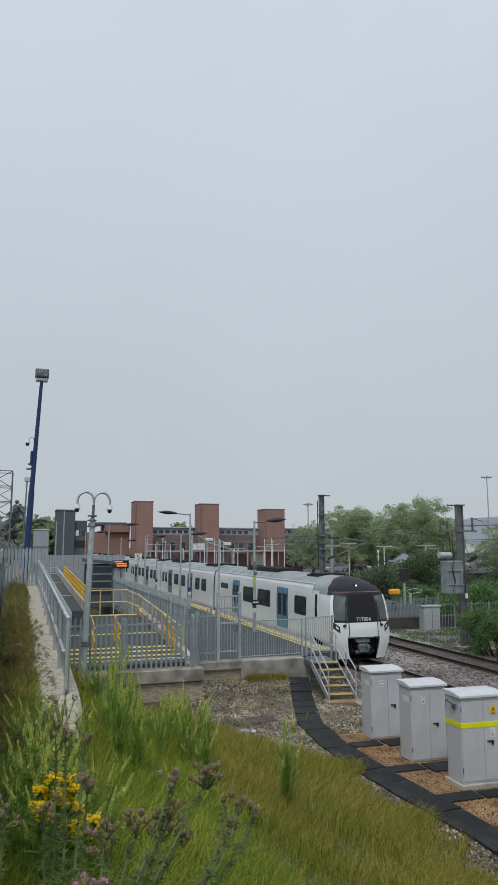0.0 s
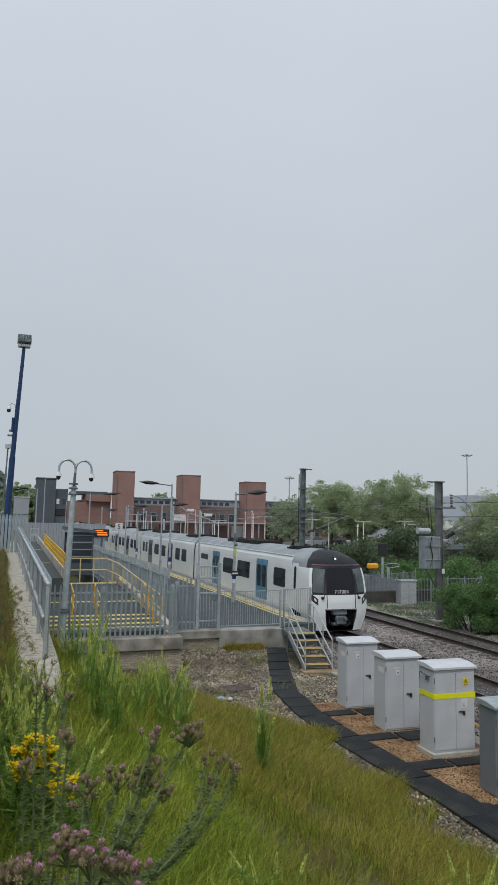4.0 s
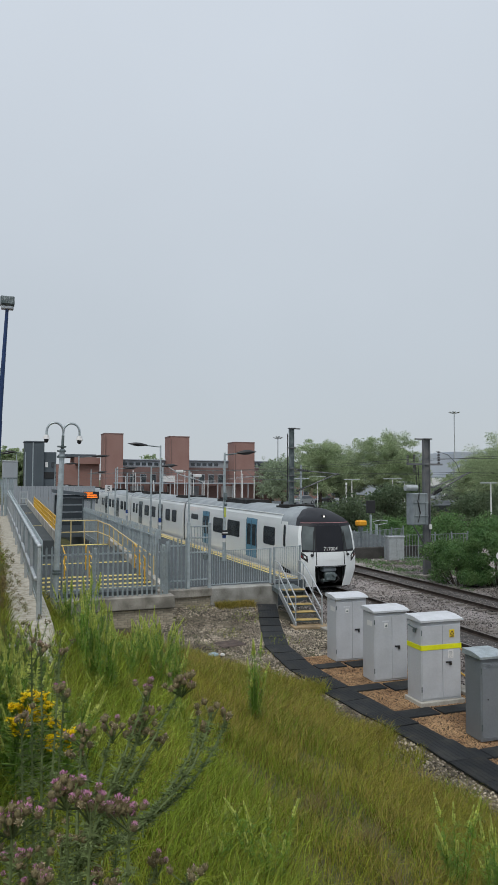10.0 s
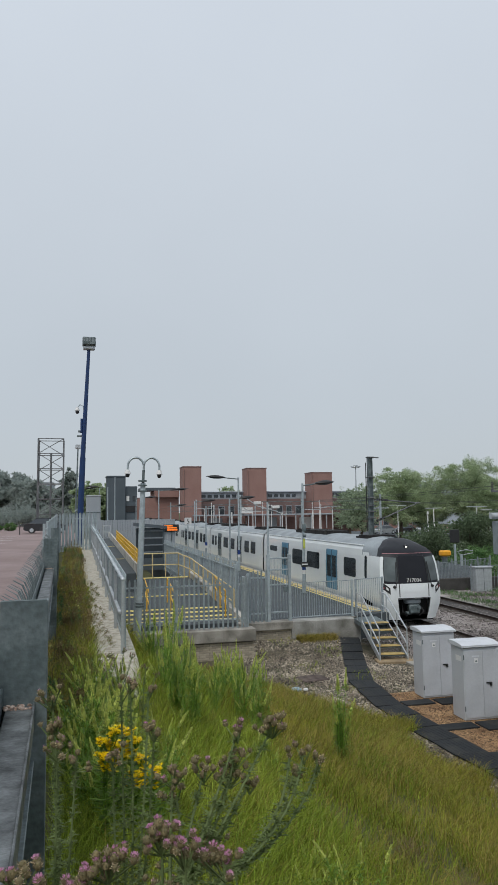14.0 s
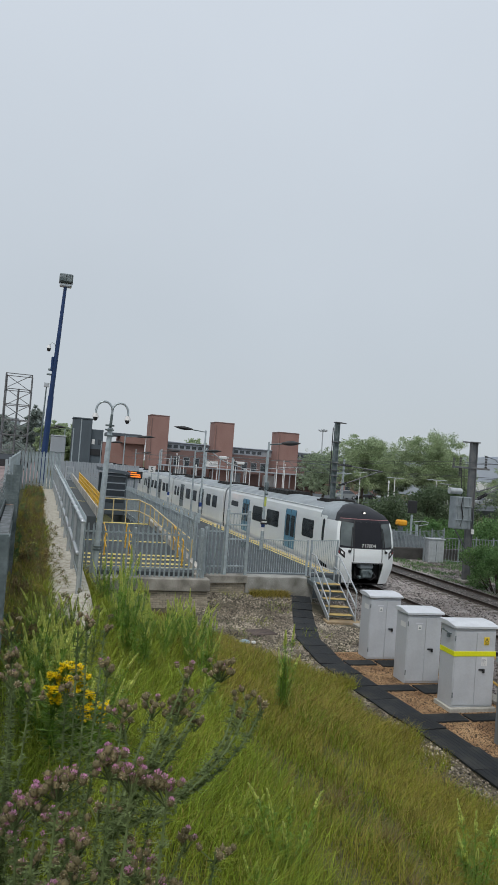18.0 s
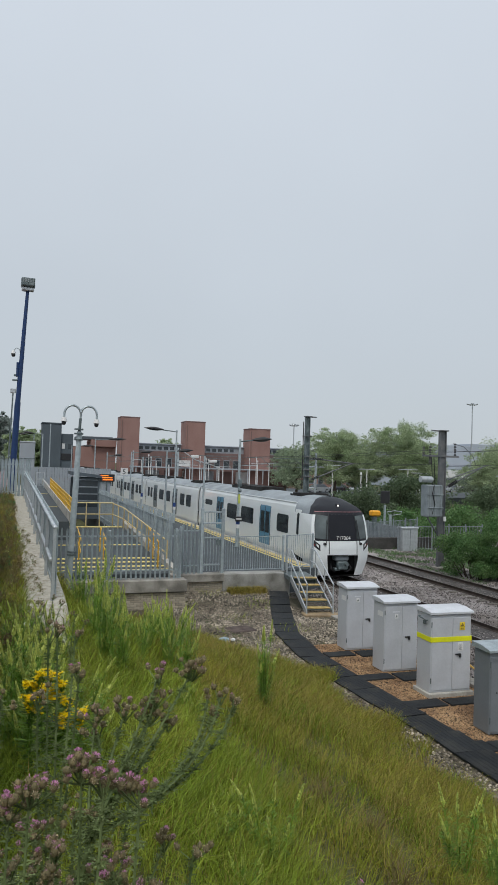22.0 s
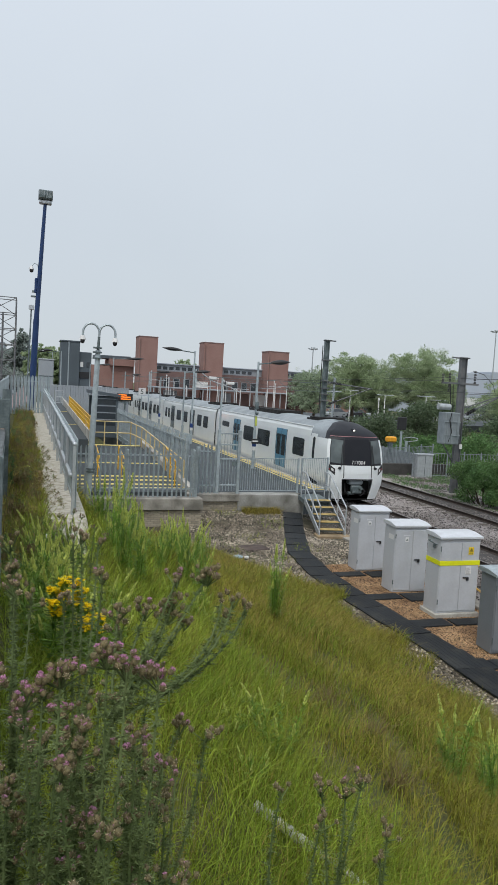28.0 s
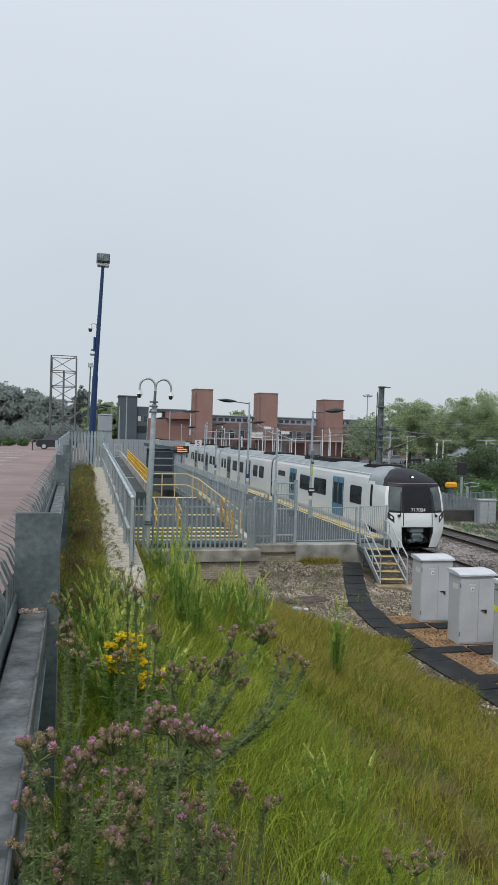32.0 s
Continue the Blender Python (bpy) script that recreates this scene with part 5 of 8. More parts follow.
part("dome_camera", ball(geo(), (-0.18, 0, 7.80), 0.11, 0.11, 0.13), BLACK, fl, smooth=True)
part("junction_box", cbox(geo(), 0.0, 0.13, -0.1, 0.1, 6.6, 7.4, 0.02), BLUE, fl)
part("small_camera", cbox(geo(), -0.18, 0.08, -0.06, 0.06, 6.36, 6.46, 0.02), GALV_DARK, fl, "small dark camera")
part("small_camera", cbox(geo(), -0.12, 0.08, -0.06, 0.06, 6.62, 6.74, 0.02), GALV_DARK, fl, "small dark camera")
part("service_bracket", pipe(geo(), [(-0.10, 0, 2.3), (-0.24, 0, 2.2), (-0.10, 0, 2.05)], 0.03), GALV, fl)

m2 = thing("car_park_lamp", "slim dark lamp column with a flat floodlight", "lamp post", pose(-0.05, 72.0, 3.1))
part("column", tube(geo(), (0, 0, 0), (0.2, 0, 8.55), 0.10, 0.07, 10), GALV_DARK, m2)
part("lantern", cbox(geo(), -0.06, 0.46, -0.2, 0.2, 8.55, 9.0, 0.04), GALV_LIGHT, m2)

# scaffold-like lattice tower
lt = thing("lattice_tower", "tall dark steel lattice tower", "tower", pose(-3.4, 100, 3.0))
W, HT = 1.68, 12.4
legs = [(-W, -W), (W, -W), (W, W), (-W, W)]
for x, y in legs:
    part("leg", tube(geo(), (x, y, 0), (x, y, HT), 0.10, 0.08, 6), STEEL_DARK, lt)
for k in range(7):
    z = HT * k / 6.0
    for (x0, y0), (x1, y1) in zip(legs, legs[1:] + legs[:1]):
        part("ring_bar", tube(geo(), (x0, y0, z), (x1, y1, z), 0.06, 0.06, 5), STEEL_DARK, lt)
        if k < 6:
            z1 = HT * (k + 1) / 6.0
            part("brace", tube(geo(), (x0, y0, z if k % 2 else z1), (x1, y1, z1 if k % 2 else z), 0.05, 0.05, 5), STEEL_DARK, lt)
part("inner_pole", tube(geo(), (0, 0, 0), (0, 0, HT * 0.85), 0.13, 0.13, 6), STEEL_DARK, lt)


def ole_mast(x, y, top, w, label, arm):
    m = thing("catenary_mast", label, "mast", pose(x, y, -0.1), "overhead line masts")
    h = top + 0.1
    g = geo()
    for s in (-1, 1):
        cbox(g, s * w / 2 - 0.025, s * w / 2 + 0.025, -0.09, 0.09, 0, h, 0.006)
    cbox(g, -w / 2, w / 2, -0.015, 0.015, 0, h, 0.003)
    part("column", g, STEEL_DARK if w > 0.3 else GALV_DARK, m)
    part("base", cbox(geo(), -w * 0.9, w * 0.9, -0.4, 0.4, -0.2, 0.3, 0.03), CONCRETE_OLD, m)
    cap = part("cap_plate", cbox(geo(), -w / 2 - 0.06, w / 2 + 0.12, -0.16, 0.16, h, h + 0.06, 0.01), STEEL_DARK, m)
    tip = part("cap_arm", cbox(geo(), *((w / 2, w / 2 + 0.45) if arm == "right" else (-w / 2 - 0.5, -w / 2)), -0.05, 0.05, h - 0.02, h + 0.05, 0.01), STEEL_DARK, m)
    return m, h


m, h = ole_mast(17.15, 38.7, 8.3, 0.26, "tall grey steel overhead line mast with insulated bracket", "right")
for z in (7.2, 5.95, 5.5, 5.15, 4.75):
    part("band", cbox(geo(), -0.25, 0.25, -0.17, 0.17, z, z + 0.06, 0.01), STEEL_DARK, m)
part("cantilever_tube", tube(geo(), (0.2, -0.1, 5.9), (3.2, -0.1, 5.65), 0.035), STEEL_DARK, m)
part("stay_tube", tube(geo(), (0.2, -0.1, 4.55), (3.0, -0.1, 5.65), 0.035), STEEL_DARK, m)
for a, b in (((0.35, -0.1, 5.9), (1.1, -0.1, 5.84)), ((0.3, -0.1, 4.6), (0.85, -0.1, 4.82))):
    g = geo()
    for k in range(6):
        p = Vector(a).lerp(Vector(b), (k + 0.2) / 6)
        q = Vector(a).lerp(Vector(b), (k + 0.7) / 6)
        tube(g, p, q, 0.085, 0.05, 10)
    part("insulator", g, BLACK, m, smooth=True)
g = geo()
tube(g, (-0.26, 0, 4.0), (-0.26, 0, 8.1), 0.03)
part("down_cable", g, BLACK, m)

m, h = ole_mast(21.84, 31.5, 7.38, 0.36, "heavy dark steel mast with switch box and wire brackets", "left")
part("cross_bar", cbox(geo(), -1.2, 1.0, -0.08, 0.08, 6.1, 6.2, 0.01), STEEL_DARK, m)
for x, z0, z1 in ((-1.15, 6.2, 6.65), (-0.75, 6.0, 6.7), (0.8, 6.2, 6.9), (-0.75, 5.7, 6.1)):
    g = geo()
    for k in range(5):
        tube(g, (x, 0, z0 + (z1 - z0) * k / 5), (x, 0, z0 + (z1 - z0) * (k + 0.7) / 5), 0.08, 0.05, 10)
    part("insulator", g, BLACK, m, smooth=True)
for x in (-0.7, -0.55):
    part("drop_cable", tube(geo(), (x, -0.05, 6.1), (x + 0.1, -0.05, 4.6), 0.02), BLACK, m)
part("bracket_tube", tube(geo(), (0.3, 0, 4.5), (2.7, 0, 5.7), 0.035), STEEL_DARK, m)
part("bracket_tube", tube(geo(), (0.3, 0, 4.9), (2.9, 0, 5.75), 0.03), STEEL_DARK, m)
g = geo()
for k in range(6):
    p = Vector((0.45, 0, 4.57)).lerp(Vector((1.0, 0, 4.85)), k / 6)
    q = Vector((0.45, 0, 4.57)).lerp(Vector((1.0, 0, 4.85)), (k + 0.6) / 6)
    tube(g, p, q, 0.10, 0.06, 10)
part("insulator", g, BLACK, m, smooth=True)
bx = part("switch_box", cbox(geo(), -1.18, -0.25, -0.5, 0.15, 2.95, 4.62, 0.04), GALV_MID, m, "ribbed light grey switch box")
for x in (-1.05, -0.75, -0.4):
    part("rib", cbox(geo(), x - 0.03, x + 0.03, -0.54, -0.5, 3.0, 4.58, 0.01), GALV_MID, bx)
for z in (3.4, 4.1):
    part("rib", cbox(geo(), -1.2, -0.23, -0.56, -0.5, z, z + 0.05, 0.01), GALV_MID, bx)
g = pipe(geo(), [(-0.85, -0.58, 4.6), (-0.95, -0.6, 4.2), (-0.8, -0.6, 3.6), (-0.95, -0.6, 3.1)], 0.03)
part("hose", g, BLACK, bx)
part("drum", tube(geo(), (-1.45, -0.2, 4.9), (-0.75, -0.2, 4.9), 0.16, 0.16, 12), GALV_LIGHT, m, "pale grey drum", smooth=True)
part("prop", pipe(geo(), [(-1.0, -0.2, 2.95), (-0.2, 0, 2.0)], 0.04), STEEL_DARK, m)
part("label_plate", cbox(geo(), 0.05, 0.22, -0.16, -0.14, 2.7, 2.95, 0.004), SIGN_WHITE, m)

wires = thing("overhead_wires", "thin dark overhead line wires above the tracks", "cables", pose(0, 0, 0))
for x, z, dx in ((19.4, 5.55, 0.0), (19.5, 6.3, 0.0), (24.2, 5.55, 0), (24.3, 6.5, 0), (14.35, 5.3, 0)):
    y0 = 38 if x < 15 else -60
    g = geo()
    pts = []
    y = y0
    while y <= 220:
        span = ((y - 31.5) % 50) / 50
        sag = -0.35 * 4 * span * (1 - span) if z > 5.8 else 0
        pts.append((x + 0.2 * math.sin(y * 0.06), y, z + sag))
        y += 10
    pipe(g, pts, 0.009, 4)
    part("wire", g, BLACK, wires)
pts = [(21.9, 31.5, 6.7)]
g = pipe(geo(), [(22.5, 31.5, 6.75), (23.2, 31.5, 6.6), (23.8, 31.5, 6.1), (24.0, 31.5, 5.6)], 0.015, 4)
part("wire", g, BLACK, wires)
# portals further along the line
for y in (72.0, 100.0, 128.0):
    p = thing("catenary_portal", "grey steel overhead line portal over the tracks", "gantry", pose(17.0, y, 0), "overhead line portals")
    part("leg", cbox(geo(), -0.09, 0.09, -0.09, 0.09, 0, 6.9, 0.01), GALV, p)
    part("leg", cbox(geo(), 16.0, 16.18, -0.09, 0.09, 0, 6.9, 0.01), GALV, p)
    part("beam", cbox(geo(), -0.6, 16.6, -0.05, 0.05, 6.12, 6.18, 0.01), GALV_DARK, p)
    part("beam", cbox(geo(), -0.6, 16.6, -0.04, 0.04, 5.2, 5.24, 0.01), GALV_DARK, p)
    for k in range(4):
        part("dropper", tube(geo(), (1.5 + 4 * k, 0, 6.1), (2.6 + 4 * k, 0, 5.2), 0.03), GALV_DARK, p)

# ---- buildings and distance ----


def window_row(parent, x0, x1, n, y, z0, z1, gap=0.25, frame_mat=None):
    w = (x1 - x0) / n
    for k in range(n):
        a = x0 + w * k + gap / 2
        win = part("window", cbox(geo(), a, a + w - gap, y - 0.06, y + 0.04, z0, z1, 0.02), frame_mat or PANEL, parent)
        part("pane", cbox(geo(), a + 0.12, a + w - gap - 0.12, y - 0.085, y - 0.05, z0 + 0.12, z1 - 0.12, 0.01), GLASS, win)


tow_label = "windowless red-brown brick stair tower of the station building"
for x0, x1, z, y in ((23.8, 28.1, 15.6, 158.0), (39.0, 43.7, 15.3, 158.0), (54.9, 60.2, 14.3, 158.0)):
    t = thing("brick_tower", tow_label, "tower", pose(x0, y, 0), "towers of the station building")
    part("shaft", cbox(geo(), 0, x1 - x0, 0, 5, -0.2, z - 0.25, 0.05), RED_BRICK, t)
    part("parapet", cbox(geo(), -0.06, x1 - x0 + 0.06, -0.06, 5.06, z - 0.25, z, 0.03), DARK_BRICK, t)
    part("corner_pipe", tube(geo(), (0.35, -0.1, 0), (0.35, -0.1, z - 0.8), 0.08), DARK_BRICK, t)

sb = thing("station_building", "long brick and grey panel station building with ribbon windows", "building", pose(0, 162, 0))
part("lower_wall", cbox(geo(), 28, 80, 0, 12, 0, 8.0, 0.05), DARK_BRICK, sb)
part("upper_band", cbox(geo(), 28, 80, 0.4, 12, 8.0, 9.6, 0.05), PANEL, sb)
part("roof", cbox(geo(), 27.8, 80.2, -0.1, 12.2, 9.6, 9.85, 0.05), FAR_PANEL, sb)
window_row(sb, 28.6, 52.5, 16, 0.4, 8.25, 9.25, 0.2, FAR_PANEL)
window_row(sb, 60.5, 72.0, 6, 0.4, 8.2, 9.4)
window_row(sb, 30, 54, 10, 0.0, 4.2, 6.4, 0.9)
part("wing_wall", cbox(geo(), 10, 24, 4, 14, 0, 8.6, 0.05), RED_BRICK, sb)
part("wing_step", cbox(geo(), 18.2, 24, 3, 14, 8.6, 10.2, 0.05), RED_BRICK, sb)
part("wing_roof", cbox(geo(), 15.0, 23.4, 5, 12, 10.2, 11.0, 0.1), SLATE, sb)
part("canopy", cbox(geo(), 26, 70, -7, -2, 4.1, 4.4, 0.05), PANEL, sb)
for k in range(12):
    part("canopy_post", cbox(geo(), 27 + 3.8 * k, 27.25 + 3.8 * k, -6.8, -6.6, 0.9, 4.1, 0.02), GALV_LIGHT, sb)
for k in range(9):
    part("kiosk_front", cbox(geo(), 30 + 4.4 * k, 33.2 + 4.4 * k, -3.0, -2.6, 0.9, 3.6, 0.05), (PANEL, DARK_BRICK, SIGN_WHITE)[k % 3], sb)
part("sign_board", cbox(geo(), 36.5, 39.5, -7.3, -7.1, 4.6, 6.0, 0.02), SIGN_WHITE, sb)

lift = thing("lift_tower", "dark blue-grey clad lift tower with a lower wing", "building", pose(4.6, 108, 0))
part("shaft", cbox(geo(), 0, 2.8, 0, 4, 2.5, 10.6, 0.05), SLATE, lift)
part("cap", cbox(geo(), -0.1, 2.9, -0.1, 4.1, 10.6, 10.8, 0.03), SLATE, lift)
part("wing", cbox(geo(), 2.8, 4.6, 0.5, 4, 2.5, 9.2, 0.05), SLATE, lift)
for k, z in enumerate((6.9, 6.9)):
    part("pane", cbox(geo(), 2.95 + 0.95 * k, 3.4 + 0.95 * k, 0.42, 0.5, z, z + 0.8, 0.02), SIGN_WHITE if k == 0 else GLASS, lift)
part("wing_band", cbox(geo(), 2.8, 4.6, 0.38, 0.5, 5.2, 6.2, 0.02), BLACK, lift)

van = thing("site_cabin", "pale grey boxy site cabin beyond the fence", "cabin", pose(1.25, 88, 3.1))
part("body", cbox(geo(), 0, 1.75, 0, 4, 0.2, 4.1, 0.06), PANEL, van)
part("roof", cbox(geo(), -0.06, 1.81, -0.06, 4.06, 4.1, 4.25, 0.03), GALV_LIGHT, van)
part("rail", cbox(geo(), 0.0, 1.75, -0.05, 0.0, 2.1, 2.2, 0.01), GALV_DARK, van)

ind = thing("industrial_building", "large pale blue-grey clad building in the distance", "building", pose(118, 205, 0))
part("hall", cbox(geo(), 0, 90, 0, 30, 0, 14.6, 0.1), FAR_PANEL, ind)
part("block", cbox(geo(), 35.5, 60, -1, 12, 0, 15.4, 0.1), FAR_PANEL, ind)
part("white_wall", cbox(geo(), 20, 60, -6, -2, 0, 6.0, 0.1), SIGN_WHITE, ind)
part("dark_band", cbox(geo(), 20, 60, -6.2, -6.0, 1.5, 3.2, 0.05), SLATE, ind)
window_row(ind, 37, 43, 2, -1.0, 7.0, 8.6, 0.5)

br = thing("low_brick_building", "low red brick building behind the parked cars", "building", pose(62, 142, 0))
part("wall", cbox(geo(), 0, 16, 0, 8, 0, 4.4, 0.05), RED_BRICK, br)
part("roof", prism(geo(), [(-0.4, 4.4), (8.4, 4.4), (4, 6.2)], "x", -0.4, 16.4), SLATE, br)
window_row(br, 1, 15, 6, 0, 1.6, 3.0, 1.0)
far_hall = thing("distant_hall", "hazy grey flat-roofed building beyond the car park trees", "building", pose(-40, 190, 0))
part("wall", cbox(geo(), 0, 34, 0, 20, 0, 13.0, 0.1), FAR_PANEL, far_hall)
part("roof_edge", cbox(geo(), -0.2, 34.2, -0.2, 20.2, 13.0, 13.4, 0.05), PANEL, far_hall)

# platform across the tracks
g = geo()
slab(g, [(24.0, 47), (28.5, 47), (28.5, 150), (24.0, 150)], -0.1, 0.95)
add(g, [(24.2, 42, 0.1), (28.3, 42, 0.1), (28.5, 47, 0.95), (24.0, 47, 0.95), (24.2, 42, -0.1), (28.3, 42, -0.1), (28.5, 47, -0.1), (24.0, 47, -0.1)], BOX_FACES)
tagged(new("platform_far", mesh("platform_far", g, ASPHALT)), "pale concrete island platform across the tracks", "platform", kind="structure")
railing("platform_railing", (21.2, 40.0), (27.5, 42.5), (0.0, 0.1), 1.75, 0.14, 0.014, label="galvanised bar railing at the end of the far platform", posts=1.4, post_h=0.12, mat=GALV_MID)
railing("platform_railing", (24.2, 39.6), (30.0, 38.6), (0.0, 0.1), 1.6, 0.2, 0.014, label="galvanised post and rail fence beside the far track", posts=1.2, post_h=0.1, mat=GALV_MID)
g = geo()
cbox(g, 20.9, 29.0, 40.4, 40.8, -0.2, 0.75, 0.03)
tagged(new("wall_far", mesh("wall_far", g, DARK_WALL)), "dark stained low wall under the far railing", "wall", kind="structure")
eq = thing("small_cabinet", "pale grey metal equipment cabinet by the far railing", "cabinet", pose(24.3, 39.2, 0))
part("body", cbox(geo(), 0, 1.15, 0, 0.6, 0.0, 1.45, 0.03), GALV_LIGHT, eq)
part("lid", cbox(geo(), -0.05, 1.2, -0.05, 0.65, 1.45, 1.55, 0.02), GALV_LIGHT, eq)
part("door_seam", cbox(geo(), 0.56, 0.59, -0.012, 0.0, 0.1, 1.4, 0.004), GALV_DARK, eq)
oc = thing("orange_cover", "orange plastic cover over a trackside unit", "cover", pose(25.2, 45.0, 0.95))
part("cover", cbox(geo(), 0.12, 0.86, 0, 0.6, 0.85, 1.27, 0.10), ORANGE, oc)
part("stand", cbox(geo(), 0.3, 0.6, 0.15, 0.45, 0, 0.9, 0.02), GALV_DARK, oc)
sg = thing("railway_signal", "black railway signal head on a post with a hooped ladder", "signal", pose(27.8, 47.5, 0.9))
part("post", tube(geo(), (0, 0, 0), (0, 0, 1.6), 0.09), GALV, sg)
part("head", cbox(geo(), -0.36, 0.36, -0.12, 0.12, 1.72, 2.7, 0.04), BLACK, sg)
hoop = pipe(geo(), [(0.2, -0.5, 0.2), (0.1, -0.5, 0.85), (-0.1, -0.5, 1.1), (0.6, -0.5, 1.2), (1.2, -0.5, 1.12), (1.15, -0.5, 0.95), (0.4, -0.5, 0.85)], 0.03)
part("ladder_hoop", hoop, GALV_LIGHT, sg)
part("hoop_post", cbox(geo(), 0.1, 0.3, -0.55, -0.45, -0.6, 0.9, 0.01), GALV, sg)


def t_lamp(x, y, top, z0=0.95, head=True):
    p = thing("t_lamp_post", "slim white lamp post with a straight cross arm" if head else "slim white post with a small lantern", "lamp post", pose(x, y, z0), "white lamp posts")
    part("pole", tube(geo(), (0, 0, 0), (0, 0, top - z0), 0.08, 0.06, 8), SIGN_WHITE, p)
    if head:
        part("cross_arm", cbox(geo(), -1.25, 1.25, -0.1, 0.1, top - z0, top - z0 + 0.10, 0.02), GALV_LIGHT, p)
    else:
        part("lantern", tube(geo(), (0, 0, top - z0), (0, 0, top - z0 + 0.3), 0.13, 0.1, 8), SIGN_WHITE, p)
    return p


for x, y, top in ((43.9, 70.0, 5.3), (46.8, 85.0, 5.2), (43.0, 88.0, 5.6), (38.5, 84.0, 5.3), (35.0, 92, 5.6), (33.5, 96.0, 5.2), (48.0, 58.0, 4.9), (30.0, 98, 4.9), (26.5, 104, 5.0), (52.0, 80, 4.9)):
    t_lamp(x, y, top)
for x, y, top in ((37.8, 70.0, 4.6), (27.0, 90.0, 4.6), (24.5, 110.0, 4.7)):
    t_lamp(x, y, top, head=False)
for x, y, top, w in ((120.3, 160.0, 24.4, 1.6), (63.0, 150, 15.4, 1.2), (48.2, 180, 14.0, 1.0)):
    p = thing("high_mast_light", "tall slim grey high-mast light", "lamp post", pose(x, y, 0), "high-mast lights")
    part("mast", tube(geo(), (0, 0, 0), (0, 0, top), 0.22, 0.12, 8), GALV_LIGHT, p)
    part("head_ring", tube(geo(), (0, 0, top - 0.3), (0, 0, top), 0.5, 0.5, 10), GALV_LIGHT, p)
    for k in range(6):
        a = k * math.pi / 3
        part("lamp_unit", tube(geo(), (0.5 * math.cos(a), 0.5 * math.sin(a), top - 0.5), (w * math.cos(a), w * math.sin(a), top - 0.25), 0.18, 0.14, 6), GALV_LIGHT, p)


def parked_car(at, paint, label, length=4.3):
    c = thing("parked_car", label, "car", at, "parked cars")
    L = length
    body = [(-L / 2, 0.35), (-L / 2 + 0.05, 0.75), (-L / 2 + 0.9, 0.95), (L / 2 - 0.5, 0.98), (L / 2 - 0.05, 0.85), (L / 2, 0.4), (L / 2 - 0.2, 0.25), (-L / 2 + 0.2, 0.25)]
    g = geo()
    loft(g, [[(x * 0.97, -0.86, z) for x, z in body], [(x, -0.78, z) for x, z in body], [(x, 0.78, z) for x, z in body], [(x * 0.97, 0.86, z) for x, z in body]])
    part("body", g, paint, c, smooth=True)
    cabin = [(-L / 2 + 0.75, 0.95), (-L / 2 + 1.5, 1.42), (-L / 2 + 1.9, 1.48), (L / 2 - 1.2, 1.46), (L / 2 - 0.45, 0.97)]
    g = geo()
    loft(g, [[(x, -0.78, min(z, 0.97)) if z < 1 else (x, -0.60, z) for x, z in cabin], [(x, 0.78, min(z, 0.97)) if z < 1 else (x, 0.60, z) for x, z in cabin]])
    part("cabin_glass", g, GLASS, c)
    part("roof", cbox(geo(), -L / 2 + 1.6, L / 2 - 1.2, -0.6, 0.6, 1.46, 1.51, 0.02), paint, c)
    for sx in (-L / 2 + 0.75, L / 2 - 0.8):
        for sy in (-0.8, 0.8):
            w = part("wheel", prism(geo(), [(sx + 0.32 * math.cos(i * math.pi / 8), 0.32 + 0.32 * math.sin(i * math.pi / 8)) for i in range(16)], "y", sy - 0.1, sy + 0.1), TYRE, c)
            part("rim", prism(geo(), [(sx + 0.2 * math.cos(i * math.pi / 6), 0.32 + 0.2 * math.sin(i * math.pi / 6)) for i in range(12)], "y", sy - 0.115, sy + 0.115), GALV_LIGHT, w)
    return c


parked_car(pose(-2.87, 73.2, UPPER + 0.02, 0, 0, 180), CAR_DARK, "dark grey hatchback parked on the paved car park")
pal = (CAR_LIGHT, CAR_DARK, CAR_LIGHT, CAR_RED, CAR_DARK, CAR_LIGHT, CAR_LIGHT, CAR_DARK)
nam = ("silver", "dark grey", "silver", "red", "dark grey", "silver", "silver", "dark grey")
for k in range(10):
    parked_car(pose(52 + 4.6 * k, 112 + 1.2 * (k % 3), 0.9 if k < 6 else 1.4, 0, 0, 20 + 4 * (k % 4)), pal[k % 8], nam[k % 8] + " car parked beyond the railway")
g = geo()
slab(g, [(46, 100), (130, 100), (130, 130), (46, 130)], -0.1, 0.9)
tagged(new("car_park_far", mesh("car_park_far", g, ASPHALT)), "asphalt car park beyond the railway", "car park", kind="structure")

hoop = thing("hoop_barrier", "dark tubular hoop barrier on the car park", "barrier", pose(-5.05, 68.4, UPPER))
part("hoop", pipe(geo(), [(0, 0, 0), (0, 0, 0.75), (0.15, 0, 0.98), (0.4, 0, 1.02), (1.4, 0, 1.02)], 0.05, 8), BLACK, hoop, smooth=True)

# ---- trees ----


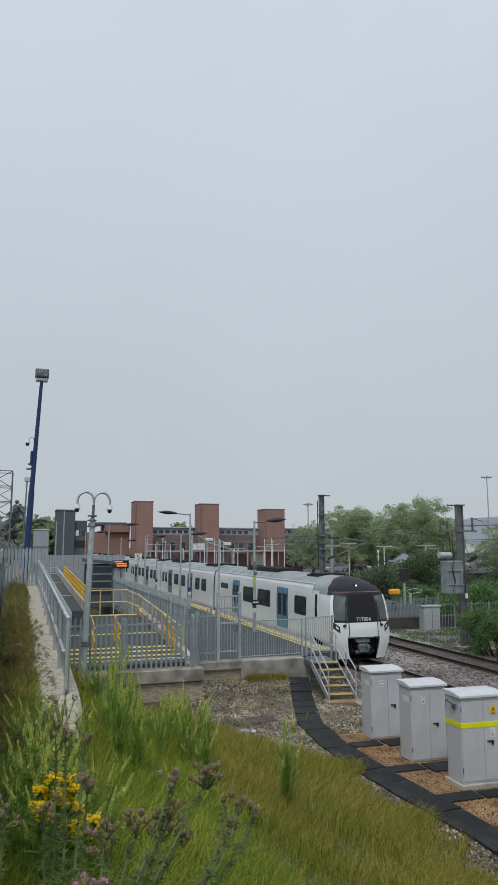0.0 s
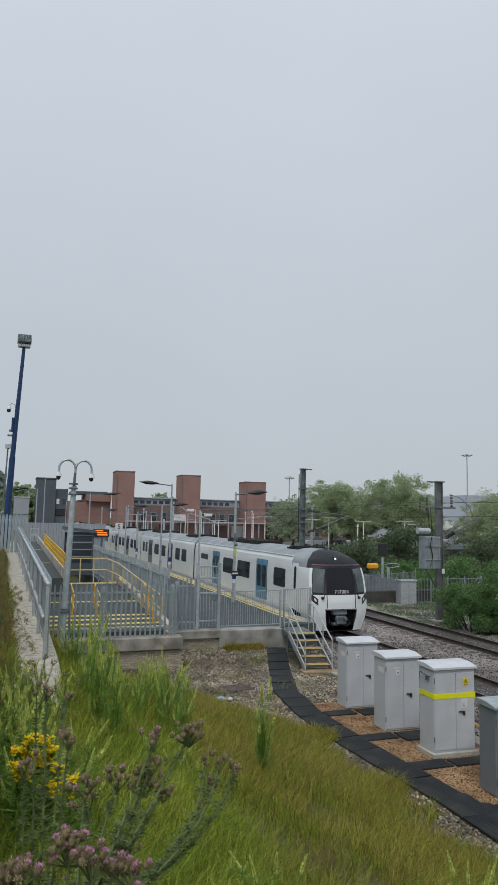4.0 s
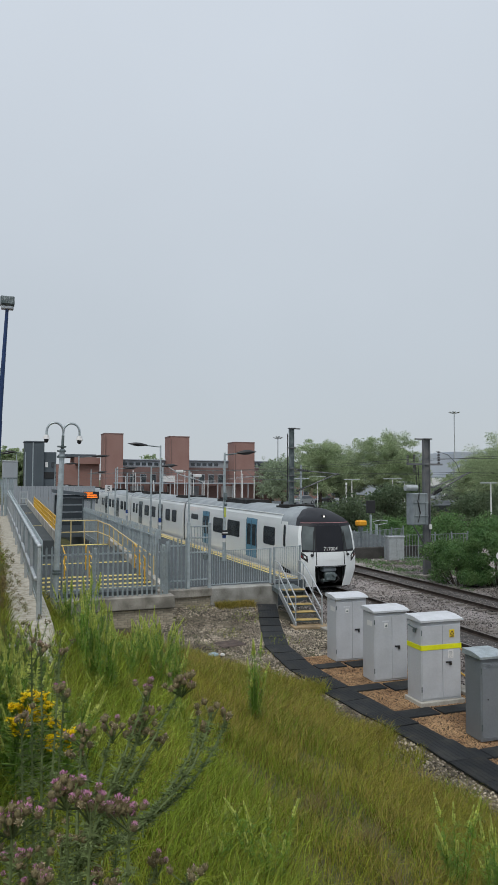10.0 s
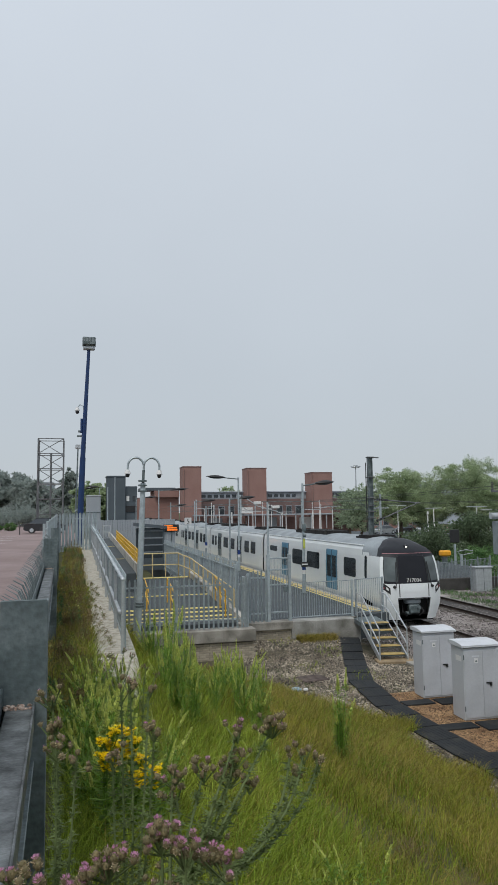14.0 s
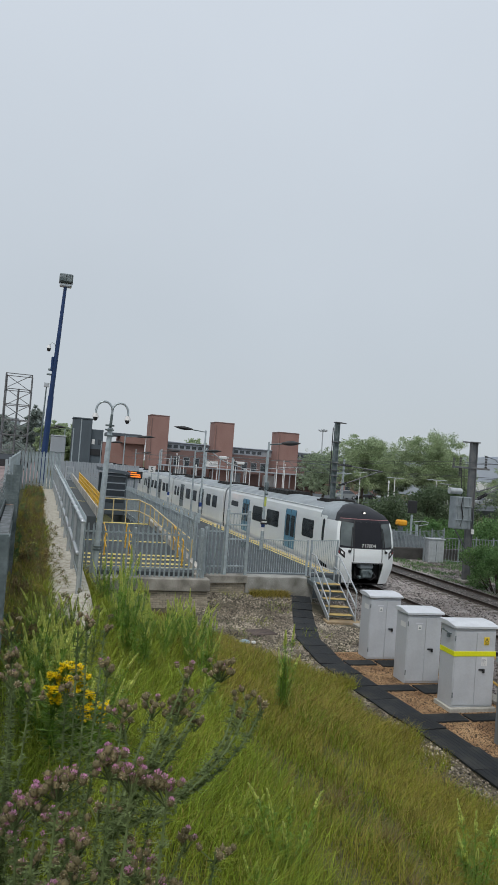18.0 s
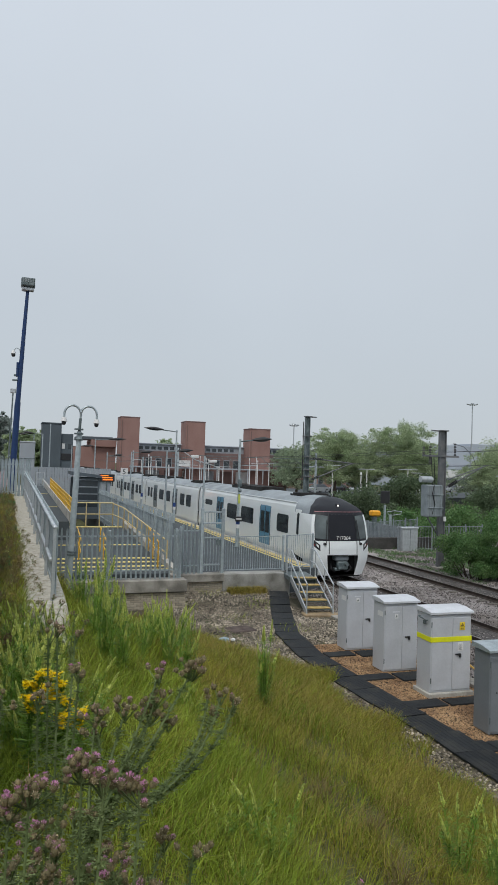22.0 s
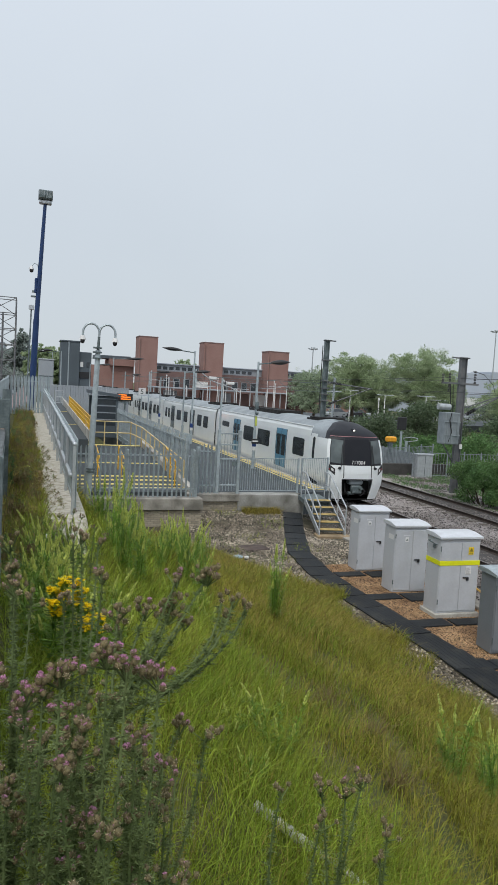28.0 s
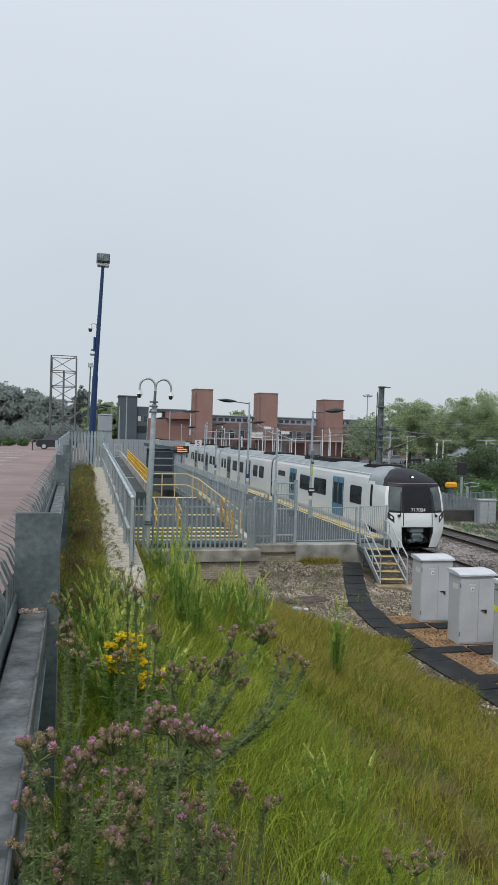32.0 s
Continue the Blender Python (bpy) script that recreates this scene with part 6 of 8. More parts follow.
def leaf_quads(rng, centres, radii, count, size, flat=0.6):
    """Leaf cards scattered in clumps; returns vertices and faces."""
    pick = rng.integers(0, len(centres), count)
    d = rng.normal(size=(count, 3))
    d /= np.linalg.norm(d, axis=1)[:, None]
    r = rng.random(count) ** 0.42
    p = centres[pick] + d * (radii[pick] * r[:, None])
    a = rng.normal(size=(count, 3))
    a /= np.linalg.norm(a, axis=1)[:, None]
    b = np.cross(a, rng.normal(size=(count, 3)))
    b /= np.linalg.norm(b, axis=1)[:, None]
    s = size * rng.uniform(0.55, 1.35, (count, 1))
    v = np.stack([p - a * s, p + b * s * flat, p + a * s, p - b * s * flat], 1).reshape(-1, 3)
    f = np.arange(count * 4).reshape(-1, 4)
    return v, f


def tree(x, y, z0, height, width, seed, mat, label, leaves=32000, size=0.115, trunk=0.32, low=0.25, fluff=1.2):
    """A trunk that forks into limbs; every limb carries sprays of small leaves on its twigs."""
    rng = np.random.default_rng(seed)
    t = thing("tree", label, "tree", pose(x, y, z0), "trees")
    g = geo()
    p, r = Vector((0, 0, -0.1)), trunk
    forks = []
    for k in range(5):
        q = p + Vector((rng.uniform(-0.25, 0.25), rng.uniform(-0.25, 0.25), height * 0.13))
        tube(g, p, q, r, r * 0.75, 8)
        p, r = q, r * 0.75
        forks.append((p.copy(), r))
    cs, rs = [], []
    limbs = 32
    for k in range(limbs):
        u = (k + 0.5) / limbs
        zz = height * (low + (0.90 - low) * u ** 0.85)
        rad = width / 2 * math.sqrt(max(0.04, 1 - abs((u - 0.36) / 0.66) ** 2.3)) * rng.uniform(0.82, 1.08)
        ang = k * 2.39996 + rng.uniform(-0.4, 0.4)
        end = Vector((rad * math.cos(ang), rad * math.sin(ang), zz))
        q0, r0 = forks[min(4, 1 + int(4 * u))]
        mid = q0.lerp(end, 0.5) + Vector((0, 0, 0.06 * height * (1 - u)))
        tube(g, q0, mid, r0 * 0.42, r0 * 0.24, 5)
        tube(g, mid, end, r0 * 0.24, r0 * 0.07, 5)
        for j in range(14):
            f = 1.06 * rng.random() ** 0.55
            c = q0.lerp(mid, 2 * f) if f < 0.5 else mid.lerp(end, 2 * f - 1)
            w = width * (0.045 + 0.035 * f)
            c = c + Vector((rng.normal(0, w), rng.normal(0, w), rng.normal(0, w * 0.62)))
            cs.append((c.x, c.y, max(height * low * 0.7, c.z)))
            q = fluff * width * rng.uniform(0.045, 0.085)
            rs.append((q, q, q * rng.uniform(0.45, 0.8)))
    part("trunk", g, BARK, t)
    v, f = leaf_quads(rng, np.array(cs), np.array(rs), leaves, size)
    tagged(part("crown", cloud("crown", v, f, mat), None, t), kind="stuff")
    return t


tree(45.5, 92, 0.5, 11.4, 9.6, 3, LEAF_TREE_HAZED, "leafy mid-green tree with a pale crown", leaves=46000, size=0.10)
tree(56.0, 92, 0.5, 12.8, 11.0, 4, LEAF_TREE_HAZED, "broad mid-green tree with gaps in its crown", leaves=50000, size=0.10)
tree(61.5, 95, 0.5, 10.0, 8.0, 5, LEAF_TREE_HAZED, "leafy green tree beside a taller one")
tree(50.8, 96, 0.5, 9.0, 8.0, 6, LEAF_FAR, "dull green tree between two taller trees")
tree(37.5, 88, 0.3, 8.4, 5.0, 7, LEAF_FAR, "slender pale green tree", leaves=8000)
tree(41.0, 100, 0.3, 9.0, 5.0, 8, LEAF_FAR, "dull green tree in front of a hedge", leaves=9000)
tree(68.0, 84, 0.5, 9.2, 8.0, 9, LEAF_TREE_HAZED, "leafy green tree near the pale building")
tree(61.5, 70.0, 0.3, 11.6, 11.5, 10, LEAF_TREE_HAZED, "tall leafy tree beyond the far tracks", leaves=36000, size=0.10)
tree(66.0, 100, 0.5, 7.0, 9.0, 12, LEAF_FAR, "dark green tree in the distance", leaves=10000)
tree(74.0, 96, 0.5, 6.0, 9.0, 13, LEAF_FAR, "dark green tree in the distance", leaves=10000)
# Distant crowns take their haze from the leaf colour.
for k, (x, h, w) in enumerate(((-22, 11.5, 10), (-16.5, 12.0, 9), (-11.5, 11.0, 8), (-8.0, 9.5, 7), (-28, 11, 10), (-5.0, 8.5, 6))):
    tree(x, 132 + 4 * (k % 3), 2.0, h, w, 20 + k, LEAF_HAZE, "tree beyond the car park greyed for haze", leaves=9500, size=0.40, fluff=2.3)
tree(-1.2, 136, 2.0, 12.4, 3.4, 30, LEAF_HAZE, "tall narrow conifer greyed for haze", leaves=5000, size=0.36, low=0.1)
tree(2.6, 118, 2.0, 8.6, 6.0, 31, LEAF_TREE_HAZED, "yellow-green tree behind the cabin", leaves=10000, size=0.25)
tree(5.0, 120, 2.0, 8.4, 6.0, 32, LEAF_TREE_HAZED, "yellow-green tree behind the cabin", leaves=10000, size=0.25)
tree(37.5, 172, 0.0, 12.5, 6.0, 33, LEAF_TREE_HAZED, "tree top showing over the station roof", leaves=4000, size=0.3)


def bush(x, y, z0, w, d, h, seed, label, leaves=9000, mat=None, size=0.055):
    rng = np.random.default_rng(seed)
    t = thing("bush", label, "bush", pose(x, y, z0), "lineside bushes")
    n = 22
    cs = np.stack([rng.uniform(-0.5, 0.5, n) * w, rng.uniform(-0.5, 0.5, n) * d, h * rng.uniform(0.15, 0.82, n)], 1)
    cs[:, 2] *= 1 - 0.5 * (2 * np.abs(cs[:, 0]) / w) ** 2
    q = rng.uniform(0.14, 0.24, n) * min(w, h * 1.6)
    q = q * (1.5 if mat is LEAF_HAZE else 1.0)
    rs = np.stack([q, q, q * 0.8], 1)
    g = geo()
    for c in cs:
        tube(g, (c[0] * 0.3, c[1] * 0.3, -0.05), tuple(c), 0.03, 0.012, 5)
    tagged(part("woody_base", g, BARK, t), kind="stuff")
    v, f = leaf_quads(rng, cs, rs, leaves, size)
    tagged(part("foliage", cloud("foliage", v, f, mat or LEAF_BUSH), None, t), kind="stuff")
    return t


bush(21.9, 28.8, -0.05, 2.6, 2.6, 3.1, 41, "dense dark green lineside bush", 30000, size=0.045)
bush(23.6, 28.0, -0.05, 3.4, 3.0, 3.5, 42, "dense dark green lineside bush", 28000, size=0.048)
bush(26.4, 27.2, -0.05, 3.4, 2.6, 3.4, 43, "dense green lineside bush", 12000)
bush(23.2, 25.6, -0.05, 2.0, 1.6, 1.2, 44, "low green scrub beside the ballast", 6000)
bush(28.6, 29.0, -0.05, 3.0, 3.0, 3.0, 45, "dense green lineside bush", 9000)
bush(29.5, 33.0, -0.05, 3.0, 2.5, 2.2, 48, "dark green lineside bush", 7000)
bush(31.5, 44.0, -0.05, 5.0, 3.0, 3.0, 49, "dark green bush beside the far track", 7000, size=0.09)
for k in range(7):
    bush(34 + 5.2 * k, 62 + 3 * (k % 3), 0.0, 6.5, 4.0, 4.2 + 0.7 * (k % 3), 60 + k, "dark green hedge-like scrub beyond the tracks", 9000, LEAF_HEDGE, 0.12)
# The hedge shares the haze-tinted leaves.
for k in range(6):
    bush(-24 + 4.0 * k, 112 + 2 * (k % 2), UPPER, 5.0, 3.0, 3.4, 70 + k, "hedge greyed for haze at the edge of the car park", 4000, LEAF_HAZE, 0.16)
for k in range(4):
    bush(-7.2 - 1.6 * k, 84, UPPER, 1.3, 1.0, 1.2, 80 + k, "small dark shrub on the car park", 1500, LEAF_BUSH, 0.08)

sn = thing("lineside_sign", "white round sign on a slim white post", "sign", pose(21.9, 26.0, 0.0))
part("post", tube(geo(), (0, 0, 0), (0.04, 0, 1.75), 0.035), SIGN_WHITE, sn)
part("disc", tube(geo(), (0.04, -0.03, 1.75), (0.04, 0.0, 1.75), 0.19, 0.19, 18), SIGN_WHITE, sn)
part("mark", cbox(geo(), -0.06, 0.14, -0.04, -0.03, 1.66, 1.84, 0.01), GALV_DARK, sn)

for k in range(6):
    bush(31 + 3.4 * k, 50 + 1.4 * (k % 3), -0.05, 4.4, 3.0, 2.2 + 0.5 * (k % 2), 120 + k, "dark green scrub along the far railway fence", 6000, LEAF_BUSH, 0.09)

for k in range(12):
    t_lamp(21.5 + 2.7 * k + 0.8 * math.sin(k * 2.1), 118 + 9 * (k % 4), 5.6 + 0.5 * (k % 3), head=k % 3 == 0)

# ---- steel barrier at the edge of the car park ----
bar_ = thing("steel_barrier", "weathered grey steel beam barrier with upright plates and bent pales", "barrier", pose(-0.02, 0, verge_z(0.0).item(), 0, 0, 1.1))
BZ = 4.2 - verge_z(0.0).item()
g = geo()
cbox(g, -0.245, -0.10, -4, 24.0, BZ - 0.02, BZ, 0.006)
part("top_flange", g, BEAM, bar_)
part("edge_lip", cbox(geo(), -0.112, -0.10, -4, 24.0, BZ - 0.10, BZ + 0.012, 0.004), BEAM, bar_)
part("web", cbox(geo(), -0.185, -0.165, -4, 24, BZ - 0.28, BZ - 0.02, 0.004), GALV_DARK, bar_)
part("bottom_flange", cbox(geo(), -0.245, -0.10, -4, 24, BZ - 0.30, BZ - 0.28, 0.004), GALV_DARK, bar_)
part("back_sheet", cbox(geo(), -0.275, -0.262, -4, 24, BZ - 0.9, BZ + 0.10, 0.004), GALV_DARK, bar_)
for y in (-1.0, 4.0, 13.4, 22.5):
    p_ = part("upright", cbox(geo(), -0.285, -0.045, y, y + 0.012, -0.6, BZ + 0.55, 0.005), GALV_DARK, bar_, "upright steel plate with a rounded top")
    part("upright_flange", cbox(geo(), -0.055, -0.04, y, y + 0.14, -0.6, BZ + 0.54, 0.004), GALV_DARK, p_)
    g = geo()
    for k in range(26):
        ball(g, (random.uniform(-0.25, -0.12), y - 0.07 * random.random(), BZ + 0.004), random.uniform(0.006, 0.016), random.uniform(0.006, 0.014), random.uniform(0.006, 0.014), 6, 4)
    part("foot_crust", g, CRUST, p_, "pale flaking crust at the foot of the plate")
for k in range(150):
    y = -2.0 + 0.165 * k
    g = geo()
    w = 0.024
    top = BZ + 0.34 + random.uniform(-0.02, 0.02)
    ring = [(-0.292, y - w, BZ - 1.0), (-0.292, y + w, BZ - 1.0), (-0.282, y + w, BZ - 1.0), (-0.282, y - w, BZ - 1.0)]
    rings = [ring, [(x, yy, top - 0.14) for x, yy, z in ring], [(x - 0.05, (yy - y) * 0.7 + y, top - 0.03) for x, yy, z in ring], [(x - 0.14, (yy - y) * 0.15 + y, top + 0.02) for x, yy, z in ring]]
    loft(g, rings)
    part("bent_pale", g, GALV_DARK, bar_)

# ---- walkway mats ----
way = [(10.25, 25.5), (9.35, 22.9), (8.42, 20.1), (8.10, 17.7), (8.08, 15.2), (8.20, 13.3), (8.33, 11.5), (8.34, 7.5), (8.2, 3.0)]
mats = thing("rubber_walkway", "path of black rubber mats laid over stones", "walkway", pose(0, 0, 0))


def on_way(s):
    for (x0, y0), (x1, y1) in zip(way, way[1:]):
        d = math.hypot(x1 - x0, y1 - y0)
        if s <= d:
            return x0 + (x1 - x0) * s / d, y0 + (y1 - y0) * s / d, math.degrees(math.atan2(y1 - y0, x1 - x0))
        s -= d
    return None


prof = [(-0.37, 0.0), (-0.37, 0.034)]
for k in range(-3, 4):
    prof += [(k * 0.1 - 0.032, 0.034), (k * 0.1 - 0.028, 0.038), (k * 0.1 + 0.028, 0.038), (k * 0.1 + 0.032, 0.034)]
g = prism(geo(), prof + [(0.37, 0.034), (0.37, 0.0)], "x", -0.46, 0.46)
mat_mesh = mesh("mat", g, MAT)
s = 0.47
while on_way(s):
    x, y, a = on_way(s)
    part("mat", mat_mesh, None, mats, at=pose(x, y, 0.035 + float(foot_z(x, y)) + random.uniform(-0.006, 0.008), random.uniform(-1, 1), random.uniform(-1, 1) + (4.5 if y > 22.8 else 0), a + random.uniform(-1.2, 1.2)))
    s += 0.935
for x, y, w, d in ((8.95, 17.55, 0.85, 0.42), (8.88, 15.42, 0.95, 0.42), (8.98, 13.40, 0.95, 0.45), (9.90, 17.45, 0.85, 0.55), (9.90, 15.28, 0.95, 0.62), (10.0, 13.35, 0.95, 0.4), (8.77, 11.05, 0.22, 0.5), (9.7, 11.0, 1.6, 0.42), (10.73, 11.35, 0.4, 0.7)):
    part("side_mat", cbox(geo(), x - w / 2, x + w / 2, y - d / 2, y + d / 2, 0.02, 0.062, 0.01), MAT, mats)

g = geo()
slab(g, [(8.6, 6.0), (11.2, 6.0), (11.2, 14.0), (10.9, 18.7), (8.45, 18.7), (8.4, 14)], -0.05, 0.022)
tagged(new("gravel_bed", mesh("gravel_bed", g, GRAVEL)), "bed of orange-brown pea gravel round the cabinets", "gravel", kind="structure")
g = geo()
slab(g, [(5.2, 19.2), (6.6, 18.6), (7.05, 15.0), (7.2, 10.0), (7.2, 2.0), (8.4, 2.0), (8.5, 10), (8.9, 17), (9.0, 19.6), (11.6, 19.6), (13.0, 27.0), (9, 26.2), (6.0, 24.2), (2.2, 24.2), (3.4, 21.6)], -0.08, 0.012)
tagged(new("stony_ground", mesh("stony_ground", g, DIRT)), "stony ground with weeds at the foot of the bank", "gravel", kind="structure")

# ---- loose stones ----


def stones(name, label, rects, count, size, mat, seed, lift=0.0, height=None):
    rng = np.random.default_rng(seed)
    areas = np.array([(b - a) * (d - c) for a, b, c, d in rects])
    pick = rng.choice(len(rects), count, p=areas / areas.sum())
    R = np.array(rects)[pick]
    x = R[:, 0] + (R[:, 1] - R[:, 0]) * rng.random(count)
    y = R[:, 2] + (R[:, 3] - R[:, 2]) * rng.random(count)
    z = np.full(count, lift) if height is None else height(x, y) + lift
    s = size * rng.uniform(0.45, 1.3, count)
    base = np.array([(1, 0, 0), (0, 1, 0), (-1, 0, 0), (0, -1, 0), (0, 0, 1), (0, 0, -1)], float)
    v = base[None] * s[:, None, None] * rng.uniform(0.6, 1.1, (count, 6, 1))
    ang = rng.random(count) * 6.283
    tilt = rng.normal(0, 0.5, count)
    ca, sa, ct, st = np.cos(ang), np.sin(ang), np.cos(tilt), np.sin(tilt)
    vx, vy, vz = v[..., 0], v[..., 1] * ct[:, None] - v[..., 2] * st[:, None], v[..., 1] * st[:, None] + v[..., 2] * ct[:, None]
    v = np.stack([vx * ca[:, None] - vy * sa[:, None] + x[:, None], vx * sa[:, None] + vy * ca[:, None] + y[:, None], vz * 0.75 + z[:, None]], 2).reshape(-1, 3)
    f = np.array([(0, 1, 4), (1, 2, 4), (2, 3, 4), (3, 0, 4), (1, 0, 5), (2, 1, 5), (3, 2, 5), (0, 3, 5)])
    f = (f[None] + 6 * np.arange(count)[:, None, None]).reshape(-1, 3)
    return tagged(new(name, cloud(name, v, f, mat)), label, "stones", kind="stuff")


def bed_z(x, y):
    return 0.0 + 0.10 * (np.exp(-((x - 14.35) / 1.8) ** 2) + np.exp(-((x - 19.35) / 1.8) ** 2))


stones("ballast_stones", "loose grey and pinkish granite ballast", [(10.9, 23.5, 9, 34), (11.4, 13.2, 19, 28), (21.8, 28.0, 33, 43)], 40000, 0.045, BALLAST, 1, 0.0, bed_z)
stones("pea_gravel", "loose orange-brown gravel pebbles", [(8.5, 10.9, 7.5, 18.6)], 24000, 0.022, GRAVEL, 2, 0.024)
stones("pale_stones", "loose pale stones along the walkway and platform wall", [(7.05, 7.95, 6, 18), (4.9, 8.3, 17, 21), (4.6, 10.0, 20.5, 25.8), (8.4, 11.6, 18.7, 23.5)], 22000, 0.036, STONES, 3, 0.02, lambda x, y: np.maximum(foot_z(x, y), ground_z(x, y) * (x < 7.4)))

# ---- small things on the ground ----
drain = thing("drain_cover", "rusty square drain cover among the stones", "drain cover", pose(7.15, 20.9, max(0.02, float(ground_z(7.15, 20.9)) + 0.02), 0, 0, 8))
part("plate", cbox(geo(), -0.42, 0.42, -0.35, 0.35, 0, 0.04, 0.01), COVER, drain)
for k in range(5):
    part("rib", cbox(geo(), -0.38, 0.38, -0.3 + 0.13 * k, -0.26 + 0.13 * k, 0.04, 0.048, 0.003), COVER, drain)
litter = thing("plastic_bag", "crumpled pale blue plastic bag on the stones", "litter", pose(6.07, 19.2, float(ground_z(6.07, 19.2)) + 0.04))
g = geo()
rings = []
for j in range(1, 6):
    t = math.pi * j / 6
    rings.append([((0.14 + 0.04 * random.random()) * math.sin(t) * math.cos(i * 0.785), (0.11 + 0.04 * random.random()) * math.sin(t) * math.sin(i * 0.785), 0.05 - 0.06 * math.cos(t)) for i in range(8)])
loft(g, rings)
part("bag", g, material("pale blue plastic", (0.30, 0.45, 0.55), 0.4), litter)
st = thing("white_stone", "small white lump lying on the grass", "litter", pose(6.41, 19.36, float(ground_z(6.41, 19.36)) + 0.03))
part("lump", ball(geo(), (0, 0, 0.03), 0.07, 0.06, 0.05), SIGN_WHITE, st, smooth=True)
st2 = thing("flat_white_stone", "flat pale stone slab on the gravel", "stone", pose(9.25, 9.4, 0.03, 2, 3, 30))
part("slab", cbox(geo(), -0.2, 0.2, -0.1, 0.1, 0, 0.04, 0.02), CONCRETE, st2)
g = geo()
pa, pb = Vector((1.41, 3.80, 0)), Vector((2.20, 2.93, 0))
for k in range(30):
    p, q = pa.lerp(pb, k / 30), pa.lerp(pb, (k + 1) / 30)
    za, zb = float(ground_z(p.x, p.y)) + 0.12, float(ground_z(q.x, q.y)) + 0.12
    tube(g, (p.x, p.y, za), (q.x, q.y, zb), 0.030 if k % 2 else 0.034, None, 8)
solid("white_pipe", g, PIPE_WHITE, "ribbed white plastic pipe lying in the grass", "pipe", smooth=True)

for x0, y0, lab in ((9.98, 11.62, "yellow tubular rail beside the narrow cabinet"), (10.46, 10.95, "yellow tubular rail beside the ballast")):
    r_ = thing("yellow_guard_rail", lab, "hand rail", pose(x0, y0, 0.0), "yellow guard rails")
    if y0 > 11.3:
        part("rail", pipe(geo(), [(0.95, 3.2, 1.12), (0.1, 0.35, 1.22), (0.38, 0.05, 1.16), (0.5, 0, 1.02), (0.5, 0, 0.0)], 0.028), YELLOW, r_, smooth=True)
        part("rail", pipe(geo(), [(0.95, 3.2, 0.55), (0.1, 0.35, 0.62), (0.5, 0, 0.5)], 0.024), YELLOW, r_, smooth=True)
        part("post", tube(geo(), (0.95, 3.2, 0), (0.95, 3.2, 1.13), 0.026), YELLOW, r_, smooth=True)
    else:
        part("post", tube(geo(), (0, 0, 0), (0, 0, 1.05), 0.028), YELLOW, r_, smooth=True)
        part("rail", pipe(geo(), [(0, 0, 1.02), (0.15, -0.05, 1.14), (0.9, -0.4, 1.14)], 0.028), YELLOW, r_, smooth=True)
        part("rail", tube(geo(), (0, 0, 0.55), (0.9, -0.4, 0.55), 0.024), YELLOW, r_, smooth=True)
trough = thing("cable_trough", "grey concrete cable trough lids beside the ballast", "cable trough", pose(11.0, 0, 0.0))
for k in range(40):
    part("lid", cbox(geo(), -0.18 + random.uniform(-0.01, 0.01), 0.18, 2 + 0.5 * k, 2.48 + 0.5 * k, 0.02, 0.10 + random.uniform(0, 0.012), 0.012), CONCRETE_OLD, trough)

# ---- grass ----


def blades(name, label, x, y, z, length, width, lean, mat, seed, category="grass"):
    """Curved blades of grass as one piece of stuff."""
    rng = np.random.default_rng(seed)
    n = len(x)
    ang = rng.random(n) * 6.283
    wind = lean * (0.35 + rng.random(n))
    da = rng.random(n) * 6.283
    dx, dy = np.cos(da) * wind + 0.10 * lean, np.sin(da) * wind - 0.05 * lean
    wx, wy = np.cos(ang) * width, np.sin(ang) * width
    L = length * rng.uniform(0.55, 1.25, n)
    p0 = np.stack([x, y, z - 0.03], 1)
    p1 = p0 + np.stack([dx * L * 0.30, dy * L * 0.30, L * 0.55], 1)
    p2 = p0 + np.stack([dx * L * 0.95, dy * L * 0.95, L * (1.0 - 0.35 * np.clip(wind, 0, 1))], 1)
    w = np.stack([wx, wy, np.zeros(n)], 1)
    v = np.stack([p0 - w, p0 + w, p1 - w * 0.8, p1 + w * 0.8, p2], 1).reshape(-1, 3)
    f = np.array([(0, 1, 3), (0, 3, 2), (2, 3, 4)])
    f = (f[None] + 5 * np.arange(n)[:, None, None]).reshape(-1, 3)
    return tagged(new(name, cloud(name, v, f, mat)), label, category, kind="stuff")


def bank_points(n, x0, x1, y0, y1, seed, keep=None):
    rng = np.random.default_rng(seed)
    x, y = rng.uniform(x0, x1, n), y0 + (y1 - y0) * rng.random(n) ** 1.35
    edge = 7.38 - 0.3 * smooth_step(16, 19, y) - 2.2 * smooth_step(16.5, 20.6, y) + 0.35 * np.sin(y * 1.7) + 0.25 * np.sin(y * 4.1)
    ok = x < edge
    ok &= ~((y > 9.8) & (x < 0.97) & (x > 0.34))
    ok &= y < 22.6
    ok &= np.hypot((x - 6.15) / 0.45, (y - 18.75) / 0.95) > 1
    patch = np.sin(x * 2.1 + 1.3 * np.sin(y * 0.9)) * np.sin(y * 1.1 + 0.8 * x)
    ok &= rng.random(n) < 0.62 + 0.5 * patch
    mid = np.interp(y, [3.0, 4.4, 7.3, 9.6], [2.9, 3.4, 4.2, 4.35])
    ok &= ~((np.abs(x - mid) < 0.16 + 0.05 * np.sin(y * 5)) & (y < 9.6) & (rng.random(n) < 0.75))
    if keep is not None:
        ok &= keep(x, y, rng)
    return x[ok], y[ok]


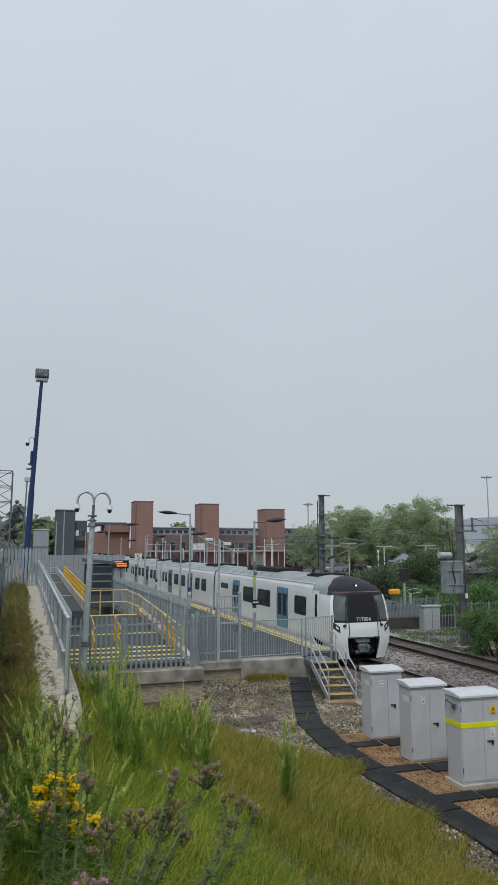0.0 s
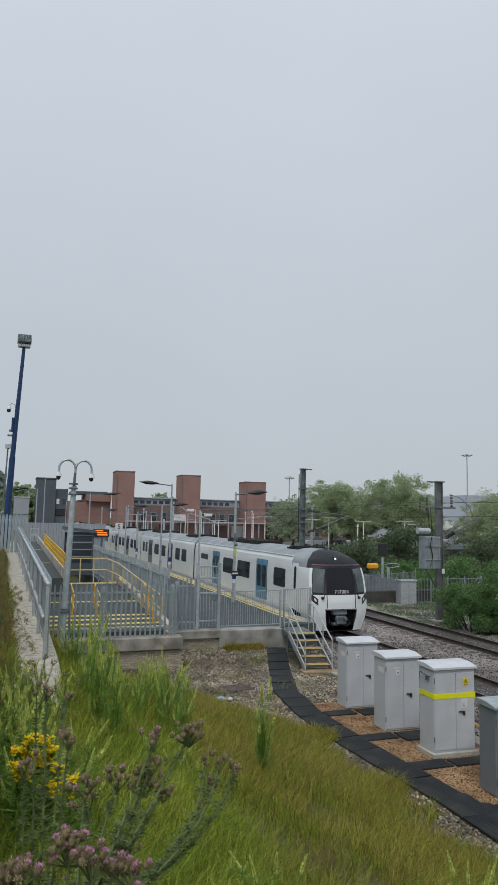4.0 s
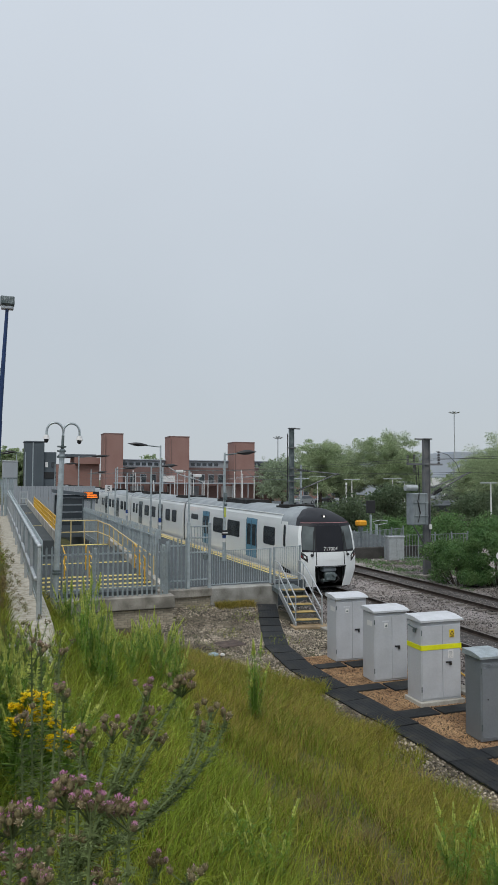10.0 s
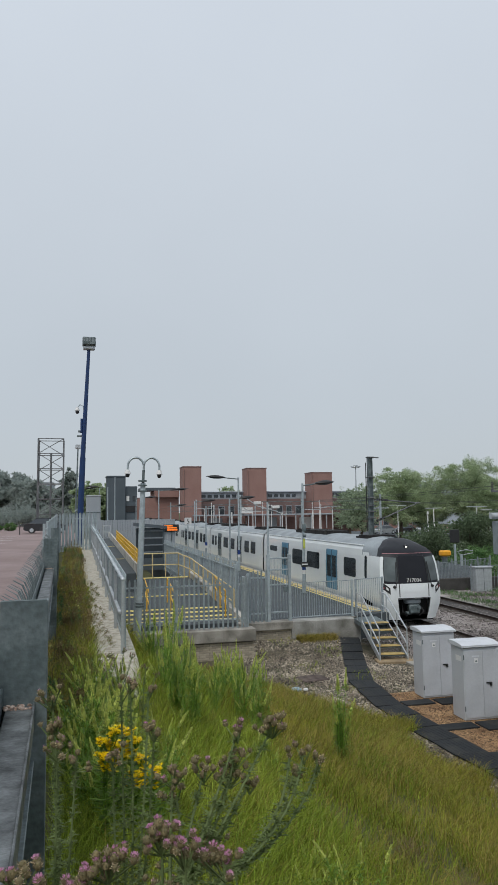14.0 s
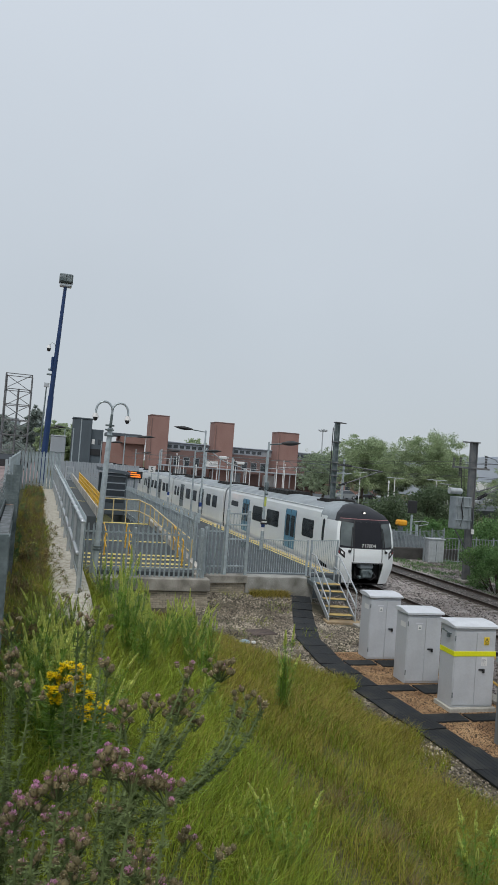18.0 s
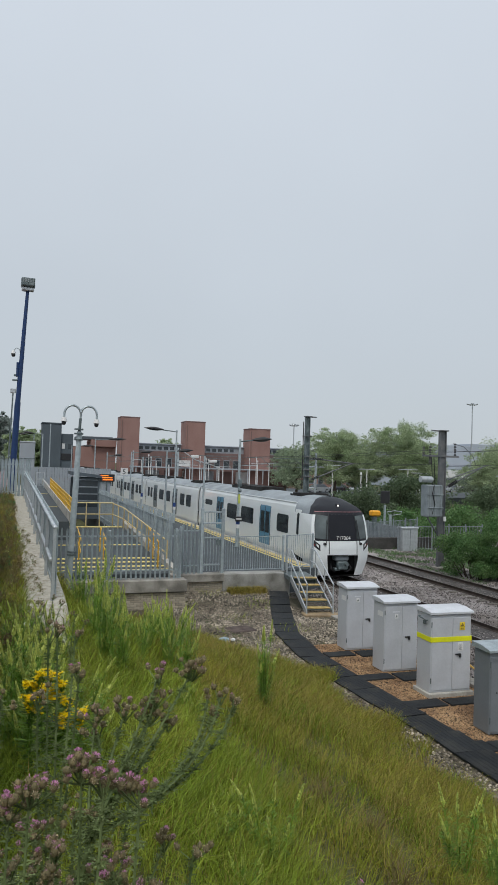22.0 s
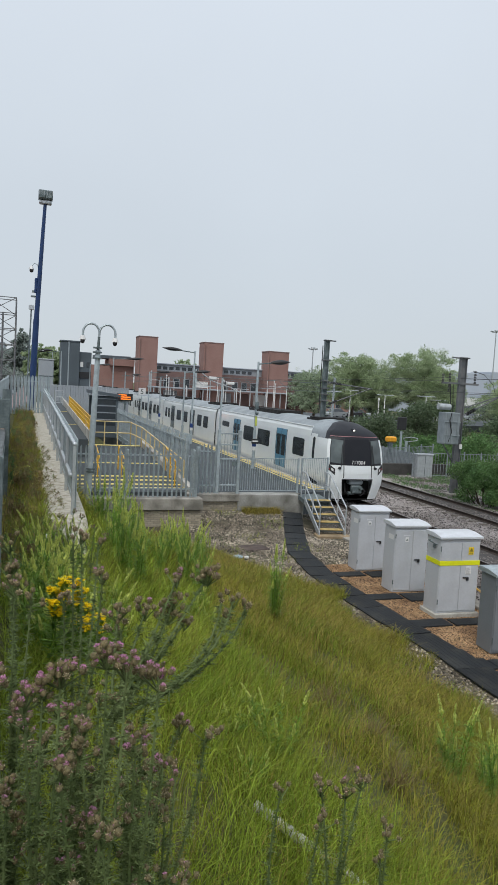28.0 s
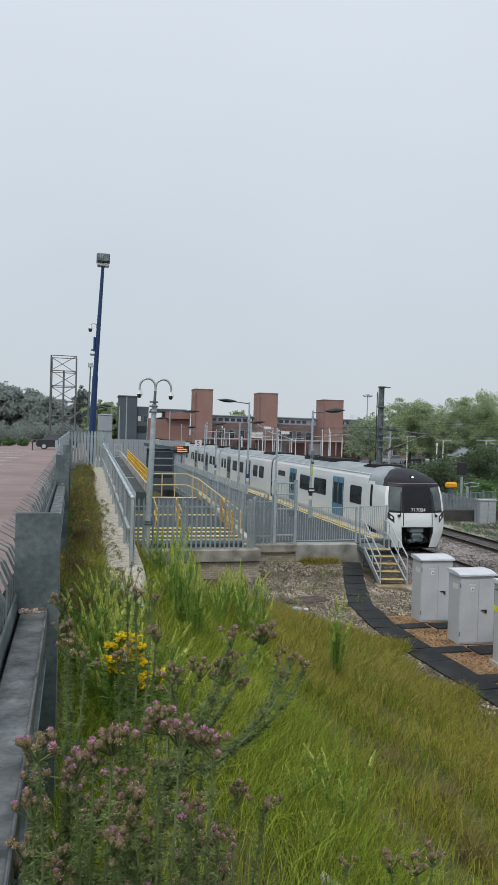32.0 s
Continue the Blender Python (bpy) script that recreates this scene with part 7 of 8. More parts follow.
x, y = bank_points(205000, -0.1, 7.9, 0.6, 22.5, 5)
blades("meadow_grass", "long soft green meadow grass on the bank", x, y, ground_z(x, y), 0.34, 0.0019 + 0.00034 * y, 0.8, GRASS, 6)
x, y = bank_points(155000, 0.2, 7.9, 1.5, 22.5, 7, lambda x, y, r: r.random(len(x)) < 0.35 + 0.65 * smooth_step(1.6, 4.5, x))
blades("dry_grass", "fine straw-coloured seeding grass on the bank", x, y, ground_z(x, y), 0.42, 0.0015 + 0.00024 * y, 0.65, GRASS_DRY, 8)
x, y = bank_points(50000, -0.15, 2.6, 0.8, 13.0, 9)
blades("lush_grass", "lush green grass and weeds near the barrier", x, y, ground_z(x, y), 0.46, 0.0017 + 0.00036 * y, 0.7, LUSH, 10)
rng = np.random.default_rng(11)
n = 9000
x, y = -0.46 + 0.72 * rng.random(n) ** 1.2, rng.uniform(8, 37, n)
blades("verge_weeds", "straggly brown-green weeds on the strip beside the ramp wall", x, y, verge_z(y), 0.34, 0.007, 0.9, GRASS_DRY, 12, "weeds")
n = 6500
x, y = rng.uniform(-0.48, 0.2, n), rng.uniform(7, 37, n)
blades("verge_grass", "rough grass on the strip beside the ramp wall", x, y, verge_z(y), 0.36, 0.005, 0.8, GRASS, 13, "weeds")
n = 2600
x, y = rng.uniform(-0.2, 0.35, n), 9 + 22 * rng.random(n) ** 1.5
k = np.sin(y * 3.1 + 4 * x) * np.sin(y * 1.3) > 0.30
x, y = x[k], y[k]
blades("dock_stalks", "brown seeding dock stalks on the strip beside the ramp wall", x, y, verge_z(y), 0.45, 0.0035, 0.7, DOCK, 17, "weeds")
n = 1500
x, y = rng.uniform(6.2, 9.4, n), rng.uniform(19, 26, n)
k = np.sin(x * 2.3) * np.sin(y * 1.9) > 0.35
blades("stone_weeds", "tufts of grass growing through the stones", x[k], y[k], foot_z(x[k], y[k]) + 0.02, 0.22, 0.006, 0.8, GRASS, 14, "weeds")
n = 2600
x, y = rng.uniform(8.2, 9.7, n), 25.75 - np.abs(rng.normal(0, 0.25, n))
blades("wall_foot_grass", "dry grass at the foot of the platform wall", x, y, foot_z(x, y), 0.30, 0.006, 0.7, GRASS_DRY, 15, "weeds")
n = 12000
x, y = rng.uniform(21.0, 28.0, n), rng.uniform(24, 43.0, n)
k = (np.sin(x * 1.7 + 0.6 * y) * np.sin(y * 0.9 + 1.0) + 0.4 * smooth_step(21.5, 25.0, x) > 0.12)
blades("trackside_weeds", "low weeds between ballast and bushes", x[k], y[k], np.full(k.sum(), 0.0), 0.24, 0.014, 0.8, LEAF_BUSH, 16, "weeds")

# ---- tall spire weeds ----


def spire_weed(seed, height, stems, spread):
    """Stems that bow outwards, with narrow leaves and long pale nodding flower spikes."""
    rng = np.random.default_rng(seed)
    gs, lv, sp = geo(), [], []
    for k in range(stems):
        a, r = rng.random() * 6.283, spread * rng.random()
        foot = Vector((r * 0.3 * math.cos(a), r * 0.3 * math.sin(a), -0.03))
        h = height * rng.uniform(0.55, 1.1)
        out = Vector((math.cos(a), math.sin(a), 0))
        bow = foot + out * (r * 0.4) + Vector((0, 0, h * 0.6))
        tip = foot + out * (0.9 * r + 0.06 * h * rng.random()) + Vector((rng.uniform(-0.10, 0.10), rng.uniform(-0.10, 0.10), h))
        line = [foot * (1 - f) ** 2 + bow * (2 * f * (1 - f)) + tip * f ** 2 for f in (i / 10 for i in range(11))]
        rings = []
        for i, c in enumerate(line):
            w = 0.007 - 0.0005 * i
            rings.append([(c.x + w * math.cos(j * 1.257), c.y + w * math.sin(j * 1.257), c.z) for j in range(5)])
        loft(gs, rings)

        def on(f):
            i = min(9, int(f * 10))
            return line[i].lerp(line[i + 1], f * 10 - i)

        for j in range(int(95 * h)):
            f = rng.uniform(0.05, 0.80)
            q = on(f)
            b = rng.random() * 6.283
            L = rng.uniform(0.06, 0.16) * (1.2 - 0.6 * f)
            d = Vector((math.cos(b), math.sin(b), rng.uniform(0.1, 0.9))).normalized()
            side = Vector((-math.sin(b), math.cos(b), 0)) * rng.uniform(0.004, 0.008)
            m, e = q + d * L * 0.5 + Vector((0, 0, 0.012)), q + d * L - Vector((0, 0, L * 0.18))
            lv.append([q - side * 0.4, m - side, e, m + side])
        f0 = rng.uniform(0.60, 0.80)
        for j in range(int(210 * h * (1 - f0))  + 40):
            f = f0 + (0.998 - f0) * rng.random()
            u = (f - f0) / (1 - f0)
            w = 0.026 * (1 - 0.72 * u) * min(1, 0.35 + 5 * u)
            b = rng.random() * 6.283
            q = on(f)
            d = Vector((math.cos(b), math.sin(b), rng.uniform(0.2, 0.9)))
            n = Vector((-math.sin(b), math.cos(b), 0)) * (0.42 * w + 0.003)
            up = Vector((0, 0, 0.008))
            sp.append([q + d * w * 0.2 - up, q + d * w * 0.8 - n, q + d * w * 1.1 + up, q + d * w * 0.8 + n])
    pack = [np.array([tuple(q) for quad in block for q in quad]) for block in (lv, sp)]
    return gs, pack[0], pack[1]


weed_meshes = []
for k, (h, n, s) in enumerate(((1.15, 8, 0.26), (1.3, 6, 0.2), (0.95, 9, 0.28), (0.75, 6, 0.22), (1.4, 5, 0.16))):
    a, b, c = spire_weed(100 + k, h, n, s)
    weed_meshes.append((mesh("stalk", a, REED), cloud("foliage", b, np.arange(len(b)).reshape(-1, 4), REED), cloud("inflorescence", c, np.arange(len(c)).reshape(-1, 4), SEED_HEAD)))


def plant_weed(k, x, y, turn, size=1.0, label="tall green weed with pale flower spikes and narrow leaves"):
    z = float(ground_z(x, y))
    w = thing("tall_weed", label, "weed", pose(x, y, z, 0, 0, turn), "tall spire weeds")
    w.scale = (size, size, size)
    for name, me in zip(("stalk", "foliage", "inflorescence"), weed_meshes[k]):
        tagged(part(name, me, None, w), kind="stuff")
    return w


rng = np.random.default_rng(77)
for i in range(60):
    y = rng.uniform(9.3, 15.5)
    out = rng.random() ** 1.4
    x = 1.38 + (0.5 + 0.26 * (y - 7)) * out
    plant_weed(int(rng.integers(0, 5)), x, y, rng.uniform(0, 360), rng.uniform(0.55, 1.12) * (1.06 - 0.16 * out))
for i in range(26):
    plant_weed(int(rng.integers(2, 4)), rng.uniform(0.0, 0.75), rng.uniform(5.6, 9.5), rng.uniform(0, 360), rng.uniform(0.7, 1.0), "pale green spire weed in the long grass")
for i in range(8):
    plant_weed(int(rng.integers(2, 4)), rng.uniform(0.9, 2.6), rng.uniform(4.0, 9.5), rng.uniform(0, 360), rng.uniform(0.5, 0.85), "pale green spire weed in the long grass")
plant_weed(4, 4.17, 10.85, 140, 0.95, "single tall bushy weed standing out of the grass")
plant_weed(1, 4.12, 10.85, 40, 1.12, "single tall bushy weed standing out of the grass")
plant_weed(0, 4.30, 5.75, 200, 0.95, "tall bushy weed low on the bank")
plant_weed(4, 4.55, 5.5, 80, 0.8, "tall bushy weed low on the bank")
plant_weed(2, 4.9, 5.9, 10, 0.8, "tall bushy weed low on the bank")

# ---- thistles ----
g = geo()
ball(g, (0, 0, 0.009), 0.0082, 0.0082, 0.0105, 8, 6)
for k in range(13):
    a = k * 2.4
    z = 0.001 + 0.016 * (k / 13)
    tube(g, (0.0076 * math.cos(a), 0.0076 * math.sin(a), z), (0.0120 * math.cos(a), 0.0120 * math.sin(a), z + 0.004), 0.0013, 0.0004, 3)
BUD = mesh("bud", g, THISTLE_BUD, True)


def fan(rng, n, base, foot, spread, length, w0):
    """Fine strips that fan out of a head."""
    a, r = rng.random(n) * 6.283, rng.random(n) ** 0.5
    p0 = np.stack([base * r * np.cos(a), base * r * np.sin(a), np.full(n, foot)], 1)
    p1 = p0 + np.stack([spread * r * np.cos(a), spread * r * np.sin(a), length * rng.uniform(0.7, 1.1, n) * (1.1 - 0.55 * r)], 1)
    w = np.stack([-np.sin(a), np.cos(a), np.zeros(n)], 1) * w0
    return np.stack([p0 - w, p0 + w, p1 + w * 0.7, p1 - w * 0.7], 1).reshape(-1, 3)


def floret_mesh(seed, florets, bracts, spread):
    """Pink florets within a ring of dry straw-coloured bracts."""
    rng = np.random.default_rng(seed)
    v = np.concatenate([fan(rng, florets, 0.004, 0.015, 0.006, 0.010, 0.0009), fan(rng, bracts, 0.0075, 0.009, spread, 0.006, 0.0009)])
    me = cloud("floret_tuft", v, np.arange(len(v)).reshape(-1, 4), THISTLE_PINK)
    me.materials.append(THISTLE_PALE)
    me.polygons.foreach_set("material_index", np.repeat([0, 1], [florets, bracts]).astype(np.int32))
    return me


FLORETS = [floret_mesh(1, 44, 12, 0.004), floret_mesh(2, 30, 24, 0.005), floret_mesh(3, 4, 34, 0.005), floret_mesh(4, 0, 34, 0.007)]


def thistle(x, y, clusters, seed, label="grey-green spiny thistle with brown and pink flower heads", fork=0.5, bow=0.0, thick=1.0, lush=1.0, crotch=None):
    """clusters: (x, y, z, number of heads, share of pink) in world metres."""
    rng = np.random.default_rng(seed)
    z0 = float(ground_z(x, y))
    t = thing("thistle", label, "thistle", pose(x, y, z0), "thistles")
    leaves = []
    o = Vector((x, y, z0))
    goals = [Vector(c[:3]) - o for c in clusters]
    high = max(c.z for c in goals)
    mean = sum(goals, Vector()) / len(goals)

    def leafy(p, along, L0, count):
        for _ in range(count):
            ang = rng.random() * 6.283
            d = Vector((math.cos(ang), math.sin(ang), rng.uniform(-0.1, 0.9))).normalized()
            L = L0 * rng.uniform(0.5, 1.3)
            side = d.cross(Vector((0, 0, 1))).normalized()
            for j in range(3):
                c = p + d * (L * j / 3) + Vector((0, 0, -0.2 * L * (j / 3) ** 2))
                e = p + d * (L * (j + 1) / 3) + Vector((0, 0, -0.2 * L * ((j + 1) / 3) ** 2))
                w = L * 0.09 * (1 - j / 3) + 0.0009
                leaves.append([c - side * 0.002, c + d * L * 0.1 - side * w, e, c + d * L * 0.1 + side * w])

    def stalk(a, b, c, r0, r1, L0, dense):
        """A curved spiny stem from a by b to c."""
        n = max(4, int((a - c).length / 0.05))
        last = a
        line, g = [a], geo()
        for k in range(1, n + 1):
            f = k / n
            q = a * (1 - f) ** 2 + b * (2 * f * (1 - f)) + c * f ** 2
            line.append(q)
            for _ in range(18):
                p = last.lerp(q, rng.random())
                ang = rng.random() * 6.283
                d = Vector((math.cos(ang), math.sin(ang), rng.uniform(-0.4, 0.5))) * rng.uniform(0.010, 0.030)
                leaves.append([p - Vector((0, 0, 0.0035)), p + d * 0.5, p + d, p + Vector((0, 0, 0.0035))])
            leafy(last.lerp(q, rng.random()), q - last, L0 * (1 - 0.55 * f), dense)
            last = q
        rings = []
        for k, p in enumerate(line):
            r = r0 + (r1 - r0) * k / n
            rings.append([(p.x + r * math.cos(i * 1.2566), p.y + r * math.sin(i * 1.2566), p.z) for i in range(5)])
        return loft(g, rings)

    top = Vector((mean.x * (0.35 + 0.5 * bow), mean.y * 0.35, high * fork))
    top = Vector(crotch) - o if crotch else top
    stem = part("stem", stalk(Vector((0, 0, -0.05)), Vector((0, 0, high * fork * 0.5)), top, 0.0065 * thick, 0.0055 * thick, 0.085, int(37 * lush)), THISTLE, t)
    part_heads = []
    for c, goal in zip(clusters, goals):
        reach = goal - top
        bend = top + Vector((reach.x * (0.45 + bow) + rng.uniform(-0.03, 0.03), reach.y * 0.4 + rng.uniform(-0.03, 0.03), reach.z * (0.45 - 0.35 * bow)))
        g = stalk(top, bend, goal, 0.0048 * thick, 0.0026, 0.045, int(20 * lush))
        for _ in range(round(c[3] * 1.9)):
            q = goal + Vector((rng.normal(0, 0.019), rng.normal(0, 0.019), rng.normal(0.004, 0.012))) * (0.6 if c[3] < 3 else 1.0)
            tube(g, goal - Vector((0, 0, 0.03)), q, 0.002, 0.0017, 4)
            part_heads.append((q, c[4]))
        part("branch", g, THISTLE, t)
    v = np.array([tuple(p) for q in leaves for p in q])
    tagged(part("foliage", cloud("foliage", v, np.arange(len(v)).reshape(-1, 4), THISTLE), None, t), kind="stuff")
    for q, pink in part_heads:
        s = rng.uniform(0.65, 1.05)
        at = Matrix.LocRotScale(q, Euler((rng.uniform(-0.6, 0.6), rng.uniform(-0.6, 0.6), rng.random() * 6)), (s, s, s))
        h = part("flower_head", BUD, None, t, at=at)
        r = rng.random()
        if r < 0.92:
            tagged(part("floret_tuft", FLORETS[int(rng.integers(0, 2)) if r < (2.2 * pink if pink > 0.15 else 0.6 * pink) else int(rng.integers(2, 4))], None, h), kind="stuff")
    return t


thistle(0.16, 1.45, [(0.167, 1.45, 4.587, 10, 0.35), (0.21, 1.43, 4.56, 5, 0.35), (0.07, 1.40, 4.35, 6, 0.21), (0.12, 1.50, 4.35, 5, 0.0)], 1)
thistle(0.25, 1.50, [(0.29, 1.45, 4.523, 9, 0.35), (0.25, 1.50, 4.34, 6, 0.28), (0.23, 1.50, 4.16, 6, 0.0)], 2)
thistle(0.04, 1.50, [(0.067, 1.45, 4.55, 9, 0.32), (0.03, 1.45, 4.53, 5, 0.28), (-0.01, 1.45, 4.50, 7, 0.24), (0.04, 1.60, 4.32, 6, 0.0)], 3)
thistle(-0.05, 1.42, [(-0.09, 1.38, 4.46, 6, 0.32), (-0.08, 1.36, 4.59, 7, 0.21), (-0.04, 1.5, 4.25, 4, 0.14)], 4)
thistle(0.08, 1.76, [(0.515, 1.90, 4.635, 8, 0.1), (0.42, 1.90, 4.63, 3, 0.21), (0.41, 1.90, 4.56, 5, 0.1), (0.40, 1.90, 4.52, 6, 0.1), (0.33, 1.90, 4.54, 5, 0.1), (0.45, 1.90, 4.50, 2, 0.0)], 5, bow=0.1, thick=1.2, crotch=(0.23, 1.78, 4.27))
thistle(0.12, 1.82, [(0.56, 1.90, 4.55, 1, 0.0), (0.60, 1.90, 4.56, 2, 0.0), (0.64, 1.90, 4.53, 2, 0.0), (0.57, 1.90, 4.505, 2, 0.0), (0.25, 1.90, 4.535, 5, 0.1), (0.26, 1.92, 4.48, 3, 0.0)], 6, bow=0.4, thick=1.2, crotch=(0.23, 1.78, 4.27))
thistle(0.16, 2.25, [(0.223, 2.10, 4.59, 4, 0.1), (0.177, 2.40, 4.65, 3, 0.1), (0.237, 2.40, 4.627, 2, 0.1), (0.15, 2.40, 4.62, 1, 0.0), (0.12, 2.3, 4.45, 4, 0.0)], 7)
thistle(-0.03, 2.15, [(-0.06, 2.20, 4.67, 3, 0.0), (-0.06, 2.20, 4.59, 5, 0.0), (-0.04, 2.10, 4.56, 5, 0.0), (0.01, 2.10, 4.53, 3, 0.0)], 8)
thistle(0.30, 1.72, [(0.37, 1.70, 4.08, 3, 0.1), (0.42, 1.80, 4.10, 2, 0.1), (0.35, 1.80, 4.07, 3, 0.0), (0.26, 1.70, 4.12, 2, 0.0), (0.48, 1.70, 4.25, 3, 0.0)], 9, bow=0.3)
thistle(0.10, 1.62, [(0.08, 1.62, 4.22, 3, 0.1), (0.16, 1.62, 4.05, 4, 0.1), (0.02, 1.60, 4.02, 4, 0.1)], 10)
thistle(0.20, 1.38, [(0.16, 1.36, 4.22, 4, 0.14), (0.24, 1.36, 4.05, 4, 0.14), (0.10, 1.34, 4.10, 4, 0.14)], 11)
thistle(0.36, 1.50, [(0.38, 1.50, 3.98, 4, 0.1), (0.30, 1.50, 4.00, 3, 0.1)], 12)
rng = np.random.default_rng(55)
for k in range(11):
    px, py = -0.12 + 0.045 * k + rng.uniform(-0.03, 0.03), rng.uniform(1.42, 1.95)
    tops = [(px + rng.normal(0, 0.06), py + rng.normal(0, 0.05), rng.uniform(3.95, 4.34), int(rng.integers(2, 6)), (0.0, 0.1, 0.3)[k % 3]) for _ in range(4)]
    thistle(px, py, tops, 60 + k, "bushy grey-green thistle low in the clump with faded heads", lush=1.25, thick=0.8)
slim = "slender thistle with faded brown heads"
thistle(1.00, 1.92, [(0.94, 1.90, 3.91, 4, 0.0), (1.03, 1.90, 3.89, 4, 0.0), (1.09, 1.90, 3.91, 5, 0.05)], 13, slim, 0.55, lush=0.3)
thistle(1.12, 1.80, [(1.14, 1.80, 3.79, 4, 0.05), (1.12, 1.80, 3.70, 2, 0.0)], 14, slim, 0.6, lush=0.3)
thistle(0.78, 1.92, [(0.80, 1.90, 3.92, 2, 0.0)], 15, "slender thistle with closed buds", 0.6, lush=0.3)
thistle(0.88, 1.82, [(0.90, 1.80, 3.86, 3, 0.0)], 16, "slender thistle with closed buds", 0.6, lush=0.3)
kerb = "brown seeding thistle by the kerb end"
thistle(0.55, 9.0, [(0.60, 9.0, 3.5, 5, 0.0), (0.70, 9.0, 3.42, 5, 0.0), (0.48, 9.0, 3.4, 4, 0.0)], 17, kerb)
thistle(0.75, 8.2, [(0.80, 8.2, 3.45, 5, 0.0), (0.92, 8.2, 3.36, 5, 0.0), (0.68, 8.2, 3.3, 4, 0.0)], 18, kerb)

# ---- ragwort ----


def ragwort(x, y, top, seed, umbels=4, flowers=26):
    rng = np.random.default_rng(seed)
    z0 = float(ground_z(x, y))
    height = top - z0
    t = thing("ragwort", "ragwort plant with flat clusters of bright yellow flowers", "flower", pose(x, y, z0), "yellow flowers")
    g = geo()
    lv = []
    tube(g, (0, 0, -0.03), (0, 0, height * 0.8), 0.006, 0.005, 6)
    for _ in range(110):
        z = rng.uniform(0.1, 0.92) * height
        a = rng.random() * 6.283
        d = Vector((math.cos(a), math.sin(a), 0.3)) * rng.uniform(0.05, 0.12)
        s = Vector((-math.sin(a), math.cos(a), 0)) * 0.014
        p = Vector((0, 0, z))
        lv.append([p, p + d * 0.5 - s, p + d, p + d * 0.5 + s])
    tagged(part("foliage", cloud("foliage", np.array([tuple(p) for q in lv for p in q]), np.arange(440).reshape(-1, 4), REED), None, t), kind="stuff")
    for u in range(umbels):
        pet = geo()
        mid = Vector((rng.normal(0, 0.045), rng.normal(0, 0.045), height * (1.0 - 0.035 * u)))
        for k in range(flowers):
            c = mid + Vector((rng.normal(0, 0.022), rng.normal(0, 0.022), rng.normal(0, 0.012)))
            tube(g, mid - Vector((0, 0, 0.06)), c, 0.002, 0.0015, 4)
            for i in range(7):
                b = i * 0.898 + rng.random()
                d = Vector((math.cos(b), math.sin(b), rng.uniform(-0.1, 0.6))) * 0.014
                s = Vector((-math.sin(b), math.cos(b), 0)) * 0.005
                add(pet, [tuple(c + d * 0.2 - s * 0.5), tuple(c + d - s), tuple(c + d + s), tuple(c + d * 0.2 + s * 0.5)], [(0, 1, 2, 3)])
            ball(pet, tuple(c), 0.006, 0.006, 0.006, 6, 4)
        tube(g, (0, 0, height * 0.72), mid - Vector((0, 0, 0.06)), 0.004, 0.003, 5)
        tagged(part("blossom", pet, RAGWORT, t), kind="stuff")
    part("stem", g, REED, t)
    return t


for k, (x, top, n) in enumerate(((0.23, 3.74, 5), (0.40, 3.67, 4), (0.31, 3.56, 4), (0.52, 3.49, 5), (0.57, 3.38, 4), (0.45, 3.31, 3), (0.21, 3.54, 2))):
    ragwort(x, 5.1 + 0.12 * (k % 3), top, 200 + k, n + 2)
wf = thing("white_flower", "small white flower head on the weedy strip", "flower", pose(0.33, 10.2, verge_z(10.2).item()))
part("stem", tube(geo(), (0, 0, 0), (0, 0, 0.22), 0.005), REED, wf)
part("petals", ball(geo(), (0, 0, 0.24), 0.05, 0.05, 0.03), SIGN_WHITE, wf)

# coarse scrub on the strip beside the ramp wall: tall clumps, low gaps, pale flowers
rng = np.random.default_rng(91)


def verge_rise(x, y):
    """How tall the weeds stand along the strip."""
    return 0.14 + 0.30 * np.clip(np.sin(y * 1.37 + 2.1 * x) * np.sin(y * 0.61 - 1.0) + 0.45 * np.sin(y * 3.9 + 5 * x), 0, 1.2)


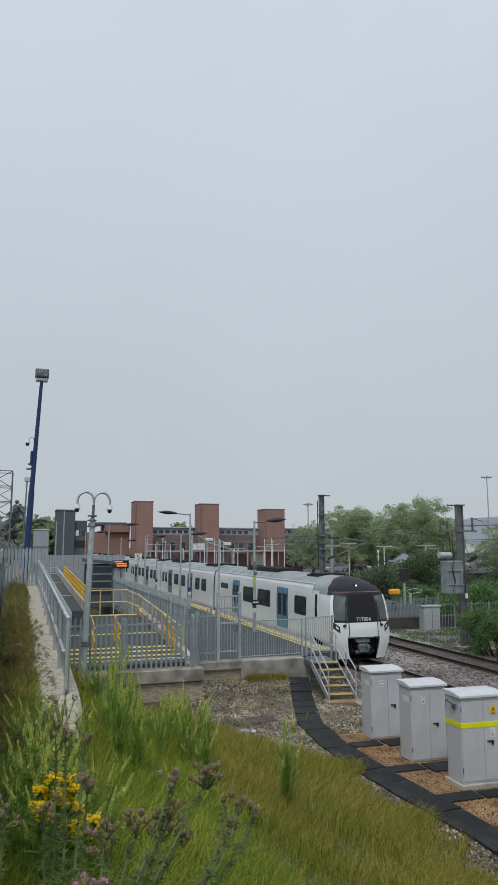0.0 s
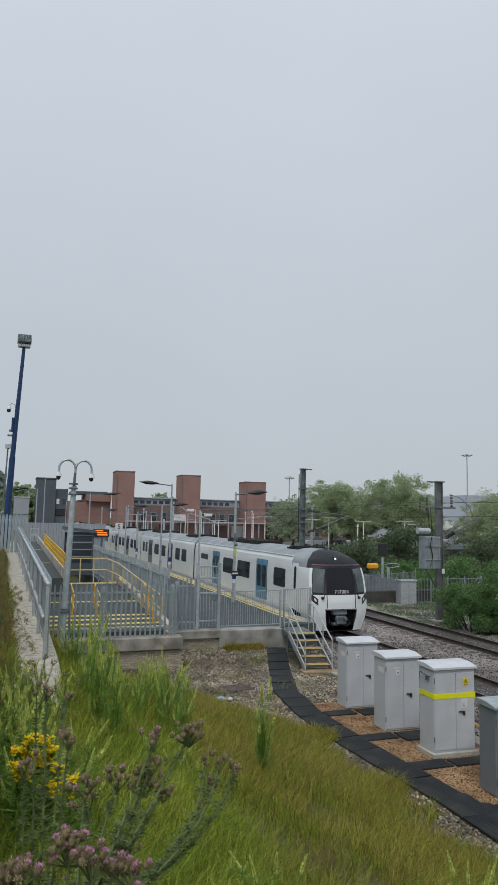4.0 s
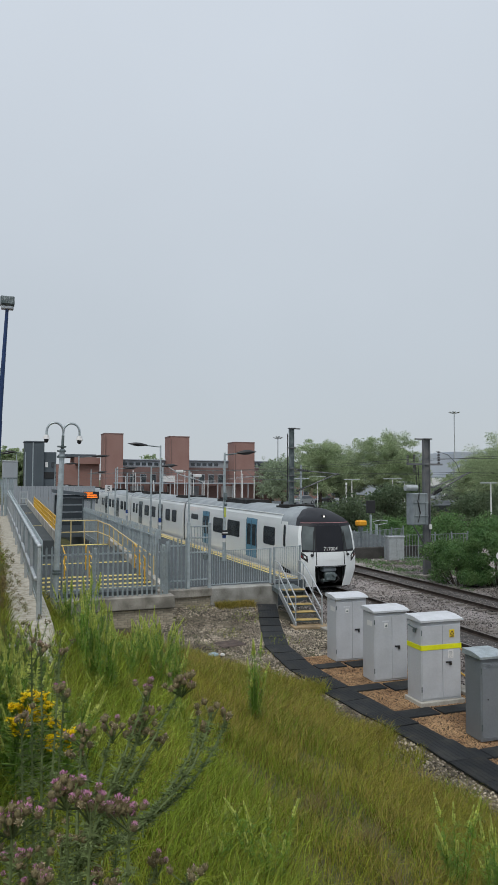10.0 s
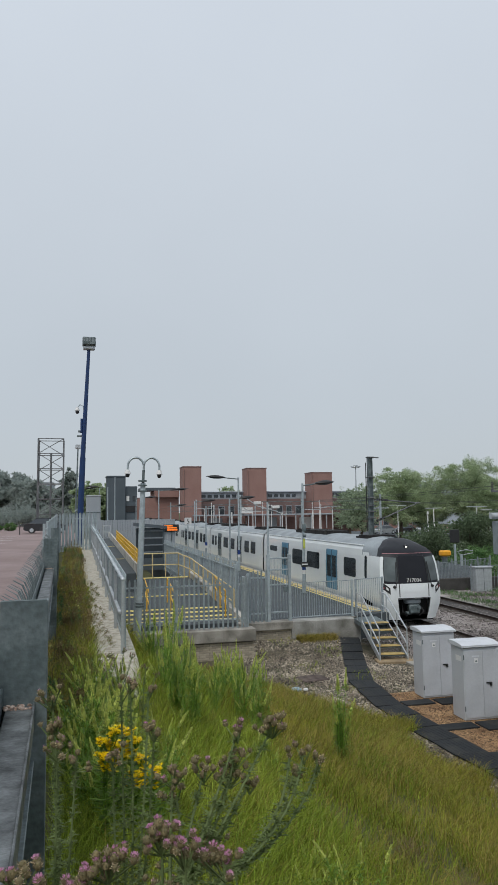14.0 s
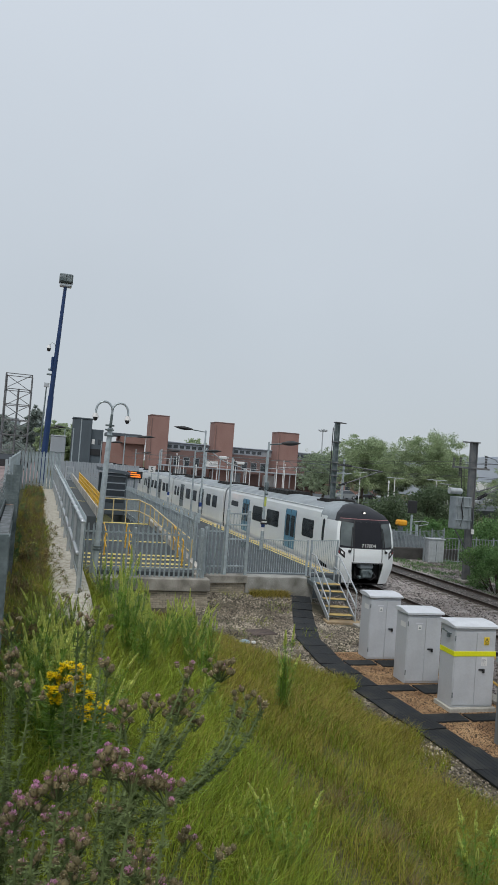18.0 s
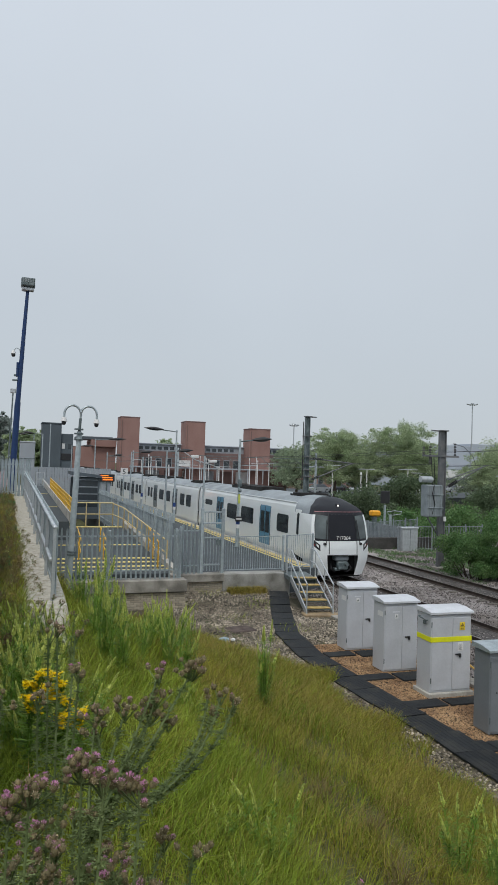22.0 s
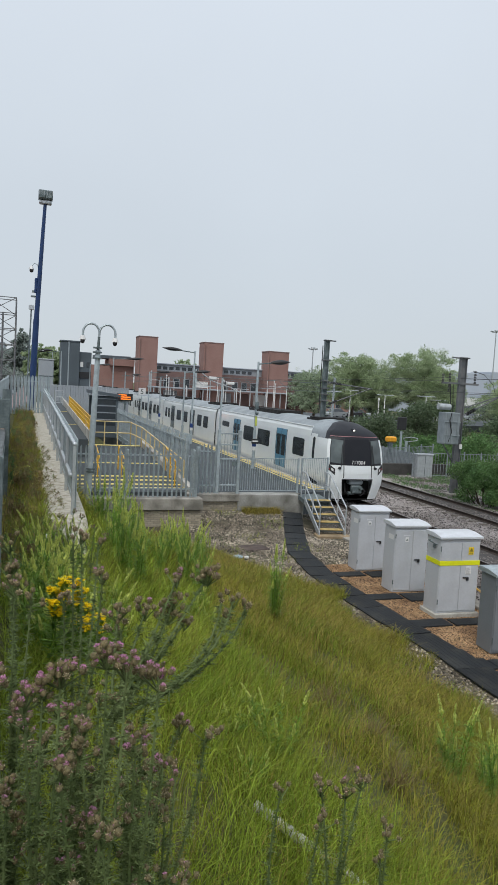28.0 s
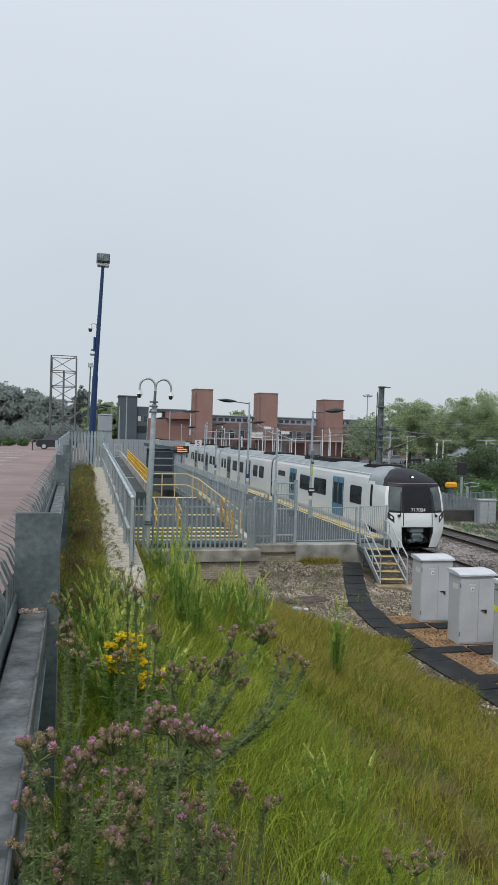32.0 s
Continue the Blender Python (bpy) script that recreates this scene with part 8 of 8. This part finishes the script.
n = 520
cs = np.stack([rng.uniform(-0.44, 0.30, n), 8.5 + 28 * rng.random(n) ** 1.25, np.zeros(n)], 1)
cs[:, 2] = verge_z(cs[:, 1]) + verge_rise(cs[:, 0], cs[:, 1]) * rng.uniform(0.25, 1.3, n)
rs = np.stack([rng.uniform(0.04, 0.10, n), rng.uniform(0.05, 0.14, n), rng.uniform(0.05, 0.15, n)], 1)
for k, (mat, cnt) in enumerate(((THISTLE, 10000), (GRASS_DRY, 7000), (DOCK, 16000), (LEAF_BUSH, 9000))):
    v, f = leaf_quads(rng, cs[k::4], rs[k::4] * 1.15, cnt, 0.021, 0.5)
    tagged(new("verge_scrub", cloud("verge_scrub", v, f, mat)), "coarse brown-green scrub beside the ramp wall", "weeds", kind="stuff")
n = 5200
x, y = rng.uniform(-0.44, 0.26, n), 8.5 + 28 * rng.random(n) ** 1.2
k = rng.random(n) < verge_rise(x, y) * 2.2
x, y = x[k], y[k]
blades("verge_stalks", "upright dry and green stalks on the strip beside the ramp wall", x, y, verge_z(y), 0.62, 0.0036, 0.35, DOCK, 21, "weeds")
n = 130
cs = np.stack([rng.uniform(-0.4, 0.2, n), 9 + 20 * rng.random(n) ** 1.3, np.zeros(n)], 1)
cs[:, 2] = verge_z(cs[:, 1]) + verge_rise(cs[:, 0], cs[:, 1]) + rng.uniform(0.0, 0.18, n)
v, f = leaf_quads(rng, cs, np.full((n, 3), 0.018), 520, 0.011)
tagged(new("verge_flowers", cloud("verge_flowers", v, f, SEED_HEAD)), "tiny pale flowers scattered over the scrub", "flowers", kind="stuff")

n = 260
cs = np.stack([0.15 + 0.5 * rng.random(n) ** 1.6, 9.6 + 12 * rng.random(n) ** 1.5, np.zeros(n)], 1)
cs[:, 2] = verge_z(cs[:, 1]) + rng.uniform(0.05, 0.30, n)
rs = np.full((n, 3), 0.06)
for mat, cnt in ((DOCK, 6500), (THISTLE, 3000)):
    v, f = leaf_quads(rng, cs, rs, cnt, 0.012)
    tagged(new("kerb_weeds", cloud("kerb_weeds", v, f, mat)), "small brown-seeded weeds growing over the kerb", "weeds", kind="stuff")
n = 30000
x, y = rng.uniform(0.1, 7.4, n), rng.uniform(-6.0, 0.7, n)
blades("meadow_grass", "long soft green meadow grass on the bank", x, y, ground_z(x, y), 0.34, 0.006, 0.8, GRASS, 18)
for x, y in ((3.75, 6.48), (3.5, 7.2), (3.3, 5.2)):
    a, r = rng.random(130) * 6.283, 0.10 * rng.random(130)
    xx, yy = x + r * np.cos(a), y + r * np.sin(a)
    blades("dead_tuft", "tuft of dead brown stalks in the grass", xx, yy, ground_z(xx, yy), 0.42, 0.004, 0.9, DOCK, 19, "weeds")
